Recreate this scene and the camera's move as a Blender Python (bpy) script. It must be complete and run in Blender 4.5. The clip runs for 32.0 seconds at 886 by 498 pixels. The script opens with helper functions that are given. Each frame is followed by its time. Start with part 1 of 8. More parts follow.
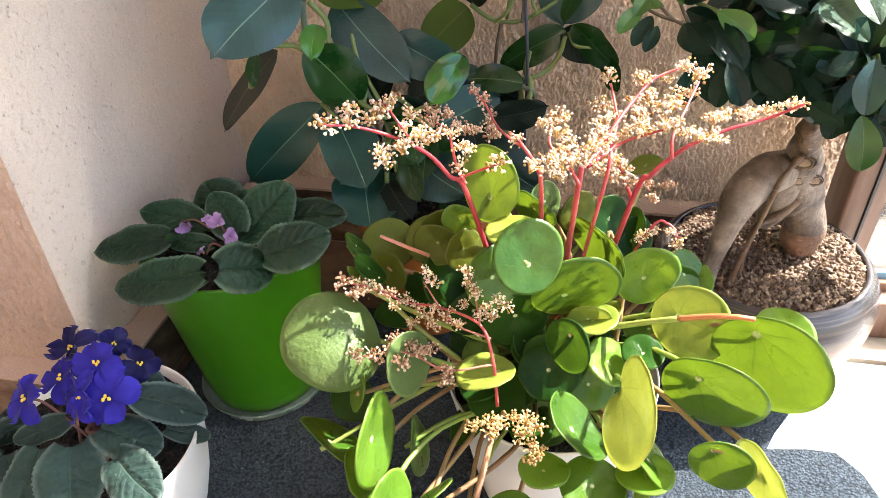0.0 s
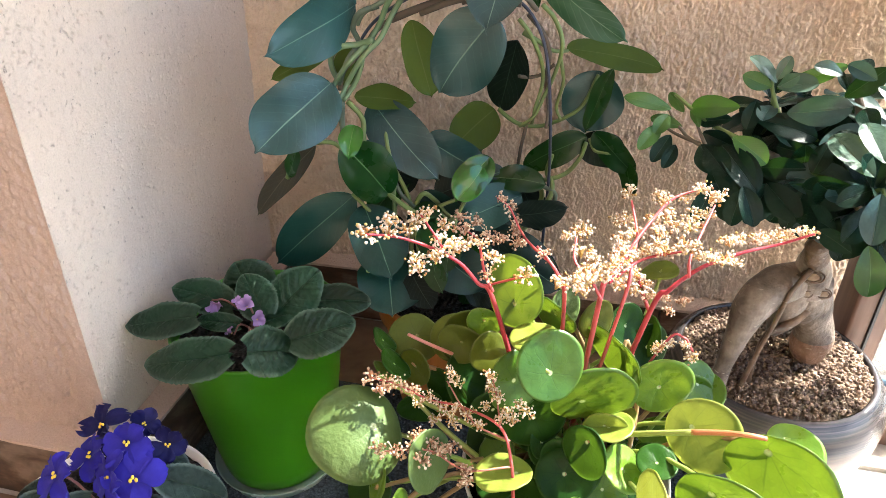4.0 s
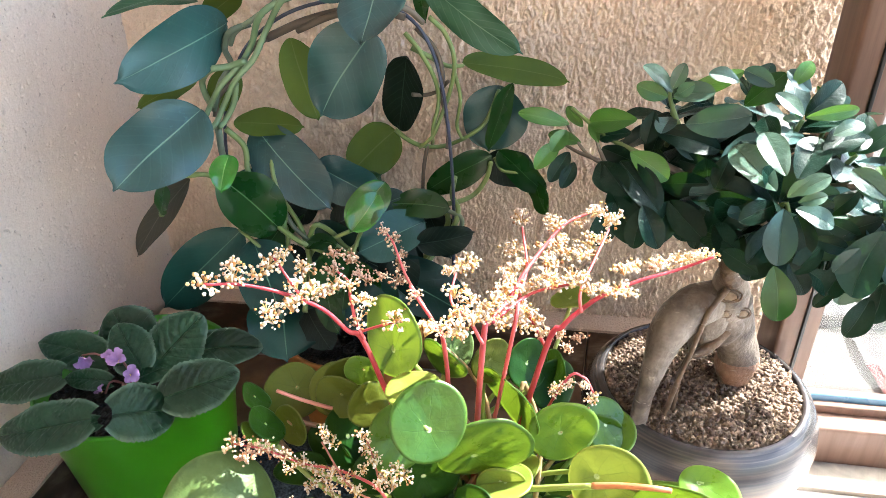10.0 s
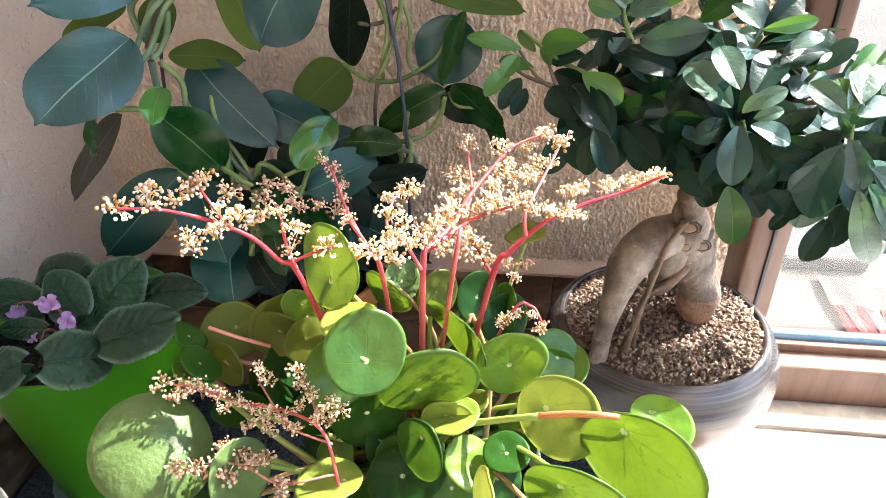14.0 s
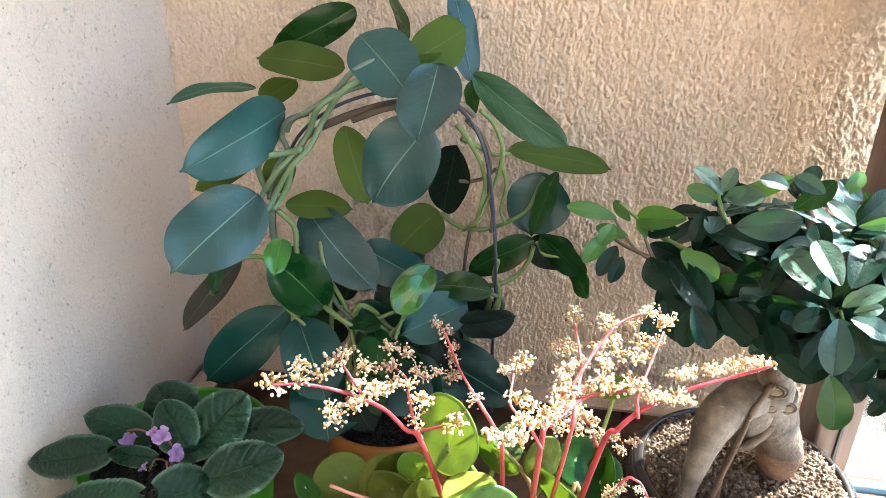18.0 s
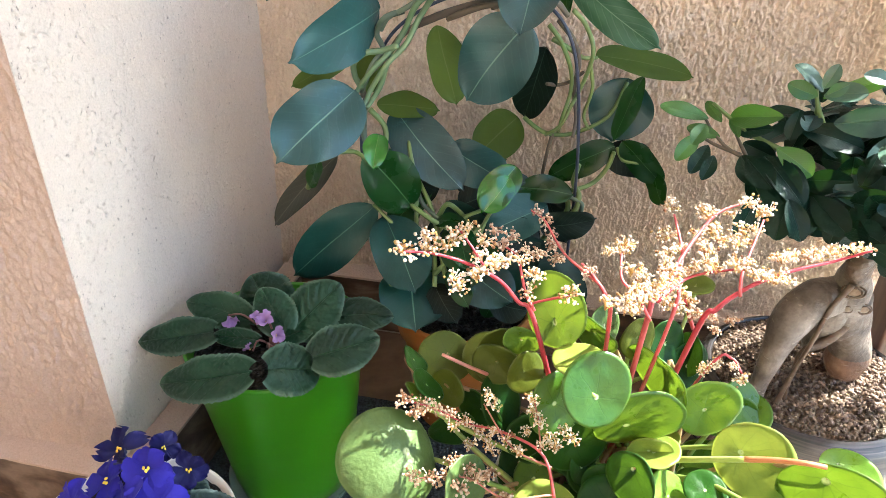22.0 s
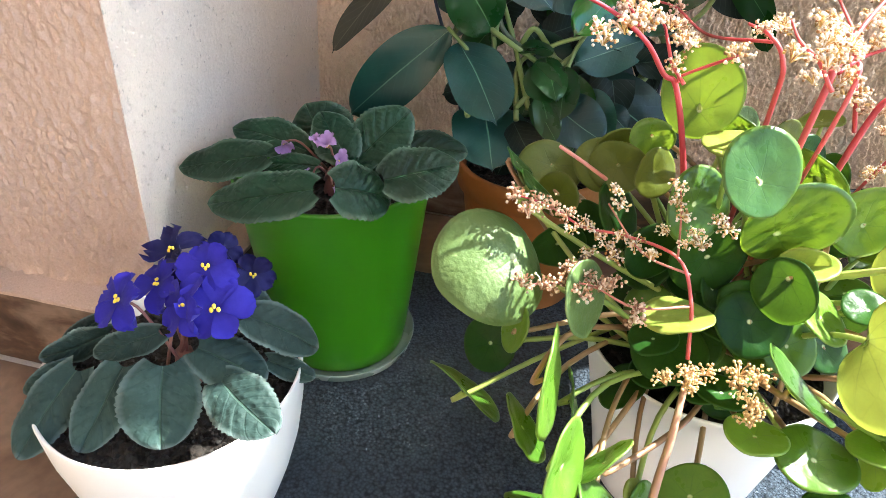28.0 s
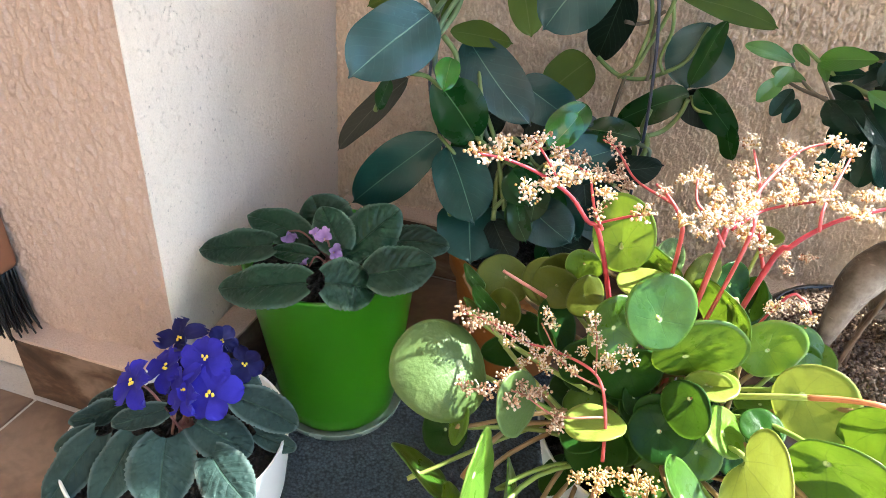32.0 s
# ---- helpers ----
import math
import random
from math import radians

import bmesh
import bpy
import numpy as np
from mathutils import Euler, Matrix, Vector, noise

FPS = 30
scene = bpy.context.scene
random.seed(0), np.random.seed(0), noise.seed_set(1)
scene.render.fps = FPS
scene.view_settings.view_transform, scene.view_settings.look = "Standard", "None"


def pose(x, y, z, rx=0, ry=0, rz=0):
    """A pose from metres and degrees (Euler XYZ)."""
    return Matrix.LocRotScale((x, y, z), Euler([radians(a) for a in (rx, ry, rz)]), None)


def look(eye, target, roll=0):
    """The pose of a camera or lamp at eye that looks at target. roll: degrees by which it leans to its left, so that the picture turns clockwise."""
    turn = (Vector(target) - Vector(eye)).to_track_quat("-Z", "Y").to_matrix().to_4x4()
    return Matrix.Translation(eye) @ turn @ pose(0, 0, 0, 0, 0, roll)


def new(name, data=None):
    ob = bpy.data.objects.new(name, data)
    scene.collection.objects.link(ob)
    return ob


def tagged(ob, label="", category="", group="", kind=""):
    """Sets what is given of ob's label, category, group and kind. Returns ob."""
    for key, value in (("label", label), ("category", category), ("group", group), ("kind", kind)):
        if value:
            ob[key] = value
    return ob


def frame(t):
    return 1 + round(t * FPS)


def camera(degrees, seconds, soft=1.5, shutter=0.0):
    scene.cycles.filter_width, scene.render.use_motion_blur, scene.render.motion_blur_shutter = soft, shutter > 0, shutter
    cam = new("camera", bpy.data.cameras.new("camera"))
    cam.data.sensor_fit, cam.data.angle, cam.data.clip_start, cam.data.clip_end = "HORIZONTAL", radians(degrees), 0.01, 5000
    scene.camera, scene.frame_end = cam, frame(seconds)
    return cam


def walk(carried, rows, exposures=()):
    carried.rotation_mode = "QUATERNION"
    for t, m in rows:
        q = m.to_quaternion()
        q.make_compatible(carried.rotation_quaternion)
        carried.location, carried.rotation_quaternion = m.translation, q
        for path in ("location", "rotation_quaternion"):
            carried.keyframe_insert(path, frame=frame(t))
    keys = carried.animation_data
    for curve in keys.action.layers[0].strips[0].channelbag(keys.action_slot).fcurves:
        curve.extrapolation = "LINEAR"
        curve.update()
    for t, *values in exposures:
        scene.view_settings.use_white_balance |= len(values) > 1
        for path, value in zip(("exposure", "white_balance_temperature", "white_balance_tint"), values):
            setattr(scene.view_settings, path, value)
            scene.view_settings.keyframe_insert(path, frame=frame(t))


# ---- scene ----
cam = camera(66.3, 32.0, soft=0.8)
METRES, EYE, TILT, LEAN, TURN = 0.78, 0.61, -35.66, 1.05, 13.0
EXPOSURE = 2.57
PATH = [
    (0, (0.003, -0.001, 0.613), (-0.368, 1.569, -0.57), -3.0),
    (0.5, (0.007, -0.005, 0.619), (-0.348, 1.559, -0.577), -2.5),
    (1, (0.008, -0.014, 0.633), (-0.349, 1.57, -0.536), -1.9),
    (1.5, (0.005, -0.021, 0.641), (-0.363, 1.575, -0.508), -1.9),
    (2, (0.001, -0.02, 0.639), (-0.371, 1.574, -0.51), -1.6),
    (2.5, (-0.002, -0.016, 0.636), (-0.39, 1.565, -0.526), -1.9),
    (3, (-0.005, -0.01, 0.632), (-0.389, 1.569, -0.534), -1.8),
    (3.5, (-0.008, -0.013, 0.65), (-0.404, 1.622, -0.432), -0.6),
    (5.5, (-0.022, 0.015, 0.658), (-0.451, 1.7, -0.331), -0.8),
    (6, (-0.022, 0.019, 0.658), (-0.468, 1.706, -0.319), -1.3),
    (6.5, (-0.02, 0.024, 0.661), (-0.458, 1.726, -0.293), -1.3),
    (7, (-0.014, 0.026, 0.663), (-0.439, 1.739, -0.278), -1.1),
    (7.5, (-0.004, 0.033, 0.652), (-0.395, 1.731, -0.331), -1.1),
    (8, (0.012, 0.043, 0.648), (-0.335, 1.752, -0.331), -0.8),
    (8.5, (0.021, 0.049, 0.644), (-0.317, 1.756, -0.342), -1.0),
    (9, (0.028, 0.053, 0.644), (-0.306, 1.759, -0.345), -1.3),
    (9.5, (0.032, 0.057, 0.641), (-0.291, 1.763, -0.351), -1.3),
    (10, (0.041, 0.06, 0.639), (-0.26, 1.77, -0.353), -1.3),
    (10.5, (0.047, 0.062, 0.637), (-0.242, 1.772, -0.359), -1.5),
    (11, (0.05, 0.064, 0.632), (-0.227, 1.766, -0.38), -1.7),
    (11.5, (0.051, 0.065, 0.632), (-0.221, 1.765, -0.387), -1.7),
    (12, (0.049, 0.065, 0.632), (-0.226, 1.768, -0.381), -1.6),
    (12.5, (0.054, 0.069, 0.623), (-0.195, 1.756, -0.423), -1.2),
    (13, (0.063, 0.071, 0.611), (-0.167, 1.749, -0.453), -0.9),
    (13.5, (0.067, 0.071, 0.607), (-0.154, 1.749, -0.458), -0.8),
    (14, (0.066, 0.072, 0.602), (-0.174, 1.739, -0.476), -1.4),
    (14.5, (0.063, 0.069, 0.616), (-0.212, 1.748, -0.434), -1.2),
    (15, (0.057, 0.064, 0.641), (-0.207, 1.782, -0.348), -0.4),
    (15.5, (0.052, 0.057, 0.659), (-0.208, 1.802, -0.283), 0.0),
    (17.5, (0.015, 0.062, 0.68), (-0.309, 1.845, -0.166), -0.1),
    (18, (0.008, 0.062, 0.675), (-0.338, 1.833, -0.189), -0.3),
    (18.5, (-0.001, 0.058, 0.671), (-0.35, 1.805, -0.239), -0.0),
    (19, (-0.001, 0.051, 0.667), (-0.35, 1.783, -0.271), 0.3),
    (19.5, (-0.002, 0.036, 0.665), (-0.341, 1.757, -0.296), 0.4),
    (20, (-0.006, 0.023, 0.664), (-0.36, 1.736, -0.307), -0.3),
    (20.5, (-0.018, 0.017, 0.661), (-0.393, 1.711, -0.335), -1.0),
    (21, (-0.03, 0.013, 0.659), (-0.406, 1.698, -0.35), -0.5),
    (21.5, (-0.037, 0.012, 0.654), (-0.419, 1.688, -0.369), -0.4),
    (22, (-0.048, 0.008, 0.65), (-0.439, 1.683, -0.37), 0.0),
    (22.5, (-0.057, 0.003, 0.646), (-0.445, 1.679, -0.373), 0.7),
    (23, (-0.066, -0.001, 0.639), (-0.457, 1.66, -0.405), 1.2),
    (23.5, (-0.071, 0.0, 0.628), (-0.465, 1.642, -0.445), 1.1),
    (24, (-0.079, 0.002, 0.614), (-0.471, 1.625, -0.487), 1.2),
    (24.5, (-0.08, 0.003, 0.604), (-0.477, 1.614, -0.513), 0.6),
    (25, (-0.083, 0.001, 0.592), (-0.467, 1.604, -0.541), 0.7),
    (25.5, (-0.092, -0.001, 0.575), (-0.463, 1.588, -0.582), 1.2),
    (26, (-0.097, -0.003, 0.558), (-0.46, 1.578, -0.612), 1.8),
    (26.5, (-0.106, -0.001, 0.537), (-0.46, 1.584, -0.631), 2.5),
    (28.5, (-0.124, -0.01, 0.503), (-0.49, 1.609, -0.612), 2.6),
    (29, (-0.102, -0.024, 0.521), (-0.485, 1.553, -0.648), 2.9),
    (29.5, (-0.079, -0.024, 0.549), (-0.45, 1.534, -0.648), 4.1),
    (30, (-0.065, -0.025, 0.579), (-0.535, 1.528, -0.59), 2.1),
    (30.5, (-0.056, -0.022, 0.596), (-0.57, 1.551, -0.527), 1.8),
    (31, (-0.057, -0.023, 0.602), (-0.555, 1.569, -0.501), 2.8),
    (31.5, (-0.058, -0.023, 0.602), (-0.533, 1.607, -0.455), 3.9),
    (32, (-0.06, -0.02, 0.605), (-0.554, 1.595, -0.468), 2.7),
]
walk(cam, [(t, look(eye, target, roll)) for t, eye, target, roll in PATH], [(0.0, EXPOSURE - 0.28, 6420, 9), (3.5, EXPOSURE - 0.28, 6320, 8), (6.0, EXPOSURE - 0.05, 5900, 4), (12.0, EXPOSURE + 0, 5920, 5), (13.5, EXPOSURE - 0.15, 6020, 7), (14.3, EXPOSURE - 0.18, 6070, 8), (15.2, EXPOSURE + 0.04, 5920, 4), (18.0, EXPOSURE - 0.01, 5790, 0), (22.0, EXPOSURE + 0, 5910, 2), (24.0, EXPOSURE - 0.08, 5910, 3), (26.0, EXPOSURE - 0.05, 5870, 3), (29.0, EXPOSURE + 0.04, 5930, 4), (30.0, EXPOSURE, 5900, 3), (32.0, EXPOSURE - 0.1, 5820, 2)])

# ---- light ----
SUN_AZ, SUN_EL = 35.5, 48.0        # degrees: azimuth from +x towards +y, height
world = bpy.data.worlds.new("sky")
scene.world = world
world.use_nodes = True
wn = world.node_tree.nodes
sky = wn.new("ShaderNodeTexSky")
sky.sky_type = "NISHITA"
sky.sun_disc = False
sky.sun_elevation = radians(SUN_EL)
sky.sun_rotation = radians(90 - SUN_AZ)
world.node_tree.links.new(sky.outputs[0], wn["Background"].inputs[0])
wn["Background"].inputs[1].default_value = 0.14
sun_data = bpy.data.lights.new("sun", "SUN")
sun_data.energy = 4.8
sun_data.angle = radians(0.6)
sun_data.color = (1.0, 0.93, 0.82)
sun = new("sun", sun_data)
SUN_DIR = Vector((math.cos(radians(SUN_EL)) * math.cos(radians(SUN_AZ)), math.cos(radians(SUN_EL)) * math.sin(radians(SUN_AZ)), math.sin(radians(SUN_EL))))
sun.matrix_world = look(SUN_DIR * 5, (0, 0, 0))


# ---- materials ----
class Nodes:
    """A small builder for node materials."""

    def __init__(self, name):
        self.m = bpy.data.materials.new(name)
        self.m.use_nodes = True
        self.t = self.m.node_tree
        self.b = self.t.nodes["Principled BSDF"]
        self.out = self.t.nodes["Material Output"]

    def put(self, socket, value):
        if isinstance(value, bpy.types.NodeSocket):
            self.t.links.new(value, socket)
        elif isinstance(value, (tuple, list)) and len(value) == 3 and socket.type == "RGBA":
            socket.default_value = (*value, 1)
        else:
            socket.default_value = value

    def node(self, kind, out=0, props=(), **ins):
        n = self.t.nodes.new(kind)
        for k, v in props:
            setattr(n, k, v)
        for k, v in ins.items():
            key = int(k[1:]) if k[0] == "i" and k[1:].isdigit() else k.replace("_", " ")
            self.put(n.inputs[key], v)
        return n.outputs[out]

    def coord(self, which="Object"):
        return self.t.nodes.new("ShaderNodeTexCoord").outputs[which]

    def math(self, op, a, b=0.0, c=0.0):
        return self.node("ShaderNodeMath", props=(("operation", op),), i0=a, i1=b, i2=c)

    def noise(self, vec, scale, detail=3, rough=0.55, dist=0.0, out=0):
        return self.node("ShaderNodeTexNoise", out=out, Vector=vec, Scale=scale, Detail=detail, Roughness=rough, Distortion=dist)

    def voronoi(self, vec, scale, feature="F1", out=0):
        return self.node("ShaderNodeTexVoronoi", out=out, props=(("feature", feature),), Vector=vec, Scale=scale)

    def ramp(self, fac, *stops):
        n = self.t.nodes.new("ShaderNodeValToRGB")
        self.put(n.inputs[0], fac)
        e = n.color_ramp.elements
        while len(e) < len(stops):
            e.new(0.5)
        for el, (p, c) in zip(e, stops):
            el.position = p
            el.color = (*c, 1) if isinstance(c, tuple) else (c, c, c, 1)
        return n.outputs[0]

    def mix(self, fac, a, b, mode="MIX"):
        n = self.t.nodes.new("ShaderNodeMix")
        n.data_type, n.blend_type = "RGBA", mode
        self.put(n.inputs[0], fac)
        self.put(n.inputs[6], a)
        self.put(n.inputs[7], b)
        return n.outputs[2]

    def mapped(self, vec, scale):
        return self.node("ShaderNodeMapping", Vector=vec, Scale=scale)

    def bump(self, height, strength, distance=0.002, normal=None):
        ins = dict(Height=height, Strength=strength, Distance=distance)
        if normal is not None:
            ins["Normal"] = normal
        return self.node("ShaderNodeBump", **ins)

    def random(self):
        return self.t.nodes.new("ShaderNodeObjectInfo").outputs["Random"]

    def done(self, color=None, rough=None, normal=None, **ins):
        if color is not None:
            self.put(self.b.inputs["Base Color"], color)
        if rough is not None:
            self.put(self.b.inputs["Roughness"], rough)
        if normal is not None:
            self.put(self.b.inputs["Normal"], normal)
        for k, v in ins.items():
            self.put(self.b.inputs[k.replace("_", " ")], v)
        return self.m

    def translucent(self, color, amount):
        """Light that passes through a thin leaf or petal."""
        tr = self.node("ShaderNodeBsdfTranslucent", Color=color)
        mx = self.t.nodes.new("ShaderNodeMixShader")
        self.put(mx.inputs[0], amount)
        self.t.links.new(self.b.outputs[0], mx.inputs[1])
        self.t.links.new(tr, mx.inputs[2])
        self.t.links.new(mx.outputs[0], self.out.inputs[0])
        return self.m


def stucco(name, base, pale, grooves, fine_relief=0.0016):
    """Plaster with grit, pits and faint stains; the coarse relief is modelled. Shade in pits and hollows is painted."""
    n = Nodes(name)
    co = n.coord()
    blotch = n.noise(co, 4.0, 4)
    stain = n.noise(n.mapped(co, (1, 1, 0.35)), 13.0, 4, 0.6)
    grit = n.noise(co, 520.0, 3, 0.65)
    lumps = n.noise(n.mapped(co, (1, 1, 0.5)), 210.0, 2)
    h = n.math("ADD", n.math("MULTIPLY", grit, 0.55), n.math("MULTIPLY", lumps, 0.5 * grooves))
    col = n.mix(blotch, base, pale)
    col = n.mix(n.ramp(stain, (0.50, 0.0), (0.75, 0.30)), col, tuple(v * 0.80 for v in base))
    # shade in the hollows of the grit, painted into the colour
    col = n.mix(n.ramp(grit, (0.30, 0.35), (0.50, 0.0)), col, tuple(v * 0.66 for v in base))
    if not grooves > 0.5:
        some = n.ramp(n.noise(co, 26.0, 3), (0.46, 0.0), (0.60, 1.0))
        holes = n.math("MULTIPLY", n.ramp(n.noise(n.mapped(co, (1, 1, 0.7)), 260.0, 2), (0.29, 1.0), (0.34, 0.0)), n.math("ADD", n.math("MULTIPLY", some, 0.65), 0.35))
        # dark colour in each pit stands for the shade inside it
        col = n.mix(n.math("MULTIPLY", holes, 0.55), col, tuple(v * 0.36 for v in base))
        h = n.math("SUBTRACT", h, n.math("MULTIPLY", holes, 1.4))
    # crests of the grit painted lighter, as relief catching light
    col = n.mix(n.ramp(grit, (0.58, 0.0), (0.74, 0.45)), col, tuple(min(v * 1.25, 0.86) for v in pale))
    return n.done(col, 0.9, n.bump(h, 1.0, fine_relief), Specular_IOR_Level=0.3)


M = {}
M["plaster_orange"] = stucco("orange_plaster", (0.765, 0.604, 0.468), (0.845, 0.692, 0.552), 0.8, 0.0044)
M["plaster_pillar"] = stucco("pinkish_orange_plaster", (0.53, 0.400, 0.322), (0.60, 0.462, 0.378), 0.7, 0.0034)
M["plaster_white"] = stucco("white_plaster", (0.68, 0.572, 0.478), (0.75, 0.642, 0.545), 0.3, 0.0014)


def mat_stone(name, a, b, c, rough=0.45):
    n = Nodes(name)
    co = n.coord()
    w = n.noise(n.mapped(co, (1, 1, 2.2)), 9.0, 6, 0.6, 0.8)
    col = n.ramp(w, (0.38, a), (0.5, b), (0.64, c))
    col = n.mix(n.ramp(n.noise(co, 55.0, 4), (0.45, 0.0), (0.75, 0.5)), col, tuple(v * 0.6 for v in a))
    col = n.mix(n.math("MULTIPLY", n.random(), 0.3), col, tuple(v * 0.7 for v in b))
    return n.done(col, n.ramp(n.noise(co, 30.0), (0.3, rough - 0.1), (0.7, rough + 0.15)), n.bump(n.noise(co, 90.0, 4), 0.25, 0.001))


M["skirting"] = mat_stone("brown_stone_tile", (0.032, 0.020, 0.013), (0.105, 0.058, 0.034), (0.26, 0.19, 0.14))
M["floor_tile"] = mat_stone("brown_floor_tile", (0.13, 0.080, 0.052), (0.19, 0.122, 0.080), (0.25, 0.17, 0.12))
M["ground"] = mat_stone("earth_brown_ground", (0.16, 0.12, 0.09), (0.21, 0.16, 0.12), (0.27, 0.22, 0.17), 0.8)
M["grout"] = stucco("pale_grout", (0.50, 0.47, 0.44), (0.60, 0.57, 0.53), 0.1)


def mat_carpet():
    n = Nodes("grey_blue_carpet")
    co = n.coord()
    tuft = n.voronoi(co, 330.0)
    fib = n.noise(co, 900.0, 2)
    big = n.noise(co, 14.0, 3)
    col = n.ramp(n.math("ADD", n.math("MULTIPLY", tuft, 0.75), n.math("MULTIPLY", fib, 0.4)), (0.2, (0.088, 0.113, 0.145)), (0.5, (0.054, 0.070, 0.092)), (0.85, (0.015, 0.020, 0.028)))
    col = n.mix(n.math("MULTIPLY", big, 0.35), col, (0.085, 0.104, 0.125))
    return n.done(col, 0.95, n.bump(n.math("SUBTRACT", fib, tuft), 0.9, 0.004), Specular_IOR_Level=0.15)


M["carpet"] = mat_carpet()


def mat_plain(name, color, rough, metallic=0.0, grime=0.06, bump=0.0, scale=60.0, spec=0.5, coat=0.0):
    n = Nodes(name)
    co = n.coord()
    a = n.noise(co, scale, 4)
    col = n.mix(n.math("MULTIPLY", a, grime * 2), color, tuple(v * 0.55 for v in color))
    nm = n.bump(a, bump, 0.001) if bump else None
    return n.done(col, n.ramp(n.noise(co, scale * 0.4), (0.3, max(rough - 0.06, 0.02)), (0.7, rough + 0.06)), nm, Metallic=metallic, Specular_IOR_Level=spec, Coat_Weight=coat)


M["green_glaze"] = mat_plain("green_glazed_plastic", (0.038, 0.190, 0.003), 0.34, grime=0.0, scale=6, coat=0.08)
M["white_pot"] = mat_plain("matt_white_plastic", (0.80, 0.79, 0.76), 0.42, grime=0.03)
M["clear_plastic"] = mat_plain("clear_saucer_plastic", (0.22, 0.30, 0.27), 0.25, grime=0.2)
M["terracotta"] = mat_plain("ochre_terracotta", (0.33, 0.115, 0.018), 0.7, grime=0.25, bump=0.6, scale=120)
M["black_plastic"] = mat_plain("black_plastic", (0.012, 0.012, 0.013), 0.4)
M["wood_handle"] = mat_plain("brown_broom_head", (0.28, 0.12, 0.06), 0.5)
M["wire"] = mat_plain("dark_blue_coated_wire", (0.03, 0.04, 0.075), 0.35)
M["gasket"] = mat_plain("blue_grey_gasket", (0.10, 0.20, 0.30), 0.3)


def mat_soil(name, k, deep=1.0):
    n = Nodes(name)
    co = n.coord()
    a = n.noise(co, 150.0, 5, 0.7)
    b = n.voronoi(co, 230.0)
    isle = n.t.nodes.new("ShaderNodeNewGeometry").outputs["Random Per Island"]
    a = n.math("ADD", n.math("MULTIPLY", a, 0.7), n.math("MULTIPLY", isle, 0.3))
    col = n.ramp(a, (0.36, (0.012 * k * deep, 0.007 * k * deep, 0.005 * k * deep)), (0.55, (0.030 * k * deep, 0.021 * k * deep, 0.015 * k * deep)), (0.75, (0.098 * k, 0.066 * k, 0.045 * k)))
    return n.done(col, 0.95, n.bump(n.math("SUBTRACT", a, b), 1.0, 0.004))


M["soil"] = mat_soil("dark_potting_soil", 0.24)
M["dry_soil"] = mat_soil("dry_crumbly_soil", 4.3, 1.6)


def mat_banded():
    """Glazed stoneware turned on a wheel: brown and grey-blue bands that follow the height."""
    n = Nodes("banded_glazed_stoneware")
    co = n.coord()
    sep = n.t.nodes.new("ShaderNodeSeparateXYZ")
    n.put(sep.inputs[0], co)
    wob = n.math("MULTIPLY", n.noise(n.mapped(co, (3, 3, 40)), 3.0, 4, 0.6, 0.5), 0.03)
    z = n.math("MULTIPLY", n.math("ADD", sep.outputs[2], wob), 6.0)
    col = n.ramp(z, (0.18, (0.24, 0.27, 0.34)), (0.46, (0.17, 0.19, 0.24)), (0.60, (0.17, 0.10, 0.068)), (0.74, (0.21, 0.135, 0.095)), (0.86, (0.050, 0.044, 0.046)), (1.0, (0.026, 0.024, 0.026)))
    streak = n.noise(n.mapped(co, (2, 2, 130)), 4.0, 3, 0.6)
    col = n.mix(n.ramp(streak, (0.42, 0.0), (0.7, 0.30)), col, (0.17, 0.13, 0.11))
    return n.done(col, 0.22, n.bump(streak, 0.15, 0.0006))


M["stoneware"] = mat_banded()


def mat_wood(name, a, b):
    n = Nodes(name)
    co = n.coord()
    g = n.noise(n.mapped(co, (30, 30, 2.0)), 3.0, 5, 0.6, 0.4)
    return n.done(n.ramp(g, (0.3, a), (0.7, b)), 0.5, n.bump(g, 0.2, 0.0008))


M["door_wood"] = mat_wood("brown_painted_wood", (0.105, 0.056, 0.038), (0.175, 0.102, 0.072))


# ---- mesh helpers ----
def link_mesh(name, bm, material, smooth=True):
    me = bpy.data.meshes.new(name)
    bm.to_mesh(me)
    bm.free()
    if smooth:
        me.polygons.foreach_set("use_smooth", [True] * len(me.polygons))
    me.materials.append(material)
    return me


def thing(name, at, label, category, group="", kind=""):
    ob = new(name)
    ob.empty_display_size = 0.02
    ob.location = at
    ob["at"] = tuple(at)
    return tagged(ob, label, category, group, kind)


def part(name, bm, material, parent, label="", m=None, smooth=True):
    """One mesh under a thing or part; m is its pose in the world."""
    me = bm if isinstance(bm, bpy.types.Mesh) else link_mesh(name, bm, material, smooth)
    ob = new(name, me)
    ob.parent = parent
    m = m if m is not None else Matrix.Identity(4)
    off = PLACE.get(parent.name, Matrix.Identity(4)) if parent else Matrix.Identity(4)
    ob.matrix_basis = off.inverted() @ m
    PLACE[ob.name] = m
    return tagged(ob, label) if label else ob


PLACE = {}


def plant(name, at, label, category="potted plant", group="", kind=""):
    ob = thing(name, at, label, category, group, kind)
    PLACE[ob.name] = Matrix.Translation(at)
    return ob


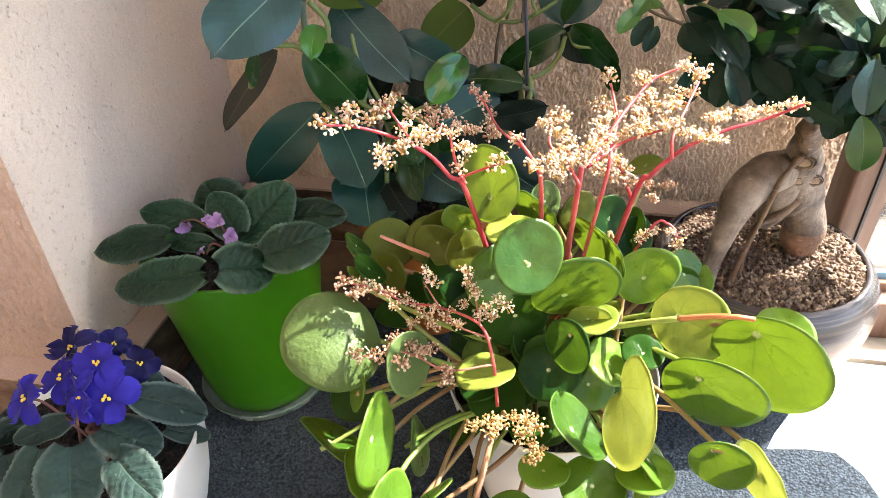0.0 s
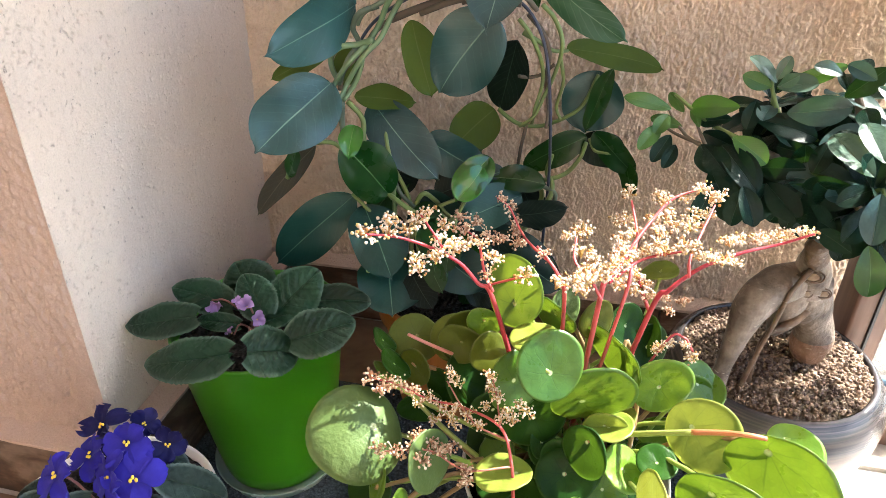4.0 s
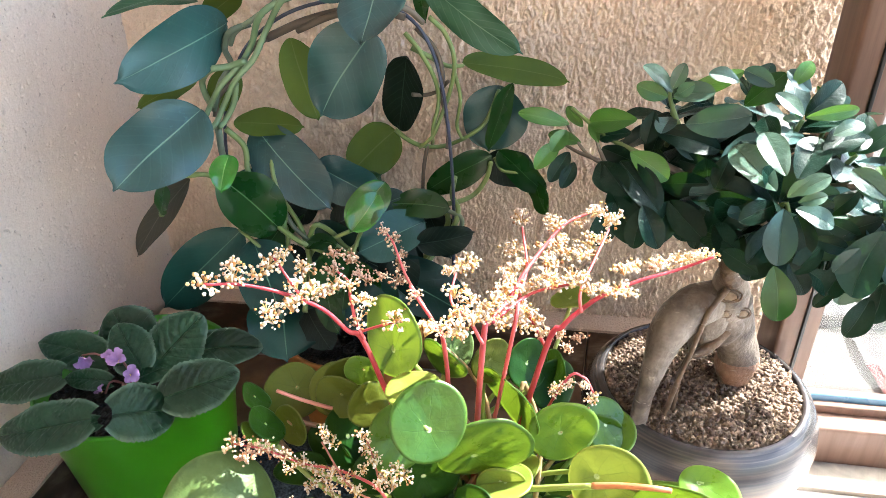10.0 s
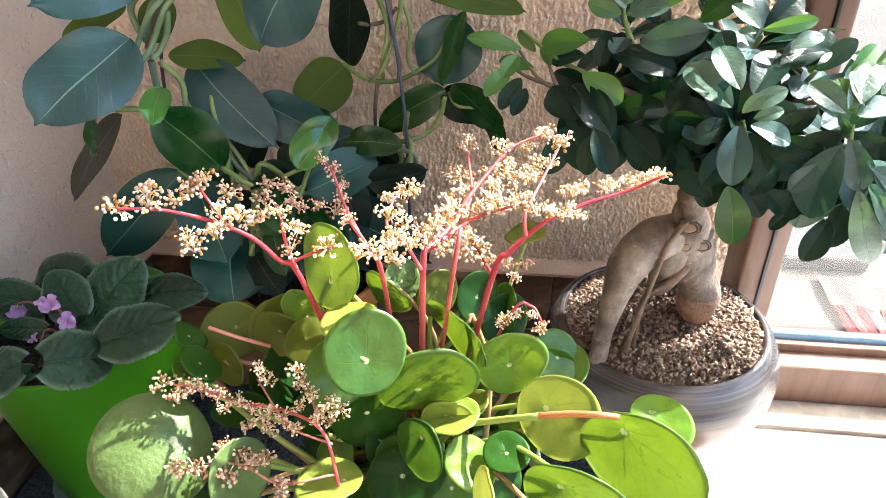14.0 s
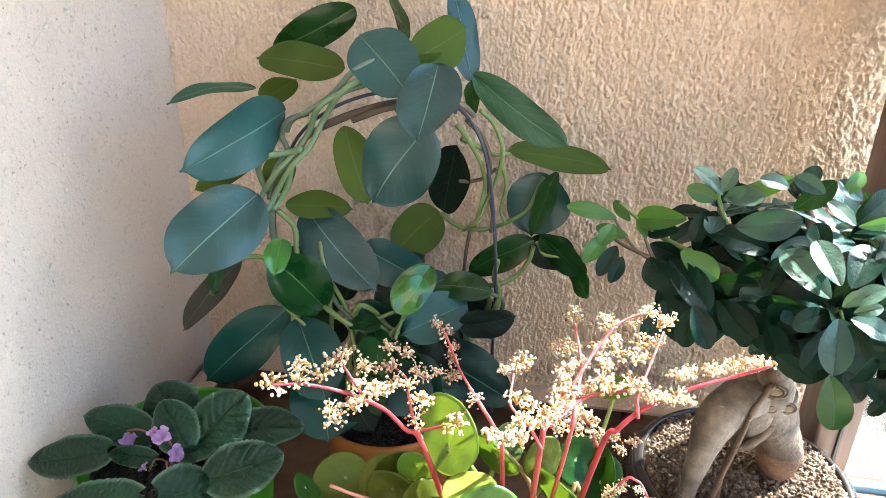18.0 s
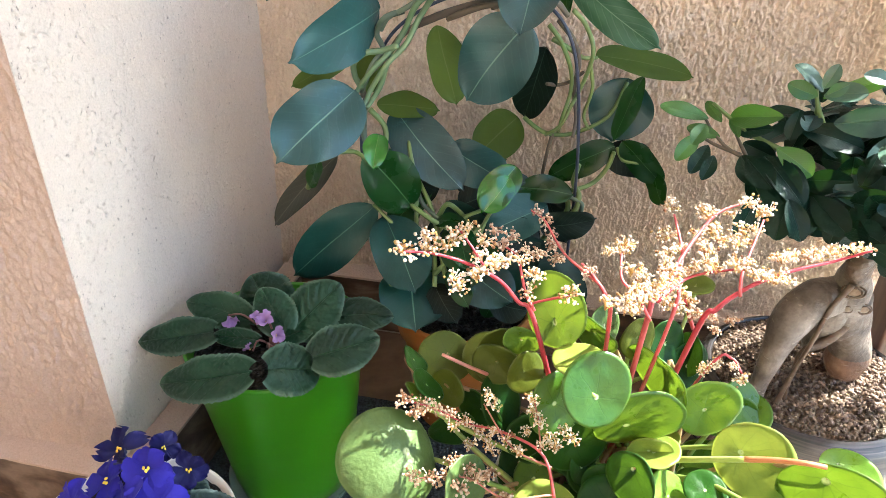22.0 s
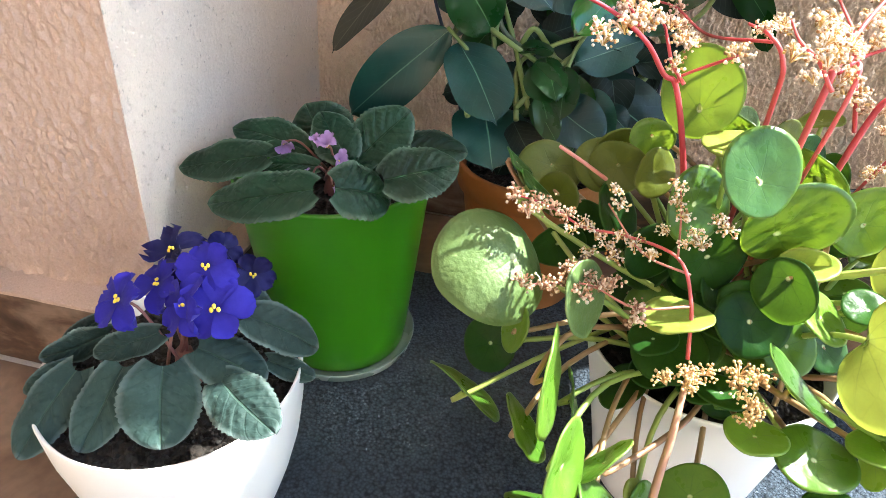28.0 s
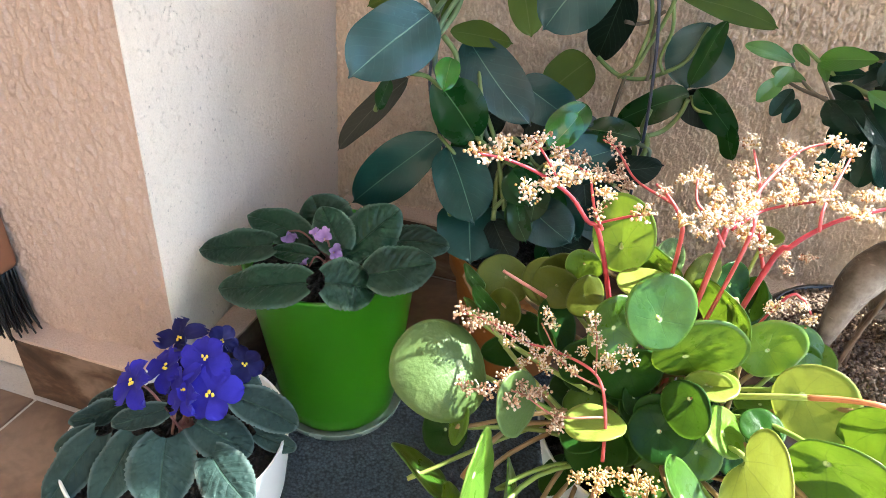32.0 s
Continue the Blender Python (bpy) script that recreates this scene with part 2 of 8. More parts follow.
def box(bm, x0, x1, y0, y1, z0, z1, bevel=0.0, seg=2):
    made = bmesh.ops.create_cube(bm, size=1)["verts"]
    bmesh.ops.scale(bm, vec=(x1 - x0, y1 - y0, z1 - z0), verts=made)
    bmesh.ops.translate(bm, vec=((x0 + x1) / 2, (y0 + y1) / 2, (z0 + z1) / 2), verts=made)
    if bevel:
        edges = list({e for v in made for e in v.link_edges})
        bmesh.ops.bevel(bm, geom=edges, offset=bevel, segments=seg, affect="EDGES", profile=0.5)


def block(name, x0, x1, y0, y1, z0, z1, material, bevel=0.0, label="", kind="structure", category=""):
    bm = bmesh.new()
    box(bm, x0, x1, y0, y1, z0, z1, bevel)
    ob = new(name, link_mesh(name, bm, material, False))
    PLACE[ob.name] = Matrix.Identity(4)
    return tagged(ob, label, category, "", kind)


def lathe(profile, seg=64, wobble=0.0):
    """A turned solid from (radius, height) pairs."""
    bm = bmesh.new()
    rings = []
    for r, z in profile:
        if r <= 1e-6:
            rings.append([bm.verts.new((0, 0, z))])
        else:
            rings.append([bm.verts.new((r * math.cos(2 * math.pi * k / seg), r * math.sin(2 * math.pi * k / seg), z + wobble * math.sin(5 * k / seg * 6.283))) for k in range(seg)])
    for a, b in zip(rings, rings[1:]):
        for k in range(seg):
            q = (k + 1) % seg
            if len(a) == 1 and len(b) == 1:
                continue
            if len(a) == 1:
                bm.faces.new((a[0], b[q], b[k]))
            elif len(b) == 1:
                bm.faces.new((a[k], a[q], b[0]))
            else:
                bm.faces.new((a[k], a[q], b[q], b[k]))
    bmesh.ops.recalc_face_normals(bm, faces=bm.faces)
    return bm


def spline(points, steps=8):
    """Points along a smooth curve through the given ones."""
    p = [Vector(q) for q in points]
    if len(p) == 2:
        return [p[0].lerp(p[1], k / steps) for k in range(steps + 1)]
    p = [p[0] * 2 - p[1], *p, p[-1] * 2 - p[-2]]
    out = []
    for a, b, c, d in zip(p, p[1:], p[2:], p[3:]):
        for k in range(steps):
            t = k / steps
            out.append(0.5 * (2 * b + (c - a) * t + (2 * a - 5 * b + 4 * c - d) * t * t + (3 * b - a - 3 * c + d) * t ** 3))
    out.append(p[-2])
    return out


def tube(bm, points, r0, r1, seg=7, steps=6, bumps=0.0):
    """A tapered stem along a smooth curve, closed at its ends."""
    c = spline(points, steps)
    side = Vector((0.31, 0.73, 0.61))
    rings = []
    for i, q in enumerate(c):
        d = (c[min(i + 1, len(c) - 1)] - c[max(i - 1, 0)]).normalized()
        side = (side - d * side.dot(d)).normalized()
        other = d.cross(side)
        u = i / (len(c) - 1)
        r = r0 + (r1 - r0) * u
        if bumps:
            r *= 1 + bumps * noise.noise(q * 60)
        rings.append([bm.verts.new(q + (side * math.cos(6.2832 * k / seg) + other * math.sin(6.2832 * k / seg)) * r) for k in range(seg)])
    for a, b in zip(rings, rings[1:]):
        for k in range(seg):
            bm.faces.new((a[k], a[(k + 1) % seg], b[(k + 1) % seg], b[k]))
    bm.faces.new(rings[0][::-1])
    bm.faces.new(rings[-1])


def stem(name, points, r0, r1, material, parent, label="", seg=7, steps=6, bumps=0.0):
    bm = bmesh.new()
    tube(bm, points, r0, r1, seg, steps, bumps)
    return part(name, bm, material, parent, label)


CRUMB = [(0, 0, 0.7), (0.9, 0, 0.1), (0.28, 0.85, 0), (-0.73, 0.53, 0.15), (-0.73, -0.53, 0), (0.28, -0.85, 0.1), (0, 0, -0.6)]
CRUMB_FACES = [(0, k, k % 5 + 1) for k in range(1, 6)] + [(6, k % 5 + 1, k) for k in range(1, 6)]


def soil_disc(cx, cy, z, radius, parent, rise=0.006, rough=0.004, n=46, seed=3.1, grains=380, coarse=1.0, material="soil"):
    """Crumbly soil: a bumpy disc with a few loose grains."""
    bm = bmesh.new()
    rings = []
    for i in range(n // 2 + 1):
        r = radius * i / (n // 2)
        row = []
        cnt = 1 if i == 0 else n * 2
        for k in range(cnt):
            a = 6.2832 * k / cnt
            x, y = r * math.cos(a), r * math.sin(a)
            h = rise * (1 - (r / radius) ** 2) + rough * noise.fractal(Vector((x * 110 + seed, y * 110, seed)), 0.9, 2.1, 4)
            row.append(bm.verts.new((cx + x, cy + y, z + h)))
        rings.append(row)
    for a, b in zip(rings, rings[1:]):
        m = len(b)
        for k in range(m):
            if len(a) == 1:
                bm.faces.new((a[0], b[k], b[(k + 1) % m]))
            else:
                bm.faces.new((a[k], b[k], b[(k + 1) % m], a[(k + 1) % m]))
    rnd = random.Random(int(seed * 100))
    for _ in range(grains):
        r, a = radius * 0.97 * math.sqrt(rnd.random()), rnd.random() * 6.2832
        s = rnd.uniform(0.0012, 0.0034) * coarse
        q = Vector((cx + r * math.cos(a), cy + r * math.sin(a), z + rise * (1 - (r / radius) ** 2) + rough * 0.4 + s * 0.3))
        spin = Matrix.Rotation(rnd.random() * 6.28, 3, (rnd.random(), rnd.random(), 0.3))
        stretch = rnd.uniform(0.7, 1.9)
        grain = [bm.verts.new(q + spin @ Vector((p[0] * s * stretch, p[1] * s, p[2] * s)) * rnd.uniform(0.75, 1.2)) for p in CRUMB]
        for a, b, c in CRUMB_FACES:
            bm.faces.new((grain[a], grain[b], grain[c]))
    return part("soil", bm, M[material], parent, "dark crumbly potting soil")



def mat_glass():
    n = Nodes("window_glass")
    return n.done((1, 1, 1), 0.0, Transmission_Weight=1.0, IOR=1.45)


M["glass"] = mat_glass()
M["terrace"] = stucco("gravelly_terrace_paving", (0.085, 0.076, 0.067), (0.15, 0.136, 0.122), 0.8, 0.006)

M["stone_grey"] = mat_stone("grey_paving_stone", (0.04, 0.038, 0.038), (0.06, 0.057, 0.056), (0.085, 0.08, 0.078), 0.8)
M["cloth_red"] = mat_plain("faded_red_cloth", (0.09, 0.018, 0.02), 0.9, bump=0.4, scale=300)
M["cloth_pink"] = mat_plain("faded_pink_cloth", (0.17, 0.075, 0.075), 0.9, bump=0.4, scale=300)
M["cloth_white"] = mat_plain("pale_cloth", (0.12, 0.105, 0.10), 0.9, bump=0.4, scale=300)


def mat_bark(name, a, b, c):
    n = Nodes(name)
    co = n.coord()
    w = n.noise(co, 32.0, 5, 0.6)
    col = n.ramp(w, (0.34, a), (0.50, b), (0.70, c))
    tick = n.ramp(n.noise(n.mapped(co, (70, 70, 330)), 1.0, 2), (0.68, 0.0), (0.73, 0.6))
    col = n.mix(tick, col, (0.50, 0.43, 0.35))
    col = n.mix(n.ramp(n.noise(co, 14.0, 4), (0.46, 0.0), (0.66, 0.55)), col, tuple(v * 0.55 for v in b))
    h = n.math("ADD", n.math("MULTIPLY", n.noise(co, 240.0, 4), 0.5), n.noise(co, 45.0, 3))
    return n.done(col, 0.5, n.bump(h, 0.9, 0.0032))


M["bark"] = mat_bark("pale_ficus_bark", (0.070, 0.051, 0.038), (0.170, 0.130, 0.101), (0.33, 0.268, 0.215))
M["root_bark"] = mat_bark("brown_root_bark", (0.05, 0.028, 0.016), (0.13, 0.078, 0.045), (0.22, 0.15, 0.095))
M["foot_bark"] = mat_bark("reddish_peeling_bark", (0.14, 0.070, 0.042), (0.27, 0.155, 0.10), (0.38, 0.27, 0.19))
M["bark_scar"] = mat_bark("pruning_scar_bark", (0.14, 0.09, 0.05), (0.30, 0.215, 0.14), (0.50, 0.41, 0.30))


M["pale_floor"] = mat_plain("pale_glossy_floor_panel", (0.72, 0.70, 0.68), 0.3, grime=0.08, scale=20)

# ---- the corner: floor, walls, door ----
WALL_Y, PILLAR_X, PILLAR_Y, FLOOR_Z = 0.85, -0.49, 0.434, -0.010
DOOR_Y, POST_X = 0.732, 0.306
block("ground", -40.0, 40.0, -40.0, 40.0, -0.08, FLOOR_Z - 0.016, M["ground"], label="brown earth ground round the house")
block("screed", -0.95, 1.6, -1.85, WALL_Y + 0.2, FLOOR_Z - 0.016, FLOOR_Z - 0.003, M["grout"], label="pale screed under the floor tiles")


def slab(name, outline, z0, z1, material, bevel, label, category="", kind=""):
    """A flat sheet with the given outline."""
    bm = bmesh.new()
    top = [bm.verts.new((x, y, z1)) for x, y in outline]
    f = bm.faces.new(top)
    ext = bmesh.ops.extrude_face_region(bm, geom=[f])["geom"]
    for w in ext:
        if isinstance(w, bmesh.types.BMVert):
            w.co.z = z0
    bmesh.ops.recalc_face_normals(bm, faces=bm.faces)
    if bevel:
        bmesh.ops.bevel(bm, geom=[e for e in bm.edges if abs(e.verts[0].co.z - z1) + abs(e.verts[1].co.z - z1) < 1e-5], offset=bevel, segments=3, affect="EDGES")
    return tagged(new(name, link_mesh(name, bm, material, False)), label, category, "", kind)


slab("carpet", [(-0.462, -0.9), (0.34, -0.9), (0.333, 0.40), (0.328, 0.46), (0.316, 0.497), (0.296, 0.520), (0.268, 0.520), (0.226, 0.513), (0.240, 0.540), (0.258, 0.566), (0.262, 0.60), (0.262, 0.668), (-0.462, 0.668)], FLOOR_Z - 0.001, 0.0, M["carpet"], 0.004, "grey-blue short-pile carpet mat on the tiled floor", "carpet")
block("floor_panel", 0.20, 1.3, 0.15, 0.664, FLOOR_Z - 0.001, FLOOR_Z + 0.003, M["pale_floor"], 0.001, "pale smooth floor panel beside the carpet")
block("wall_back", -0.90, 0.335, WALL_Y, WALL_Y + 0.2, FLOOR_Z, 2.6, M["plaster_orange"], label="orange plaster wall with worm-like grooves")
block("wall_side", -0.90, PILLAR_X, PILLAR_Y + 0.002, WALL_Y, FLOOR_Z, 2.6, M["plaster_white"], label="off-white pitted plaster side of the pillar")
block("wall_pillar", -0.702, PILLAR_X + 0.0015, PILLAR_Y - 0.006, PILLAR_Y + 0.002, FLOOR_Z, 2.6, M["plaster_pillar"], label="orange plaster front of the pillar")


def coat(wall, label, origin_at, across, facing, width, z0, z1, kind, material, seed, step):
    """The plaster's real relief: one sheet just in front of a wall, grit and grooves to 2.5 mm deep."""
    nx, nz = int(width / step), int((z1 - z0) / step)
    rng = np.random.default_rng(seed)
    fx, fz = np.meshgrid(np.fft.fftfreq(nx, step), np.fft.rfftfreq(nz, step), indexing="ij")

    def field(sx, sz, turn=0.0):
        """Soft random hills, sx wide and sz high, leaning by turn, of spread 1."""
        gx, gz = fx * math.cos(turn) + fz * math.sin(turn), fz * math.cos(turn) - fx * math.sin(turn)
        f = np.fft.rfft2(rng.standard_normal((nx, nz))) * np.exp(-2 * (math.pi ** 2) * ((gx * sx) ** 2 + (gz * sz) ** 2))
        g = np.fft.irfft2(f, s=(nx, nz))
        return (g - g.mean()) / g.std()

    if kind == "grooved":
        worm = field(0.00085, 0.0017, 0.25) + 0.45 * field(0.0008, 0.0030, -0.15)
        grit = np.clip((worm + 0.55) / 0.45, 0, 1)
        long = np.clip((field(0.0012, 0.0080, -0.12) - 1.15) / 0.35, 0, 1)
        h = 0.0030 * (grit - 0.6) + 0.0005 * field(0.0009, 0.0012) - 0.0034 * long * grit + 0.0012 * np.clip((field(0.0016, 0.0070, -0.12) - 1.2) / 0.4, 0, 1) + 0.0005 * field(0.02, 0.02)
    elif kind == "streaked":
        h = 0.0013 * field(0.0013, 0.0036, 0.12) + 0.0006 * field(0.0010, 0.0015) + 0.0004 * field(0.02, 0.03)
    else:
        dense = np.clip(0.5 + 0.5 * field(0.03, 0.04), 0, 1)
        pit = np.zeros((nx, nz))
        for turn in (0.9, 0.35, -0.8):
            pit = np.maximum(pit, np.clip((field(0.0006, 0.0013, turn) - 2.50 + 0.5 * dense) / 0.30, 0, 1))
        h = -0.0030 * pit + 0.00010 * field(0.0016, 0.0020, 0.7) + 0.0003 * field(0.010, 0.03) + 0.0005 * field(0.04, 0.05)
    h = np.clip(h, -0.0034, 0.0030)
    h *= np.clip(np.minimum(np.arange(nx), np.arange(nx)[::-1]) * step / 0.006, 0.12, 1)[:, None]
    o, a, f = np.array(origin_at), np.array(across), np.array(facing)
    u = (np.arange(nx) * (width / (nx - 1)))[:, None, None]
    z = (z0 + np.arange(nz) * ((z1 - z0) / (nz - 1)))[None, :, None]
    co = o + u * a + z * np.array((0.0, 0.0, 1.0)) + (0.0038 + h)[:, :, None] * f
    i = np.arange(nx * nz).reshape(nx, nz)
    q = np.stack((i[:-1, :-1], i[1:, :-1], i[1:, 1:], i[:-1, 1:]), -1).reshape(-1, 4)
    me = bpy.data.meshes.new("plaster_coat")
    me.vertices.add(nx * nz)
    me.vertices.foreach_set("co", co.reshape(-1))
    me.loops.add(q.size)
    me.loops.foreach_set("vertex_index", q.reshape(-1).astype(np.int32))
    me.polygons.add(len(q))
    me.polygons.foreach_set("loop_start", np.arange(0, q.size, 4, dtype=np.int32))
    me.polygons.foreach_set("use_smooth", np.ones(len(q), dtype=bool))
    me.update(calc_edges=True)
    me.materials.append(material)
    return part("plaster_coat", me, None, wall, label)


for spec in (("wall_back", "gritty grooved plaster coat", (PILLAR_X - 0.018, WALL_Y, 0), (1, 0, 0), (0, -1, 0), 0.843, 0.09, 0.80, "grooved", "plaster_orange", 3),
             ("wall_side", "pitted off-white plaster coat", (PILLAR_X, WALL_Y, 0), (0, -1, 0), (1, 0, 0), 0.4262, 0.09, 0.80, "pitted", "plaster_white", 5),
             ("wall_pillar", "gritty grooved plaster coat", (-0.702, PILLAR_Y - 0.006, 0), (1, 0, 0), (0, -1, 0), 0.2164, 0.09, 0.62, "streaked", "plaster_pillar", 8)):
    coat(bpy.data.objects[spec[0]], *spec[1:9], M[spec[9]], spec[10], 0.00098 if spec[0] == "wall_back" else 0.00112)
# the pillar leans: its corner stands 3.4 cm further out for each metre of height
for name in ("wall_side", "wall_pillar"):
    for ob in (bpy.data.objects[name], *bpy.data.objects[name].children):
        me = ob.data
        co = np.empty(len(me.vertices) * 3)
        me.vertices.foreach_get("co", co)
        co = co.reshape(-1, 3)
        if name == "wall_side":
            co[:, 0] += 0.034 * co[:, 2] - 0.035 * (co[:, 1] - PILLAR_Y) - 0.0067
        else:
            co[:, 0] += (0.034 * co[:, 2] - 0.0067) * (co[:, 0] + 0.702) / 0.212
        me.vertices.foreach_set("co", co.reshape(-1))
        me.update()
# unseen walls and ceiling, added to close the room and shape its light
block("wall_left", -0.95, -0.90, -1.8, 1.05, FLOOR_Z, 2.6, M["plaster_white"], label="unseen off-white plaster wall, added to close the room")
block("wall_front", -0.95, 1.6, -1.85, -1.8, FLOOR_Z, 2.6, M["plaster_orange"], label="unseen orange plaster wall, added for warm bounced light")
block("ceiling", -0.95, 1.15, -1.85, WALL_Y + 0.2, 2.6, 2.7, M["plaster_white"], label="unseen off-white ceiling, added to shape the skylight")


def ledge(name, x0, x1, y0, y1, axis, z0, z1, d):
    """A sloping plaster cap on top of the skirting, thicker at the wall."""
    bm = bmesh.new()
    n = 24
    rows = []
    for k in range(n + 1):
        u = k / n
        wob = 0.0016 * noise.noise(Vector((u * 9, z0 * 7, d * 50)))
        if axis == "x":
            x = x0 + (x1 - x0) * u
            pts = [(x, y1, z0), (x, y0 + wob, z0), (x, y0 + wob, z1 - 0.009), (x, y1, z1 + wob)]
        else:
            y = y0 + (y1 - y0) * u
            pts = [(x0, y, z0), (x1 + wob, y, z0), (x1 + wob, y, z1 - 0.009), (x0, y, z1 + wob)]
        rows.append([bm.verts.new(p) for p in pts])
    for a, b in zip(rows, rows[1:]):
        for k in range(4):
            bm.faces.new((a[k], a[(k + 1) % 4], b[(k + 1) % 4], b[k]))
    bm.faces.new(rows[0])
    bm.faces.new(rows[-1][::-1])
    bmesh.ops.recalc_face_normals(bm, faces=bm.faces)
    ob = new(name, link_mesh(name, bm, M["plaster_pillar"], False))
    return tagged(ob, "sloping pinkish plaster cap above the stone skirting", kind="structure")


SK = 0.026
ledge("trim_pillar", -0.702, PILLAR_X + SK + 0.003, PILLAR_Y - 0.006 - SK - 0.003, PILLAR_Y - 0.006, "x", 0.083, 0.096, 0.1)
ledge("trim_side", PILLAR_X, PILLAR_X + SK + 0.003, PILLAR_Y - 0.006, WALL_Y - SK, "y", 0.083, 0.096, 0.2)
ledge("trim_back", PILLAR_X, 0.300, WALL_Y - SK - 0.003, WALL_Y, "x", 0.083, 0.096, 0.3)


def skirting(name, axis, start, end, fixed, out):
    base = tagged(new(name), "brown stone skirting tiles with pale joints", kind="structure")
    PLACE[base.name] = Matrix.Identity(4)
    p = start
    while p < end - 0.02:
        q = min(p + 0.298, end)
        bm = bmesh.new()
        if axis == "x":
            box(bm, p, q - 0.003, fixed - SK, fixed, FLOOR_Z, 0.083, 0.0012)
        else:
            box(bm, fixed, fixed + SK, p, q - 0.003, FLOOR_Z, 0.083, 0.0012)
        part("tile", bm, M["skirting"], base, smooth=False)
        p = q
    return base


skirting("baseboard_pillar", "x", -0.702, PILLAR_X + SK, PILLAR_Y - 0.006, -1)
skirting("baseboard_side", "y", PILLAR_Y - 0.006, WALL_Y - SK, PILLAR_X, 1)
skirting("baseboard_back", "x", PILLAR_X, 0.300, WALL_Y, -1)

floor = tagged(new("floor"), "brown stone floor tiles with pale grout lines", kind="structure")
PLACE[floor.name] = Matrix.Identity(4)
for i in range(-4, 6):
    for j in range(-4, 1):
        x0, y0 = -0.697 + i * 0.334, 0.400 + (j - 1) * 0.334
        if x0 > 1.3 or x0 < -0.697 - 0.334 or y0 < -1.3:
            continue
        bm = bmesh.new()
        box(bm, x0 + 0.002, x0 + 0.332, y0 + 0.002, y0 + 0.332, FLOOR_Z - 0.012, FLOOR_Z - 0.0012, 0.0015)
        part("tile", bm, M["floor_tile"], floor, smooth=False)
for i in range(0, 4):
    x0 = 0.373 + i * 0.334
    bm = bmesh.new()
    box(bm, x0 + 0.002, x0 + 0.332, 0.402, 0.670, FLOOR_Z - 0.012, FLOOR_Z - 0.0012, 0.0015)
    part("tile", bm, M["floor_tile"], floor, smooth=False)
for i in range(0, 3):
    x0 = -0.462 + i * 0.255
    bm = bmesh.new()
    box(bm, x0, x0 + 0.252, 0.671, WALL_Y - SK, FLOOR_Z - 0.012, FLOOR_Z - 0.0012, 0.0015)
    part("tile", bm, M["floor_tile"], floor, smooth=False)

# added strip, hidden by the post, keeps a sun streak off the carpet
block("trim_door", POST_X + 0.006, 0.345, DOOR_Y + 0.063, WALL_Y, 0.60, 2.15, M["door_wood"], 0.001, "added brown strip behind the door frame that blocks a sun streak")
# glass door to the terrace
door = tagged(new("door_1"), "brown wooden glass door to a sunlit terrace", kind="structure")
PLACE[door.name] = Matrix.Identity(4)
for name, b in (("frame_post", (POST_X, POST_X + 0.042, DOOR_Y, DOOR_Y + 0.063, FLOOR_Z, 2.15)), ("frame_post", (1.45, 1.50, DOOR_Y, DOOR_Y + 0.063, FLOOR_Z, 2.15)),
                ("bottom_rail", (POST_X + 0.042, 1.45, DOOR_Y - 0.016, DOOR_Y + 0.063, FLOOR_Z - 0.002, 0.046)), ("top_rail", (POST_X + 0.042, 1.45, DOOR_Y, DOOR_Y + 0.063, 2.07, 2.15))):
    bm = bmesh.new()
    box(bm, *b, 0.004, 2)
    part(name, bm, M["door_wood"], door)
bm = bmesh.new()
box(bm, POST_X + 0.022, POST_X + 0.026, DOOR_Y - 0.003, DOOR_Y + 0.01, 0.06, 2.07, 0.001)
part("post_groove", bm, M["black_plastic"], door)
bm = bmesh.new()
box(bm, POST_X + 0.042, 1.45, DOOR_Y + 0.022, DOOR_Y + 0.034, 0.046, 0.066, 0.002)
part("gasket", bm, M["gasket"], door, "blue-grey rubber gasket")
bm = bmesh.new()
box(bm, POST_X + 0.042, 1.45, DOOR_Y + 0.012, DOOR_Y + 0.022, 0.046, 0.058, 0.002)
part("glazing_bead", bm, M["door_wood"], door)
bm = bmesh.new()
box(bm, POST_X + 0.042, 1.45, DOOR_Y + 0.026, DOOR_Y + 0.030, 0.066, 2.07)
pane = part("pane", bm, M["glass"], door, "clear glass pane", smooth=False)
pane.visible_shadow = False
block("wall_above_door", 0.345, 1.6, DOOR_Y, WALL_Y + 0.2, 2.15, 2.6, M["plaster_orange"], label="orange plaster wall above the glass door")
block("wall_right_of_door", 1.50, 1.6, DOOR_Y, WALL_Y + 0.2, FLOOR_Z, 2.15, M["plaster_orange"], label="orange plaster wall beside the glass door")
M["threshold"] = mat_stone("grey_brown_threshold_stone", (0.16, 0.13, 0.10), (0.30, 0.25, 0.20), (0.42, 0.37, 0.31), 0.7)
block("threshold", 0.336, 1.5, 0.672, DOOR_Y - 0.0165, FLOOR_Z - 0.004, FLOOR_Z + 0.004, M["threshold"], 0.0015, "rough grey-brown stone strip before the glass door")
block("door_sill", 0.345, 1.5, 0.776, 1.055, FLOOR_Z - 0.003, 0.004, M["terrace"], 0.0, "gravelly terrace edge before the glass door")
tagged(block("terrace", 0.345, 6.0, 1.055, 7.0, FLOOR_Z - 0.02, 0.004, M["terrace"], 0.0, "pale sunlit gravelly terrace paving outside the door"), kind="structure")


# ---- leaves ----
L = {}


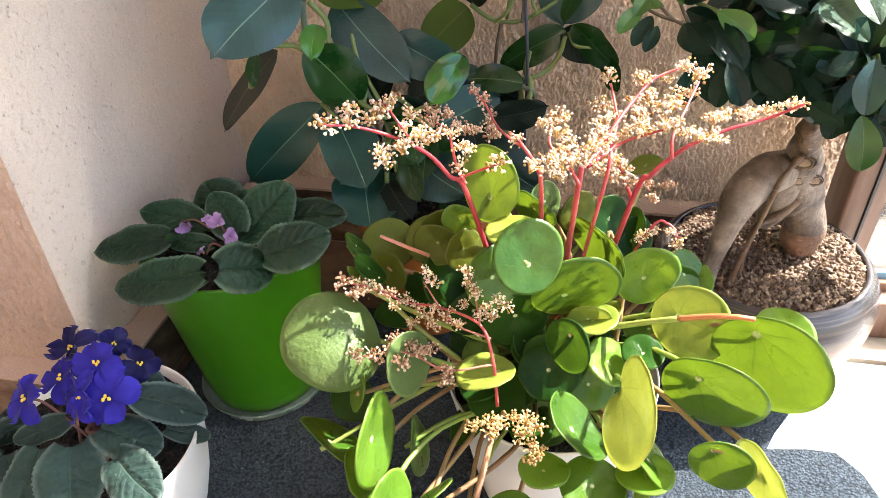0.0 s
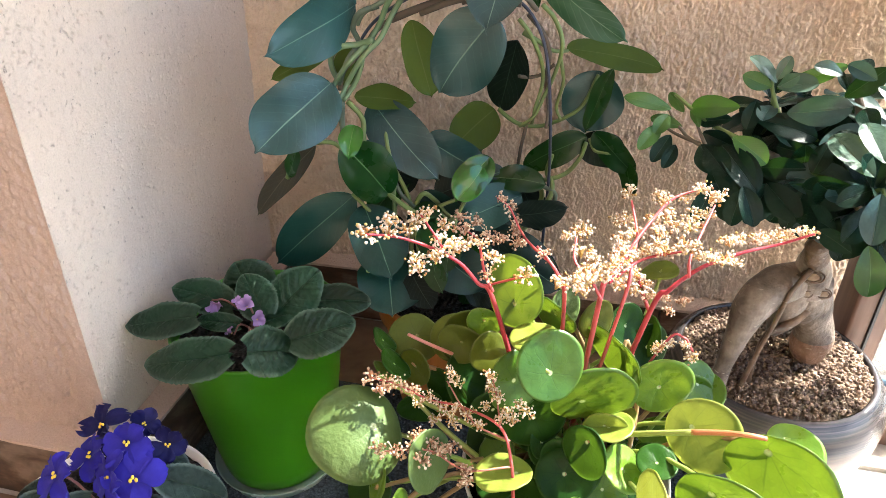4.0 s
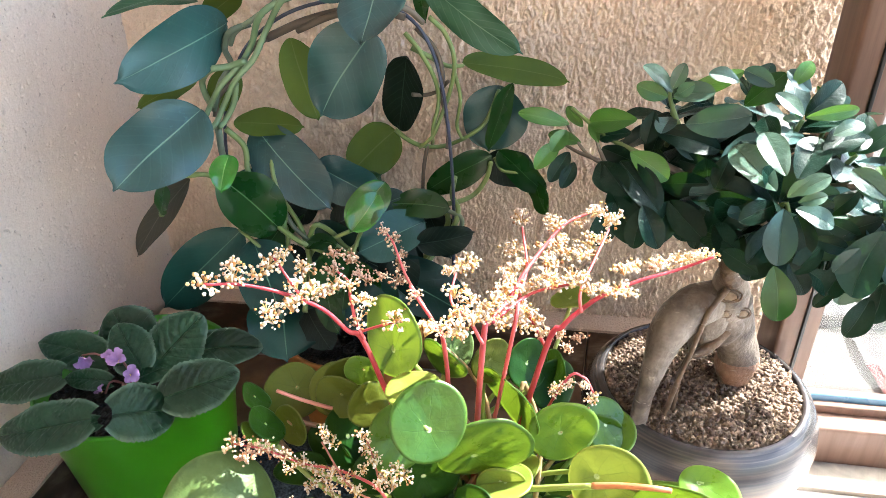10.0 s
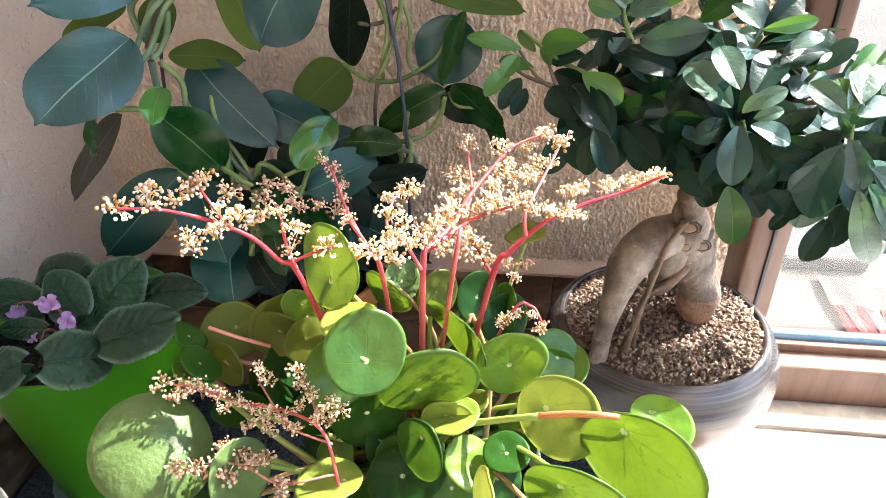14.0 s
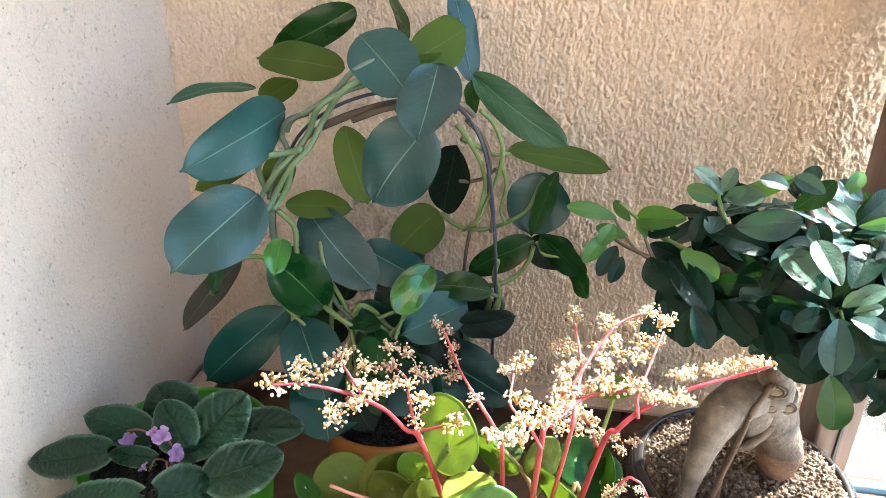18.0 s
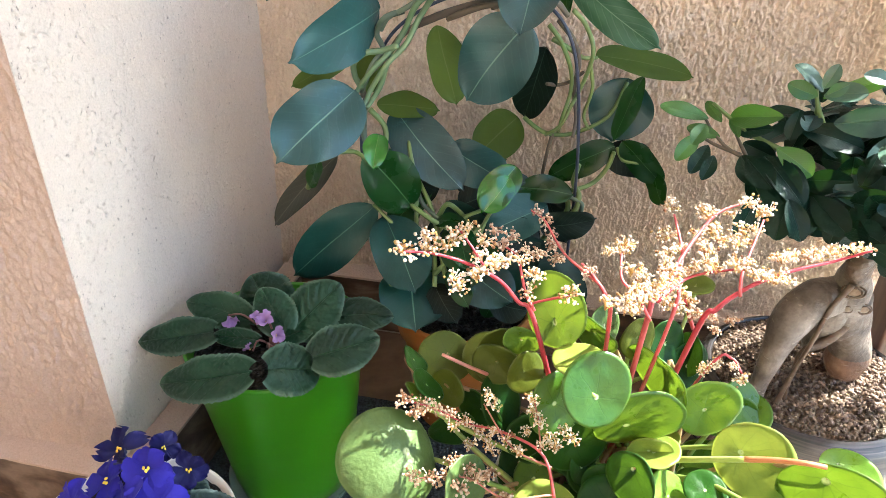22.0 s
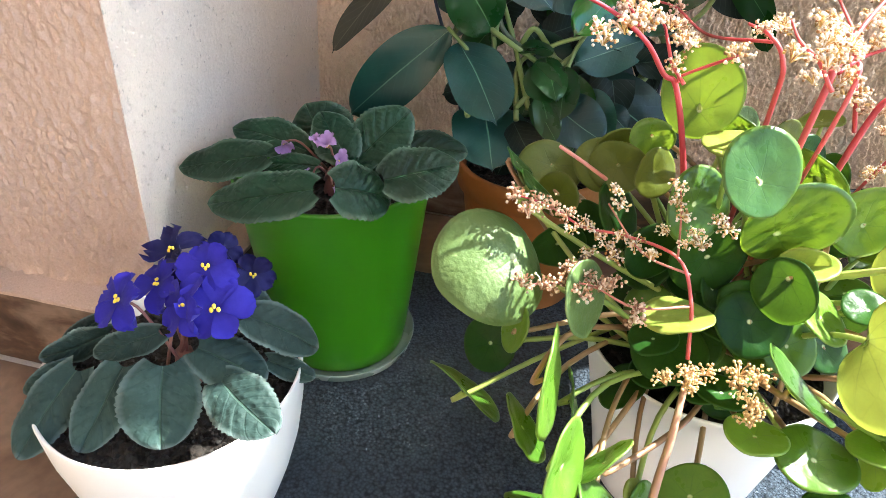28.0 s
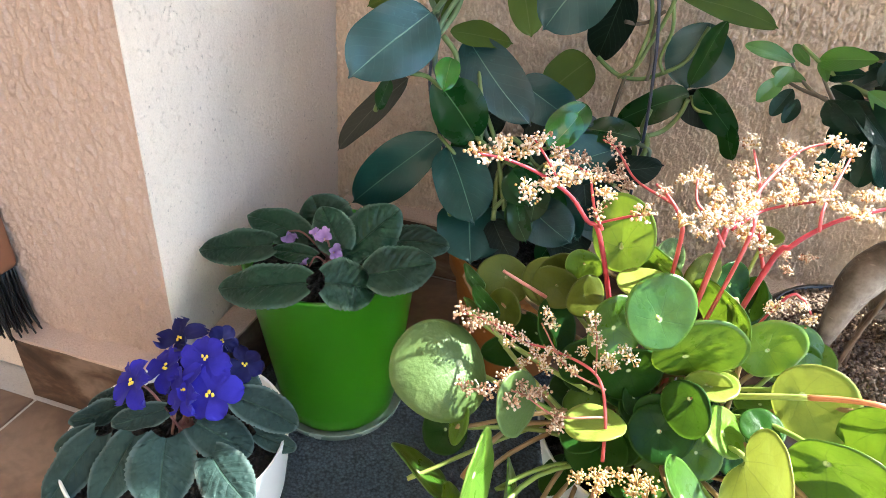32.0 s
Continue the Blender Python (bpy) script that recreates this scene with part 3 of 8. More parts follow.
def mat_leaf(name, face, dark, vein, rough, through_color, through_amount, midrib=0.05, laterals=0.25, count=9.0, coat=0.0, spec=0.5, bump=0.25, sheen=0.0, spots=0.2, quilt=0.0, edge=0.0, depth=0.0009):
    n = Nodes(name)
    sep = n.t.nodes.new("ShaderNodeSeparateXYZ")
    n.put(sep.inputs[0], n.coord("UV"))
    u, v = sep.outputs[0], n.math("MULTIPLY", n.math("ABSOLUTE", n.math("SUBTRACT", sep.outputs[1], 0.5)), 2.0)
    rib = n.ramp(v, (midrib * 0.35, 1.0), (midrib, 0.0))
    wig = n.math("MULTIPLY", n.noise(n.coord("UV"), 4.0, 2), 0.05)
    lat = n.math("FRACT", n.math("MULTIPLY", n.math("ADD", n.math("SUBTRACT", u, n.math("MULTIPLY", v, 0.30)), wig), count))
    lat = n.ramp(n.math("ABSOLUTE", n.math("SUBTRACT", lat, 0.5)), (0.0, 1.0), (0.10, 0.0))
    co = n.coord()
    blotch = n.noise(co, 30.0, 4)
    fine = n.noise(co, 340.0, 3)
    tone = n.math("ADD", n.math("MULTIPLY", blotch, 0.7), n.math("MULTIPLY", n.random(), 0.45))
    col = n.ramp(tone, (0.25, dark), (0.85, face))
    col = n.mix(n.math("MULTIPLY", lat, laterals), col, vein)
    col = n.mix(n.math("MULTIPLY", rib, 0.85), col, vein)
    col = n.mix(n.ramp(n.noise(co, 90.0, 5, 0.7), (0.60, 0.0), (0.78, spots)), col, tuple(min(1, c * 1.8 + 0.03) for c in face))
    if edge:
        margin = n.math("MAXIMUM", n.ramp(v, (0.80, 0.0), (0.95, 1.0)), n.ramp(u, (0.93, 0.0), (0.98, 1.0)))
        col = n.mix(n.math("MULTIPLY", margin, edge), col, tuple(c * 1.2 + 0.05 for c in face))
    cells = n.node("ShaderNodeTexVoronoi", props=(("feature", "SMOOTH_F1"),), Vector=co, Scale=240.0) if quilt else 0.0
    h = n.math("ADD", n.math("MULTIPLY", fine, 0.3), n.math("MULTIPLY", cells, -1.6 * quilt))
    h = n.math("ADD", h, n.math("MULTIPLY", blotch, 1.2))
    h = n.math("ADD", h, n.math("SUBTRACT", n.math("MULTIPLY", lat, -min(2.5 * laterals, 0.8)), n.math("MULTIPLY", rib, 0.6)))
    n.done(col, n.ramp(blotch, (0.3, rough), (0.75, rough + 0.14)), n.bump(h, bump, depth), Coat_Weight=coat, Specular_IOR_Level=spec, Sheen_Weight=sheen)
    return n.translucent(n.mix(n.math("MULTIPLY", n.math("ADD", lat, rib), 0.35), through_color, tuple(c * 0.6 for c in through_color)), through_amount)


# dark and bluish vine leaves hold shade and blue sky sheen in their base colour
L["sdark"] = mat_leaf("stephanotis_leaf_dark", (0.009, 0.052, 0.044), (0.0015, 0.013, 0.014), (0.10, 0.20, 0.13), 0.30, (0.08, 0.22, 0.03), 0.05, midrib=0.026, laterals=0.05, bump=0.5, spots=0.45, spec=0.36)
L["sblue"] = mat_leaf("stephanotis_leaf_sky_tinted", (0.017, 0.076, 0.075), (0.005, 0.030, 0.034), (0.14, 0.25, 0.18), 0.33, (0.08, 0.22, 0.04), 0.05, midrib=0.026, laterals=0.06, bump=0.5, spots=0.6, spec=0.55)
L["smid"] = mat_leaf("stephanotis_leaf_mottled", (0.036, 0.112, 0.058), (0.016, 0.060, 0.034), (0.16, 0.26, 0.16), 0.40, (0.12, 0.28, 0.05), 0.12, midrib=0.035, spots=0.5, spec=0.35)
L["sgreen"] = mat_leaf("stephanotis_leaf_green", (0.005, 0.046, 0.008), (0.0015, 0.017, 0.004), (0.09, 0.19, 0.07), 0.22, (0.14, 0.34, 0.03), 0.10, midrib=0.03, laterals=0.04, coat=0.1, spec=0.28)
L["syoung"] = mat_leaf("stephanotis_leaf_young", (0.022, 0.17, 0.010), (0.004, 0.05, 0.006), (0.14, 0.30, 0.06), 0.12, (0.20, 0.55, 0.03), 0.15, midrib=0.04, coat=0.7, laterals=0.08, bump=0.7)
L["solive"] = mat_leaf("stephanotis_leaf_underside", (0.075, 0.118, 0.018), (0.038, 0.066, 0.012), (0.12, 0.16, 0.05), 0.6, (0.16, 0.30, 0.03), 0.2, midrib=0.04, laterals=0.12, spec=0.2)
L["sbrown"] = mat_leaf("stephanotis_leaf_greyish", (0.042, 0.040, 0.032), (0.020, 0.023, 0.020), (0.12, 0.12, 0.09), 0.6, (0.15, 0.18, 0.05), 0.10, spec=0.25)
# near-black copy for leaves deep in the vine, shade put in the colour
L["sblack"] = mat_leaf("stephanotis_leaf_shaded", (0.004, 0.012, 0.010), (0.002, 0.006, 0.005), (0.04, 0.07, 0.05), 0.42, (0.05, 0.14, 0.02), 0.04, midrib=0.03, spec=0.2)
# shaded, sunlit and sky-tinted copies of the ficus leaf, with light in their colour
L["fdark"] = mat_leaf("ficus_leaf_shaded_dark", (0.004, 0.025, 0.015), (0.001, 0.008, 0.005), (0.016, 0.046, 0.027), 0.27, (0.08, 0.22, 0.02), 0.04, midrib=0.03, laterals=0.02, count=14.0, spec=0.17, bump=0.8, depth=0.0016)
L["fpale"] = mat_leaf("ficus_leaf_sunlit_pale", (0.050, 0.115, 0.078), (0.014, 0.054, 0.038), (0.09, 0.16, 0.10), 0.34, (0.16, 0.36, 0.05), 0.08, midrib=0.03, laterals=0.0, count=14.0, bump=1.0, spec=0.8, depth=0.0020)
L["fblue"] = mat_leaf("ficus_leaf_sky_tinted", (0.020, 0.064, 0.062), (0.006, 0.030, 0.031), (0.05, 0.11, 0.09), 0.30, (0.08, 0.22, 0.04), 0.06, midrib=0.03, laterals=0.0, count=14.0, bump=0.8, spec=0.48, depth=0.0016)
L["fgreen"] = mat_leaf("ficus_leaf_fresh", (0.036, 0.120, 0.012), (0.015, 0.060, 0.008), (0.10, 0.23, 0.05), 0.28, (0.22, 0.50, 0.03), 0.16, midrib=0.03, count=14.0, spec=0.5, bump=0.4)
L["fleaf"] = mat_leaf("ficus_leaf_mid_green", (0.014, 0.068, 0.012), (0.006, 0.036, 0.008), (0.05, 0.13, 0.04), 0.27, (0.14, 0.36, 0.03), 0.10, midrib=0.03, laterals=0.03, count=14.0, spec=0.4, bump=0.4)
L["vgrey"] = mat_leaf("violet_leaf_grey_green", (0.025, 0.053, 0.046), (0.007, 0.019, 0.017), (0.034, 0.068, 0.048), 0.60, (0.12, 0.2, 0.08), 0.05, midrib=0.05, laterals=0.06, count=6.0, sheen=0.02, bump=0.9, spec=0.25, quilt=0.7, edge=1.0, depth=0.0016)
L["vgreen"] = mat_leaf("violet_leaf_quilted_green", (0.008, 0.043, 0.019), (0.0025, 0.014, 0.006), (0.012, 0.044, 0.017), 0.30, (0.10, 0.22, 0.04), 0.05, midrib=0.04, laterals=0.08, count=6.0, sheen=0.0, bump=1.0, spec=0.28, quilt=0.6, edge=1.0, depth=0.0013)


def mat_disc(name, face, dark, rough, through_color, through_amount, vein=(0.32, 0.46, 0.14), spot=1.0, spec=0.36, wrinkle=0.0):
    """Round leaf with the stalk's pale dot, rays of veins and a paler rim."""
    n = Nodes(name)
    sep = n.t.nodes.new("ShaderNodeSeparateXYZ")
    n.put(sep.inputs[0], n.coord("UV"))
    x, y = n.math("SUBTRACT", sep.outputs[0], 0.5), n.math("SUBTRACT", sep.outputs[1], 0.5)
    r = n.math("MULTIPLY", n.math("SQRT", n.math("ADD", n.math("MULTIPLY", x, x), n.math("MULTIPLY", y, y))), 2.0)
    co = n.coord()
    blotch = n.noise(co, 34.0, 4)
    a = n.math("ADD", n.math("ARCTAN2", y, x), n.math("MULTIPLY", n.noise(n.coord("UV"), 5.0, 2), 0.35))
    ray = n.math("ABSOLUTE", n.math("SUBTRACT", n.math("FRACT", n.math("MULTIPLY", a, 7.0 / 6.2832)), 0.5))
    ray = n.math("MULTIPLY", n.ramp(n.math("MULTIPLY", ray, r), (0.0, 1.0), (0.022, 0.0)), n.ramp(r, (0.5, 1.0), (0.85, 0.0)))
    net = n.node("ShaderNodeTexVoronoi", props=(("feature", "DISTANCE_TO_EDGE"),), Vector=n.node("ShaderNodeMix", out=1, props=(("data_type", "VECTOR"),), i0=0.045, i4=n.coord("UV"), i5=n.noise(n.coord("UV"), 7.0, 2, out=1)), Scale=6.5)
    net = n.math("MULTIPLY", n.ramp(net, (0.0, 1.0), (0.06, 0.0)), 0.35)
    ray = n.math("MAXIMUM", ray, net)
    dot = n.ramp(r, (0.045, 1.0), (0.085, 0.0))
    rim = n.ramp(r, (0.93, 0.0), (0.985, 1.0))
    tone = n.math("ADD", n.math("MULTIPLY", blotch, 0.65), n.math("MULTIPLY", n.random(), 0.45))
    col = n.ramp(tone, (0.25, dark), (0.85, face))
    col = n.mix(n.math("MULTIPLY", ray, 0.13), col, vein)
    col = n.mix(n.math("MULTIPLY", rim, 0.45), col, vein)
    col = n.mix(n.math("MULTIPLY", dot, spot), col, (0.55, 0.62, 0.34))
    fine = n.noise(co, 260.0, 3)
    n.done(col, n.ramp(blotch, (0.3, rough), (0.75, rough + 0.16)), n.bump(n.math("ADD", n.math("ADD", n.math("MULTIPLY", n.noise(co, 130.0, 4, 0.6) if wrinkle else fine, 0.4 + wrinkle), n.math("MULTIPLY", blotch, 3.6)), n.math("MULTIPLY", ray, -0.25)), 0.35, 0.0011), Specular_IOR_Level=spec)
    back = n.mix(n.ramp(n.noise(co, 60.0, 5, 0.65), (0.35, 0.0), (0.7, 0.75)), through_color, tuple(c * 0.55 for c in through_color))
    return n.translucent(n.mix(n.math("MULTIPLY", ray, 0.95), back, tuple(c * 0.3 for c in through_color)), through_amount)


# bright, mid and dark discs put sun and shade into the leaf colour
L["pbright"] = mat_disc("round_leaf_sunlit_bright", (0.128, 0.240, 0.021), (0.052, 0.130, 0.013), 0.24, (0.36, 0.49, 0.03), 0.21, vein=(0.20, 0.30, 0.06))
L["pmid"] = mat_disc("round_leaf_mid", (0.074, 0.158, 0.013), (0.026, 0.077, 0.008), 0.24, (0.29, 0.43, 0.02), 0.19, vein=(0.14, 0.23, 0.05))
L["pdark"] = mat_disc("round_leaf_shaded_dark", (0.020, 0.066, 0.008), (0.006, 0.028, 0.005), 0.25, (0.20, 0.38, 0.02), 0.14, vein=(0.05, 0.11, 0.025), spec=0.12)
# yellow of ageing leaves, also used where sun glows through green ones
L["pyellow"] = mat_disc("round_leaf_yellowing_sunlit", (0.225, 0.28, 0.045), (0.13, 0.20, 0.026), 0.30, (0.50, 0.54, 0.07), 0.22, vein=(0.34, 0.36, 0.08))
L["polive"] = mat_disc("round_leaf_olive", (0.090, 0.108, 0.011), (0.036, 0.058, 0.007), 0.36, (0.24, 0.26, 0.02), 0.16, vein=(0.10, 0.12, 0.03), spot=0.2, spec=0.25)
L["pround"] = mat_disc("round_leaf_pale_old", (0.098, 0.152, 0.044), (0.050, 0.096, 0.022), 0.40, (0.30, 0.40, 0.06), 0.12, vein=(0.2, 0.3, 0.1), wrinkle=3.0)


def mat_stalk(name, a, b, rough=0.4, thru=0.0):
    n = Nodes(name)
    co = n.coord()
    t = n.math("ADD", n.math("MULTIPLY", n.noise(co, 26.0, 3), 0.7), n.math("MULTIPLY", n.random(), 0.4))
    n.done(n.ramp(t, (0.3, a), (0.75, b)), rough, n.bump(n.noise(co, 300.0, 3), 0.25, 0.0006), Subsurface_Weight=0.0)
    return n.translucent(b, thru) if thru else n.m


L["red_stalk"] = mat_stalk("red_flower_stalk", (0.40, 0.035, 0.055), (0.62, 0.13, 0.13), 0.35, 0.2)
L["stalk_brown"] = mat_stalk("mottled_brown_stalk", (0.20, 0.085, 0.05), (0.46, 0.26, 0.16), 0.45)
L["stalk_pink"] = mat_stalk("dull_pink_flower_stalk", (0.30, 0.075, 0.065), (0.48, 0.19, 0.15), 0.45)
L["petiole_green"] = mat_stalk("green_petiole", (0.20, 0.32, 0.06), (0.40, 0.46, 0.12), 0.35, 0.2)
L["petiole_long"] = mat_stalk("red_end_of_petiole", (0.46, 0.11, 0.06), (0.56, 0.22, 0.10), 0.32, 0.2)
L["petiole_red"] = mat_stalk("reddish_petiole", (0.27, 0.14, 0.075), (0.40, 0.27, 0.13), 0.35, 0.2)
L["stem_pale"] = mat_stalk("pale_vine_stem", (0.085, 0.15, 0.070), (0.19, 0.27, 0.135), 0.5)
L["stem_green"] = mat_stalk("green_vine_stem", (0.10, 0.16, 0.045), (0.17, 0.23, 0.075), 0.5)
L["stem_grey"] = mat_stalk("grey_green_vine_stem", (0.075, 0.11, 0.075), (0.15, 0.20, 0.14), 0.5)
L["stem_brown"] = mat_stalk("woody_vine_stem", (0.075, 0.06, 0.045), (0.14, 0.115, 0.085), 0.7)
L["violet_stalk"] = mat_stalk("dark_red_violet_stalk", (0.12, 0.035, 0.035), (0.20, 0.09, 0.07), 0.6)


def mat_petal(name, a, b, thru):
    n = Nodes(name)
    sep = n.t.nodes.new("ShaderNodeSeparateXYZ")
    n.put(sep.inputs[0], n.coord("UV"))
    t = n.math("ADD", n.math("MULTIPLY", n.noise(n.coord(), 180.0, 3), 0.4), n.math("MULTIPLY", sep.outputs[0], 0.6))
    n.done(n.ramp(t, (0.1, a), (0.75, b)), 0.65, n.bump(n.noise(n.coord(), 300.0, 2), 0.4, 0.0006), Sheen_Weight=0.05, Specular_IOR_Level=0.2)
    return n.translucent(thru, 0.15)


L["petal_blue"] = mat_petal("violet_blue_petal", (0.010, 0.007, 0.13), (0.028, 0.022, 0.34), (0.04, 0.02, 0.5))
L["petal_dark"] = mat_petal("deep_blue_petal", (0.005, 0.005, 0.035), (0.010, 0.010, 0.085), (0.02, 0.015, 0.2))
L["petal_lilac"] = mat_petal("faded_lilac_petal", (0.17, 0.085, 0.24), (0.36, 0.23, 0.47), (0.5, 0.3, 0.6))
L["anther"] = mat_plain("yellow_anther", (0.85, 0.62, 0.06), 0.5, grime=0.1)


def mat_beads(name, *stops):
    n = Nodes(name)
    ri = n.t.nodes.new("ShaderNodeNewGeometry").outputs["Random Per Island"]
    n.done(n.ramp(ri, *stops), 0.5)
    return n.translucent((0.8, 0.65, 0.45), 0.2)


L["cream"] = mat_beads("cream_blossom", (0.0, (0.20, 0.06, 0.02)), (0.22, (0.50, 0.23, 0.05)), (0.36, (0.66, 0.45, 0.14)), (0.50, (0.82, 0.66, 0.53)), (1.0, (0.90, 0.81, 0.73)))
# browner copy of the cream tufts, its colour partly standing for shade
L["cream_brown"] = mat_beads("brownish_shaded_blossom", (0.0, (0.16, 0.05, 0.02)), (0.30, (0.40, 0.17, 0.08)), (0.55, (0.66, 0.46, 0.32)), (1.0, (0.84, 0.72, 0.60)))
L["straw"] = mat_beads("straw_blossom", (0.0, (0.33, 0.17, 0.05)), (0.45, (0.58, 0.36, 0.14)), (1.0, (0.78, 0.60, 0.34)))


def profile(kind, u, wide=0.96):
    """Half width of a leaf along its length, 1 at the widest."""
    if kind == "oval":
        w = min(u / 0.965, 1.0)
        body = max(1 - abs(2 * w ** wide - 1) ** 2.15, 0.0) ** 0.56
        return max(body, 0.055 * (1 - u) / 0.04 if 0.9 < u else 0.0)
    if kind == "ovate":
        return max(math.sin(math.pi * (0.03 + 0.97 * u) ** 0.80), 0.0) ** 0.56
    if kind == "violet":
        return max(math.sin(math.pi * (0.04 + 0.96 * u) ** 0.88), 0.0) ** 0.48
    return max(math.sin(math.pi * u ** 1.22), 0.0) ** 0.54


def leaf(parent, kind, material, base, tip, width, normal, curl=0.1):
    """A leaf blade from its base to its tip, facing along normal."""
    b, t, n = Vector(base), Vector(tip), Vector(normal)
    ax = t - b
    length = ax.length
    ax.normalize()
    n = (n - ax * n.dot(ax)).normalized()
    side = n.cross(ax)
    m = Matrix((ax, side, n)).transposed().to_4x4()
    m.translation = b
    rnd = random.Random(int(abs(b.x * 7919 + b.y * 104729 + t.z * 1299709 + width * 15485863)) % 99991)
    furry = kind in ("violet", "ovate")
    nu, nv = (60, 20) if furry else {"oval": (24, 12), "ficus": (18, 10)}[kind]
    bow = rnd.uniform(-0.03, 0.03) * length
    fold = {"oval": 0.10, "ficus": 0.13}.get(kind, 0.12) * rnd.uniform(0.6, 1.3)
    ph, lean, wide = rnd.uniform(0, 6), rnd.uniform(-1, 1), rnd.uniform(0.84, 1.06)
    bm = bmesh.new()
    uv = bm.loops.layers.uv.new("UVMap")
    grid = []
    for i in range(nu + 1):
        u = 0.5 - 0.5 * math.cos(math.pi * i / nu)
        h = profile(kind, u, wide) * width / 2
        row = []
        for j in range(nv + 1):
            v = 2 * j / nv - 1
            y, x, edge = v * h, u * length, abs(v) ** 3
            z = fold * (math.hypot(y, 0.14 * width) if kind == "ficus" else abs(y)) + curl * length * u * (1 - u) - curl * 0.5 * y * y / max(width, 1e-4)
            z += 0.05 * width * edge * math.sin(math.pi * u) * math.sin(u * 7 + ph + (1.5 if v > 0 else 0))
            if kind == "oval":
                z += 0.03 * width * lean * v * math.sin(math.pi * u) + 0.03 * width * math.sin(u * 9 + ph) * v * v
                z += 0.05 * width * noise.noise(Vector((u * 2.6 + ph, v * 1.5, ph)))
                y += 0.03 * width * math.sin(u * 5 + ph) * edge
                z -= 0.5 * width * max(u - 0.93, 0.0)
            if kind == "ficus":
                z += 0.35 * y * y / width - 0.10 * length * max(u - 0.6, 0.0) ** 2 - 0.03 * width * math.exp(-(v * 7) ** 2)
            if furry:
                x -= (0.12 if kind == "violet" else 0.07) * length * v * v * (1 - u) ** 4
                tooth = abs((u * 15 + ph) % 1.0 - 0.5)
                y *= 1 + 0.085 * abs(v) ** 6 * (0.5 - 2 * tooth) * math.sin(math.pi * u)
                vein = abs(((u - 0.34 * abs(v)) * 7.5 + 100) % 1.0 - 0.5) * 2
                z -= 0.060 * width * (vein ** 3 - 0.25) * (1 - abs(v) ** 1.6) * min(abs(v) * 7, 1) * math.sin(math.pi * u)
                z -= 0.030 * width * math.exp(-(v * 9) ** 2) + 0.26 * y * y / width
                z -= 0.035 * width * edge * (1 + math.sin(u * 15 + ph + (2 if v > 0 else 0)))
            row.append((bm.verts.new((x, y + bow * math.sin(math.pi * u), z)), u, j / nv))
        grid.append(row)
    for i in range(nu):
        for j in range(nv):
            q = (grid[i][j], grid[i + 1][j], grid[i + 1][j + 1], grid[i][j + 1])
            f = bm.faces.new([w[0] for w in q])
            for loop, w in zip(f.loops, q):
                loop[uv].uv = (w[1], w[2])
    return part("leaf", bm, L[material], parent, m=m)


PILEA_CROWN = Vector((-0.006, 0.430, 0.160))


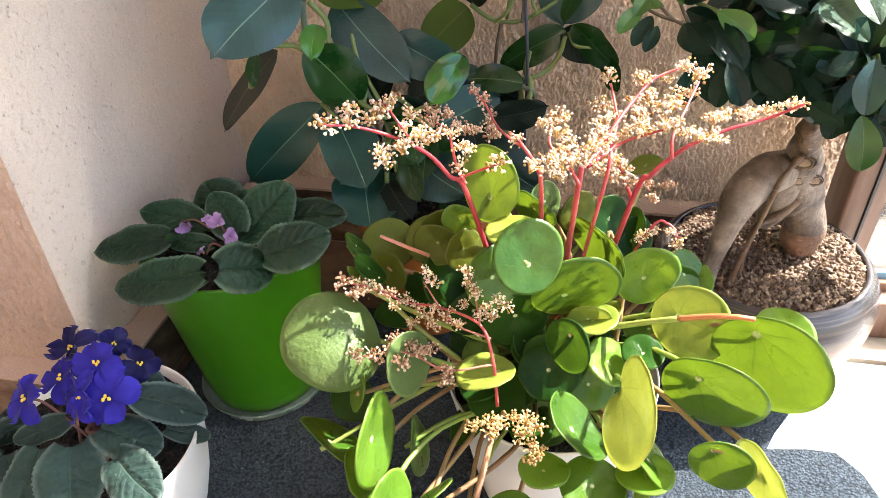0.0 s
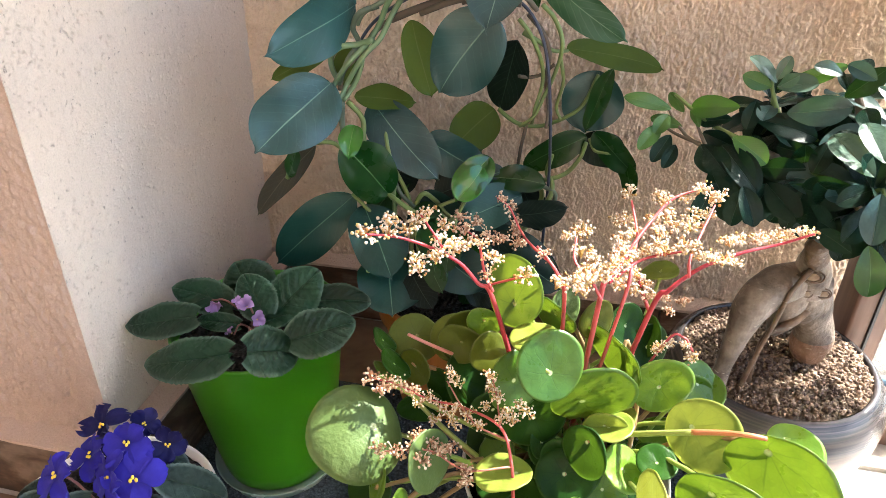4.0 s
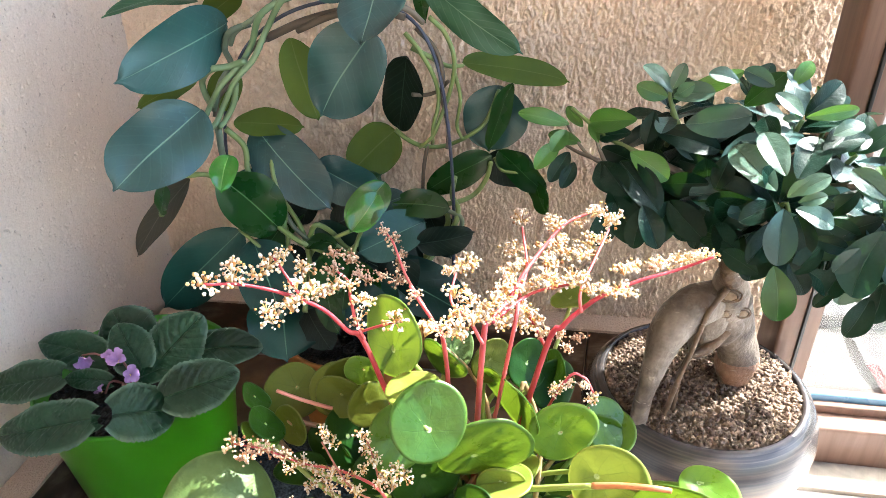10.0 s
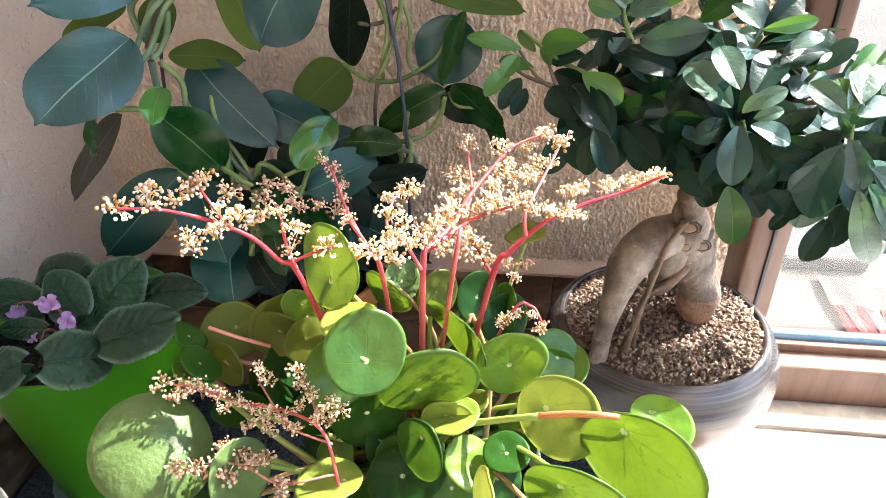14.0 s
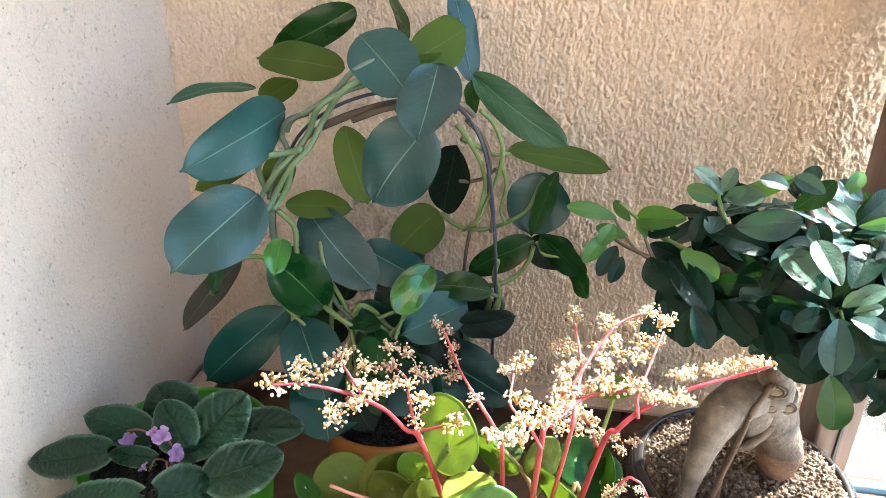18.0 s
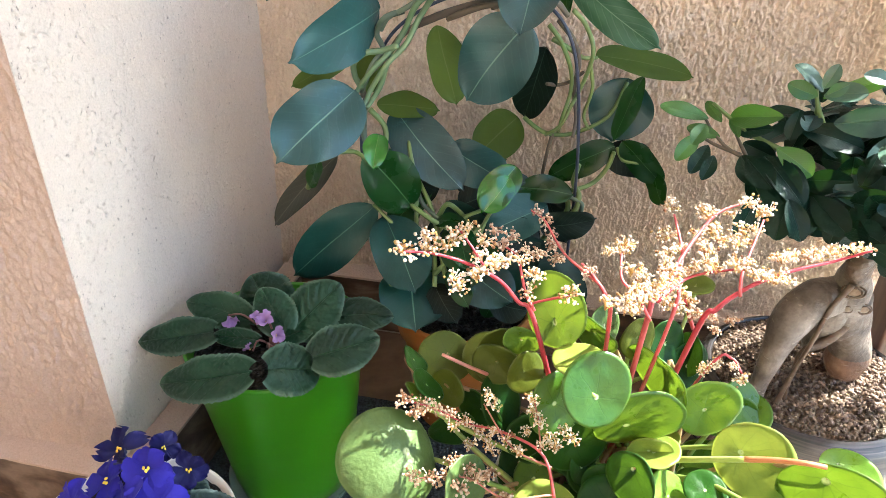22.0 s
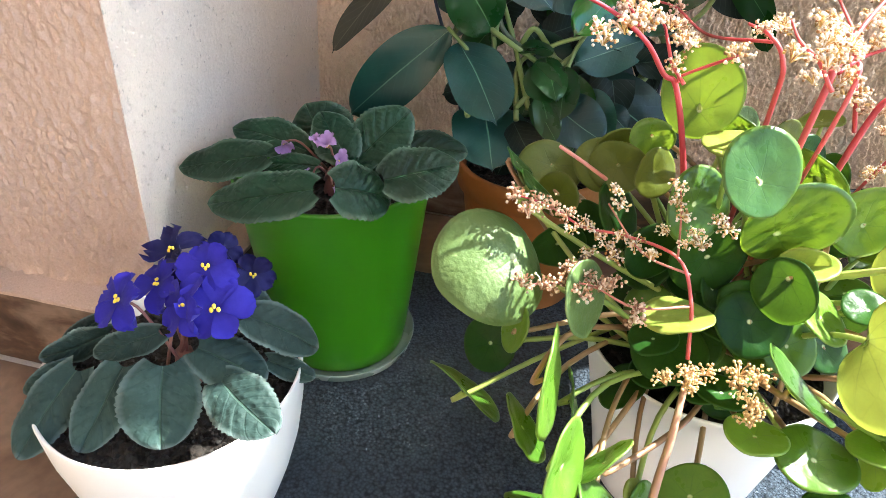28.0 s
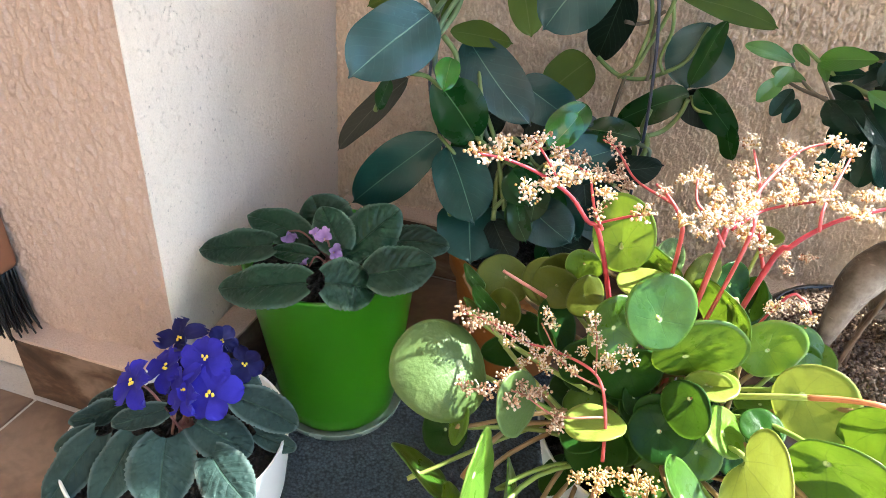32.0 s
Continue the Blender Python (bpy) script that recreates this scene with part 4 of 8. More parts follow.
def disc(parent, material, centre, normal, major, a, b, du, dv, cup=0.1, notch=0.0):
    """A round leaf with its stalk fixed inside the blade."""
    c, n = Vector(centre), Vector(normal).normalized()
    x = Vector(major)
    x = (x - n * x.dot(n)).normalized()
    y = n.cross(x)
    m = Matrix((x, y, n)).transposed().to_4x4()
    m.translation = c
    rnd = random.Random(int(abs(c.x * 7919 + c.y * 104729 + c.z * 1299709)) % 99991)
    ph, amp = rnd.uniform(0, 6), rnd.uniform(0.03, 0.09)
    egg = rnd.uniform(0.0, 0.03)
    rings, seg = 9, 36
    bm = bmesh.new()
    uv = bm.loops.layers.uv.new("UVMap")
    dot = Vector((du * a * 0.8, dv * b * 0.8, 0))

    def height(p):
        q = (p.x / a) ** 2 + (p.y / b) ** 2
        return cup * a * (q - 0.5) - 0.05 * a * q ** 3 + 0.05 * a * noise.noise(Vector((p.x / a * 2.1 + ph, p.y / a * 2.1, ph))) + amp * a * q * math.sin(2 * math.atan2(p.y, p.x) + ph) - 0.05 * a * math.exp(-((p - dot).length / (0.2 * a)) ** 2)

    grid = []
    for i in range(rings + 1):
        u = (i / rings) ** 0.8
        row = []
        for k in range(1 if i == 0 else seg):
            g = 6.28318 * k / seg
            rim = Vector((a * math.cos(g) * (1 + egg * math.cos(g)), b * math.sin(g) * (1 + 0.025 * math.sin(3 * g + ph)), 0))
            if notch:
                off = (g - math.atan2(dv, du) + 3.14159) % 6.28318 - 3.14159
                rim *= 1 - notch * math.exp(-(off / 0.33) ** 2) + 0.12 * notch * math.cos(off)
            p = dot.lerp(rim, u)
            p.z = height(p)
            row.append((bm.verts.new(p), 0.5 + 0.5 * u * math.cos(g), 0.5 + 0.5 * u * math.sin(g)))
        grid.append(row)
    for i in range(rings):
        for k in range(seg):
            k2 = (k + 1) % seg
            q = (grid[0][0], grid[1][k], grid[1][k2]) if i == 0 else (grid[i][k], grid[i + 1][k], grid[i + 1][k2], grid[i][k2])
            f = bm.faces.new([w[0] for w in q])
            for loop, w in zip(f.loops, q):
                loop[uv].uv = (w[1], w[2])
    lip = [(bm.verts.new(Vector((w[0].co.x * 0.988, w[0].co.y * 0.988, w[0].co.z - 0.0011))), w[1], w[2]) for w in grid[-1]]
    for k in range(seg):
        k2 = (k + 1) % seg
        q = (grid[-1][k], lip[k], lip[k2], grid[-1][k2])
        f = bm.faces.new([w[0] for w in q])
        for loop, w in zip(f.loops, q):
            loop[uv].uv = (w[1], w[2])
    blade = part("leaf", bm, L[material], parent, m=m)
    end = m @ Vector((dot.x, dot.y, height(dot)))
    start = PILEA_CROWN + Vector((rnd.uniform(-0.045, 0.045), rnd.uniform(-0.045, 0.04), rnd.uniform(-0.014, 0.02)))
    far = (end - start).length
    mid = start.lerp(end, 0.55) - n * 0.12 * far + Vector((0, 0, 0.10 * far))
    stem("petiole", [start, mid, end - n * 0.006, end - n * 0.0006], 0.0023, 0.0016, L["petiole_red" if rnd.random() < 0.55 else "petiole_green"], parent, seg=6, steps=5)
    return blade


BLOSSOM = {}


def blossom(parent, centre, size, material):
    """A tight tuft of tiny bead-like flowers."""
    rnd = random.Random(int(abs(centre[0] * 7919 + centre[1] * 104729 + centre[2] * 1299709)) % 99991)
    key = (material, rnd.randrange(7))
    if key not in BLOSSOM:
        r2 = random.Random(key[1] * 31 + len(material))
        bm = bmesh.new()
        tips = []
        for _ in range(38):
            d = Vector((r2.gauss(0, 1), r2.gauss(0, 1), r2.gauss(0.35, 0.75))).normalized()
            q = d * r2.uniform(0.35, 0.95)
            q.z *= 0.75
            tips.append(q)
            s = r2.uniform(0.075, 0.145)
            made = bmesh.ops.create_icosphere(bm, subdivisions=1, radius=s)["verts"]
            bmesh.ops.translate(bm, vec=q, verts=made)
        for q in tips[:14]:
            tube(bm, [(0, 0, -0.5), q * 0.5, q], 0.05, 0.035, 4, 2)
        BLOSSOM[key] = link_mesh("blossom", bm, L[material])
    m = Matrix.Translation(centre) @ Euler((rnd.uniform(-0.6, 0.6), rnd.uniform(-0.6, 0.6), rnd.uniform(0, 6.28))).to_matrix().to_4x4() @ Matrix.Scale(size * rnd.uniform(0.66, 0.92), 4)
    return part("blossom", BLOSSOM[key], None, parent, m=m)


VIOLET_CROWN = {}


def violet_flower(parent, centre, normal, radius, material, turn):
    """Five rounded petals about a pair of yellow anthers; a lilac one is wilted and half closed."""
    wilted = material == "petal_lilac"
    c, n = Vector(centre), Vector(normal).normalized()
    x = Vector((math.cos(turn), math.sin(turn), 0.2))
    x = (x - n * x.dot(n)).normalized()
    m = Matrix((x, n.cross(x), n)).transposed().to_4x4()
    m.translation = c
    bm = bmesh.new()
    for dx, dy in ((-0.09, 0.02), (0.09, -0.02), (0.0, 0.10)):
        made = bmesh.ops.create_icosphere(bm, subdivisions=2, radius=radius * 0.05)["verts"]
        for w in made:
            w.co = Vector((w.co.x * 1.1 + dx * radius, w.co.y * 1.5 + dy * radius, w.co.z + radius * 0.13))
    flower = part("flower", bm, L["anther"], parent, "yellow flower centre", m=m)
    rnd = random.Random(int(turn * 1000))
    limp = 1.6 if material == "petal_dark" else 0.5
    for k in range(5):
        big = 1.0 if k < 3 else 0.82
        g = 6.2832 * k / 5 + rnd.uniform(-0.1, 0.1)
        bm = bmesh.new()
        uv = bm.loops.layers.uv.new("UVMap")
        ln, wd = radius * big * (rnd.uniform(1.3, 1.9) if wilted else 1), radius * (0.40 if wilted else 0.47) * big
        grid = []
        for i in range(8):
            u = i / 7
            row = []
            for j in range(7):
                v = j / 3 - 1
                h = wd * (max(math.sin(math.pi * min(u * 0.89 + 0.06, 1) ** 1.75), 0)) ** 0.70
                z = radius * (0.34 * u - 0.46 * u * u * rnd.uniform(0.9, 1.1) + 0.16 * v * v * u + limp * 0.16 * math.sin(7 * v + 5 * u + k) * u * u - limp * 0.35 * u * u * math.sin(k * 2.4 + turn))
                if wilted:
                    z += radius * (1.5 * u - 0.8 * u * u) + 0.25 * h * v * v
                row.append((bm.verts.new((u * ln * (0.5 if wilted else 1), v * h, z)), u, j / 6))
            grid.append(row)
        for i in range(7):
            for j in range(6):
                q = (grid[i][j], grid[i + 1][j], grid[i + 1][j + 1], grid[i][j + 1])
                f = bm.faces.new([w[0] for w in q])
                for loop, w in zip(f.loops, q):
                    loop[uv].uv = (w[1], w[2])
        part("petal", bm, L[material], flower, m=m @ Matrix.Rotation(g, 4, "Z"))
    start = VIOLET_CROWN[parent.name] + Vector((rnd.uniform(-0.01, 0.01), rnd.uniform(-0.01, 0.01), 0))
    stem("flower_stalk", [start, start.lerp(c, 0.6) + Vector((0, 0, 0.012)), c - n * 0.002], 0.0013, 0.0009, L["violet_stalk"], parent, seg=5, steps=4)
    return flower


def rounded_pot(name, x, y, profile_rows, material, label, parent=None):
    return part("pot", lathe(profile_rows), material, parent, label, m=Matrix.Translation((x, y, 0)))


# ---- blue African violet in a white pot ----
WX, WY = -0.386, 0.297
blue_violet = plant("african_violet", (WX, WY, 0), "blue-flowering African violet with grey-green leaves in a white plastic pot")
VIOLET_CROWN[blue_violet.name] = Vector((WX + 0.015, WY - 0.005, 0.168))
rounded_pot("pot", WX, WY, [(0, 0), (0.045, 0), (0.051, 0.003), (0.065, 0.025), (0.0755, 0.055), (0.0845, 0.087), (0.0902, 0.120), (0.0920, 0.145), (0.0922, 0.153), (0.0915, 0.1545), (0.0905, 0.1542), (0.0895, 0.152), (0.086, 0.12), (0.078, 0.08), (0, 0.08)], M["white_pot"], "matt white plastic pot", blue_violet)
soil_disc(WX, WY, 0.141, 0.0885, blue_violet, 0.006, 0.005, 46, 3.1)
for k in range(3):
    bm = bmesh.new()
    a = radians(-97 + (k - 1) * 5.2)
    box(bm, -0.0028, 0.0028, -0.0006, 0.0006, -0.0012 - 0.001 * (k == 1), 0.0012 + 0.002 * (k == 0))
    q = Vector((math.cos(a) * 0.0828, math.sin(a) * 0.0828, 0.092))
    part("mark", bm, M["black_plastic"], blue_violet, "small dark moulded mark", m=Matrix.Translation((WX + q.x, WY + q.y, q.z)) @ Matrix.Rotation(a + radians(90), 4, "Z") @ Matrix.Rotation(radians(-12), 4, "X"), smooth=False)
bm = bmesh.new()
tube(bm, [VIOLET_CROWN[blue_violet.name] + Vector((0, 0, -0.04)), VIOLET_CROWN[blue_violet.name] + Vector((0.002, 0, 0.01))], 0.012, 0.006, 8, 4)
part("crown", bm, L["violet_stalk"], blue_violet, "dark red leaf crown")

# ---- African violet in a green pot ----
GX, GY = -0.350, 0.524
green_violet = plant("african_violet", (GX, GY, 0), "African violet with wilted lilac buds in a bright green pot")
VIOLET_CROWN[green_violet.name] = Vector((GX + 0.005, GY - 0.012, 0.205))
bm = bmesh.new()
for k, h in enumerate((0.0022, 0.0034, 0.0034, 0.0022)):
    g = -1.559 + (k - 1.5) * 0.042
    box(bm, -0.0012, 0.0012, -0.0006, 0.0006, 0, h)
    bm.verts.ensure_lookup_table()
    for w in bm.verts[-8:]:
        w.co = Matrix.Rotation(g + 1.5708, 3, "Z") @ w.co + Vector((WX + 0.0877 * math.cos(g), WY + 0.0877 * math.sin(g), 0.1041))
part("printed_mark", bm, M["black_plastic"], blue_violet, "small dark printed mark", smooth=False)
rounded_pot("pot", GX, GY, [(0, 0.006), (0.062, 0.006), (0.066, 0.009), (0.070, 0.03), (0.0885, 0.175), (0.0930, 0.206), (0.0937, 0.209), (0.0930, 0.2115), (0.0910, 0.2115), (0.0895, 0.209), (0.088, 0.18), (0, 0.18)], M["green_glaze"], "glossy bright green pot", green_violet)
part("saucer", lathe([(0, 0.0), (0.068, 0.0), (0.0745, 0.003), (0.0775, 0.012), (0.078, 0.0135), (0.0765, 0.0135), (0.073, 0.006), (0.066, 0.005), (0, 0.005)]), M["clear_plastic"], green_violet, "pale translucent plastic saucer", m=Matrix.Translation((GX, GY, 0)))
soil_disc(GX, GY, 0.186, 0.0885, green_violet, 0.004, 0.004, 40, 5.3)
bm = bmesh.new()
tube(bm, [VIOLET_CROWN[green_violet.name] + Vector((0, 0, -0.03)), VIOLET_CROWN[green_violet.name] + Vector((0.002, 0, 0.008))], 0.014, 0.007, 8, 4)
part("crown", bm, L["violet_stalk"], green_violet, "dark red leaf crown")
leaf(blue_violet, 'violet', 'vgrey', (-0.365, 0.265, 0.189), (-0.349, 0.227, 0.157), 0.052, (0.58, -0.72, 0.38), 0.22)
leaf(blue_violet, 'violet', 'vgrey', (-0.396, 0.264, 0.181), (-0.404, 0.218, 0.146), 0.035, (0.31, -0.75, 0.59), 0.22)
leaf(blue_violet, 'violet', 'vgrey', (-0.429, 0.258, 0.174), (-0.445, 0.208, 0.138), 0.035, (0.18, -0.74, 0.65), 0.22)
leaf(blue_violet, 'violet', 'vgrey', (-0.429, 0.294, 0.176), (-0.462, 0.262, 0.171), 0.027, (0.55, -0.83, -0.06), 0.22)
leaf(blue_violet, 'violet', 'vgrey', (-0.446, 0.268, 0.165), (-0.468, 0.247, 0.151), 0.017, (0.32, -0.93, 0.19), 0.22)
leaf(blue_violet, 'violet', 'vgrey', (-0.320, 0.259, 0.194), (-0.272, 0.234, 0.189), 0.039, (0.56, -0.53, 0.64), 0.22)
leaf(blue_violet, 'violet', 'vgrey', (-0.351, 0.284, 0.192), (-0.307, 0.290, 0.168), 0.037, (0.69, -0.33, 0.65), 0.22)
leaf(blue_violet, 'violet', 'vgrey', (-0.325, 0.306, 0.208), (-0.283, 0.323, 0.174), 0.033, (0.80, -0.30, 0.52), 0.22)
leaf(blue_violet, 'violet', 'vgrey', (-0.374, 0.279, 0.203), (-0.414, 0.261, 0.187), 0.024, (0.37, -0.92, 0.13), 0.22)
leaf(blue_violet, 'violet', 'vgrey', (-0.342, 0.329, 0.210), (-0.321, 0.328, 0.188), 0.023, (0.72, -0.60, 0.35), 0.22)
leaf(blue_violet, 'violet', 'vgrey', (-0.429, 0.295, 0.191), (-0.468, 0.288, 0.162), 0.014, (0.29, -0.86, 0.41), 0.22)
leaf(blue_violet, 'violet', 'vgrey', (-0.317, 0.311, 0.165), (-0.288, 0.324, 0.144), 0.018, (0.82, -0.24, 0.52), 0.22)
violet_flower(blue_violet, (-0.334, 0.287, 0.225), (0.20, -0.62, 0.76), 0.0245, 'petal_blue', 0.51)
violet_flower(blue_violet, (-0.353, 0.283, 0.226), (-0.45, -0.72, 0.52), 0.0225, 'petal_blue', 1.10)
violet_flower(blue_violet, (-0.391, 0.273, 0.232), (-0.35, -0.62, 0.70), 0.0215, 'petal_blue', 3.00)
violet_flower(blue_violet, (-0.382, 0.300, 0.227), (-0.30, -0.55, 0.78), 0.0205, 'petal_blue', 2.32)
violet_flower(blue_violet, (-0.348, 0.306, 0.244), (0.05, -0.70, 0.70), 0.0205, 'petal_blue', 3.82)
violet_flower(blue_violet, (-0.382, 0.320, 0.240), (-0.25, -0.60, 0.75), 0.0190, 'petal_dark', 0.84)
violet_flower(blue_violet, (-0.350, 0.329, 0.241), (0.58, -0.60, 0.55), 0.0135, 'petal_dark', 6.02)
violet_flower(blue_violet, (-0.326, 0.322, 0.231), (0.55, -0.66, 0.50), 0.0165, 'petal_dark', 4.03)
violet_flower(blue_violet, (-0.363, 0.300, 0.226), (-0.10, -0.40, 0.90), 0.0125, 'petal_dark', 5.84)
leaf(green_violet, 'ovate', 'vgreen', (-0.395, 0.483, 0.233), (-0.481, 0.476, 0.210), 0.040, (-0.20, -0.66, 0.72), 0.16)
leaf(green_violet, 'ovate', 'vgreen', (-0.373, 0.517, 0.225), (-0.449, 0.523, 0.234), 0.040, (-0.15, -0.62, 0.77), 0.16)
leaf(green_violet, 'ovate', 'vgreen', (-0.359, 0.546, 0.215), (-0.393, 0.565, 0.249), 0.068, (0.00, -0.70, 0.71), 0.16)
leaf(green_violet, 'ovate', 'vgreen', (-0.327, 0.503, 0.231), (-0.364, 0.533, 0.258), 0.044, (0.20, -0.66, 0.72), 0.16)
leaf(green_violet, 'ovate', 'vgreen', (-0.324, 0.515, 0.223), (-0.284, 0.553, 0.262), 0.058, (0.20, -0.70, 0.68), 0.16)
leaf(green_violet, 'ovate', 'vgreen', (-0.295, 0.537, 0.229), (-0.229, 0.556, 0.227), 0.041, (0.20, -0.58, 0.79), 0.16)
leaf(green_violet, 'ovate', 'vgreen', (-0.280, 0.463, 0.238), (-0.225, 0.499, 0.244), 0.051, (0.15, -0.62, 0.77), 0.16)
leaf(green_violet, 'violet', 'vgreen', (-0.311, 0.435, 0.240), (-0.275, 0.467, 0.219), 0.052, (0.05, -0.64, 0.77), 0.16)
leaf(green_violet, 'ovate', 'vgreen', (-0.349, 0.487, 0.227), (-0.408, 0.496, 0.215), 0.021, (-0.20, -0.72, 0.66), 0.16)
leaf(green_violet, 'ovate', 'vgreen', (-0.328, 0.429, 0.239), (-0.419, 0.420, 0.214), 0.047, (-0.10, -0.62, 0.78), 0.16)
leaf(green_violet, 'ovate', 'vgreen', (-0.335, 0.506, 0.217), (-0.302, 0.521, 0.227), 0.025, (0.10, -0.60, 0.79), 0.16)
leaf(green_violet, 'violet', 'vgreen', (-0.34, 0.447, 0.216), (-0.377, 0.441, 0.203), 0.019, (-0.04, -0.83, 0.56), 0.28)
violet_flower(green_violet, (-0.392, 0.51, 0.233), (0.68, -0.70, -0.19), 0.0114, 'petal_lilac', 2.70)
violet_flower(green_violet, (-0.343, 0.497, 0.242), (0.02, -0.45, 0.89), 0.0116, 'petal_lilac', 5.07)
violet_flower(green_violet, (-0.331, 0.491, 0.233), (0.68, -0.48, 0.55), 0.0103, 'petal_lilac', 5.76)
violet_flower(green_violet, (-0.354, 0.479, 0.22), (-0.81, 0.02, 0.58), 0.0071, 'petal_lilac', 3.90)
violet_flower(green_violet, (-0.331, 0.478, 0.216), (0.88, -0.48, 0.01), 0.0064, 'petal_lilac', 4.40)
violet_flower(green_violet, (-0.356, 0.502, 0.243), (0.18, -0.34, 0.92), 0.0065, 'petal_lilac', 4.05)

# ---- round-leaved plant in a white pot ----
PX, PY = -0.006, 0.437
pilea = plant("round_leaved_plant", (PX, PY, 0), "round-leaved succulent with red flower stalks in a white pot")
rounded_pot("pot", PX, PY, [(0, 0), (0.060, 0), (0.064, 0.003), (0.068, 0.02), (0.079, 0.08), (0.090, 0.135), (0.0945, 0.157), (0.0948, 0.160), (0.0938, 0.1612), (0.0922, 0.160), (0.088, 0.135), (0, 0.135)], M["white_pot"], "matt white plastic pot", pilea)
soil_disc(PX, PY, 0.140, 0.088, pilea, 0.008, 0.004, 40, 7.7)
disc(pilea, 'pmid', (-0.025, 0.370, 0.333), (0.38, -0.78, 0.51), (0.24, 0.61, 0.75), 0.0266, 0.0253, -0.25, -0.12, 0.1)
disc(pilea, 'pmid', (0.008, 0.390, 0.292), (0.28, -0.94, -0.20), (0.93, 0.22, 0.28), 0.0339, 0.0322, -0.34, -0.33, 0.1)
disc(pilea, 'pbright', (0.061, 0.424, 0.284), (0.20, -0.97, 0.14), (0.85, 0.25, 0.46), 0.0258, 0.0246, -0.14, -0.12, 0.1)
disc(pilea, 'pbright', (-0.061, 0.425, 0.356), (-0.55, -0.79, 0.27), (0.29, -0.48, -0.83), 0.0291, 0.0276, 0.49, -0.12, 0.1)
disc(pilea, 'pyellow', (0.094, 0.396, 0.265), (-0.32, -0.85, 0.42), (0.81, -0.47, -0.35), 0.0300, 0.0285, -0.46, -0.10, 0.1)
disc(pilea, 'pmid', (0.143, 0.364, 0.262), (-0.47, -0.88, 0.01), (0.87, -0.46, -0.18), 0.0415, 0.0394, -0.54, 0.60, 0.05)
disc(pilea, 'pmid', (0.105, 0.337, 0.255), (-0.30, -0.95, -0.11), (0.95, -0.30, -0.00), 0.0356, 0.0339, -0.43, 0.36, 0.05)
disc(pilea, 'pyellow', (0.048, 0.300, 0.269), (-0.93, -0.22, 0.29), (-0.03, -0.74, -0.67), 0.0365, 0.0347, -0.51, -0.80, 0.12, 0.38)
disc(pilea, 'pyellow', (-0.052, 0.346, 0.242), (-0.13, 0.12, 0.98), (0.96, 0.27, 0.10), 0.0225, 0.0214, 0.61, 0.02, 0.1)
disc(pilea, 'pdark', (-0.014, 0.382, 0.214), (0.07, -0.04, 1.00), (1.00, -0.01, -0.07), 0.0206, 0.0195, 0.01, 0.15, 0.1)
disc(pilea, 'pmid', (0.110, 0.298, 0.232), (-0.23, -0.97, 0.10), (0.97, -0.21, 0.14), 0.0210, 0.0200, -0.36, 0.66, 0.1)
disc(pilea, 'pround', (-0.168, 0.346, 0.257), (0.44, -0.48, 0.76), (0.76, -0.26, -0.60), 0.0401, 0.0381, 0.18, 0.43, -0.25)
disc(pilea, 'pyellow', (0.135, 0.300, 0.225), (-0.84, -0.53, -0.11), (0.52, -0.73, -0.45), 0.0244, 0.0232, 0.00, 0.00, 0.1)
disc(pilea, 'pyellow', (-0.040, 0.392, 0.339), (-0.08, -0.07, 0.99), (0.98, 0.18, 0.09), 0.0188, 0.0178, 0.00, 0.00, 0.1)
disc(pilea, 'pbright', (0.068, 0.306, 0.219), (0.68, 0.13, 0.73), (0.59, -0.68, -0.43), 0.0216, 0.0205, 0.00, 0.00, 0.1)
disc(pilea, 'pdark', (0.061, 0.375, 0.251), (-0.04, -0.25, 0.97), (0.99, -0.10, 0.01), 0.0158, 0.0150, 0.00, 0.00, 0.1)
disc(pilea, 'pmid', (0.024, 0.438, 0.299), (-0.67, -0.68, -0.29), (0.69, -0.53, -0.50), 0.0306, 0.0275, 0.00, 0.05, 0.35)
disc(pilea, 'pyellow', (0.065, 0.594, 0.286), (-0.24, -0.04, 0.97), (0.97, 0.02, 0.22), 0.0184, 0.0165, 0.00, 0.05, 0.1)
disc(pilea, 'pdark', (0.052, 0.494, 0.279), (-0.80, -0.50, 0.34), (0.00, -0.56, -0.83), 0.0192, 0.0173, 0.00, 0.05, 0.1)
disc(pilea, 'pmid', (0.094, 0.453, 0.267), (0.42, -0.52, 0.74), (0.40, -0.61, -0.69), 0.0218, 0.0196, 0.00, 0.05, 0.1)
disc(pilea, 'pyellow', (0.023, 0.389, 0.266), (-0.22, 0.04, 0.97), (0.96, 0.16, 0.23), 0.0194, 0.0175, 0.00, 0.05, 0.1)
disc(pilea, 'pyellow', (-0.053, 0.277, 0.139), (0.74, -0.17, 0.65), (0.25, -0.78, -0.58), 0.0203, 0.0183, 0.00, 0.05, 0.1)
disc(pilea, 'pdark', (0.049, 0.284, 0.167), (-0.25, -0.22, 0.94), (0.95, -0.15, 0.27), 0.0175, 0.0158, 0.00, 0.05, 0.1)
disc(pilea, 'pdark', (-0.167, 0.358, 0.179), (0.13, -0.74, 0.66), (0.37, -0.59, -0.72), 0.0205, 0.0188, 0.00, 0.05, 0.1)
disc(pilea, 'pbright', (-0.149, 0.33, 0.22), (-0.79, -0.43, 0.43), (0.06, 0.65, 0.76), 0.0162, 0.0146, 0.00, 0.05, 0.1)
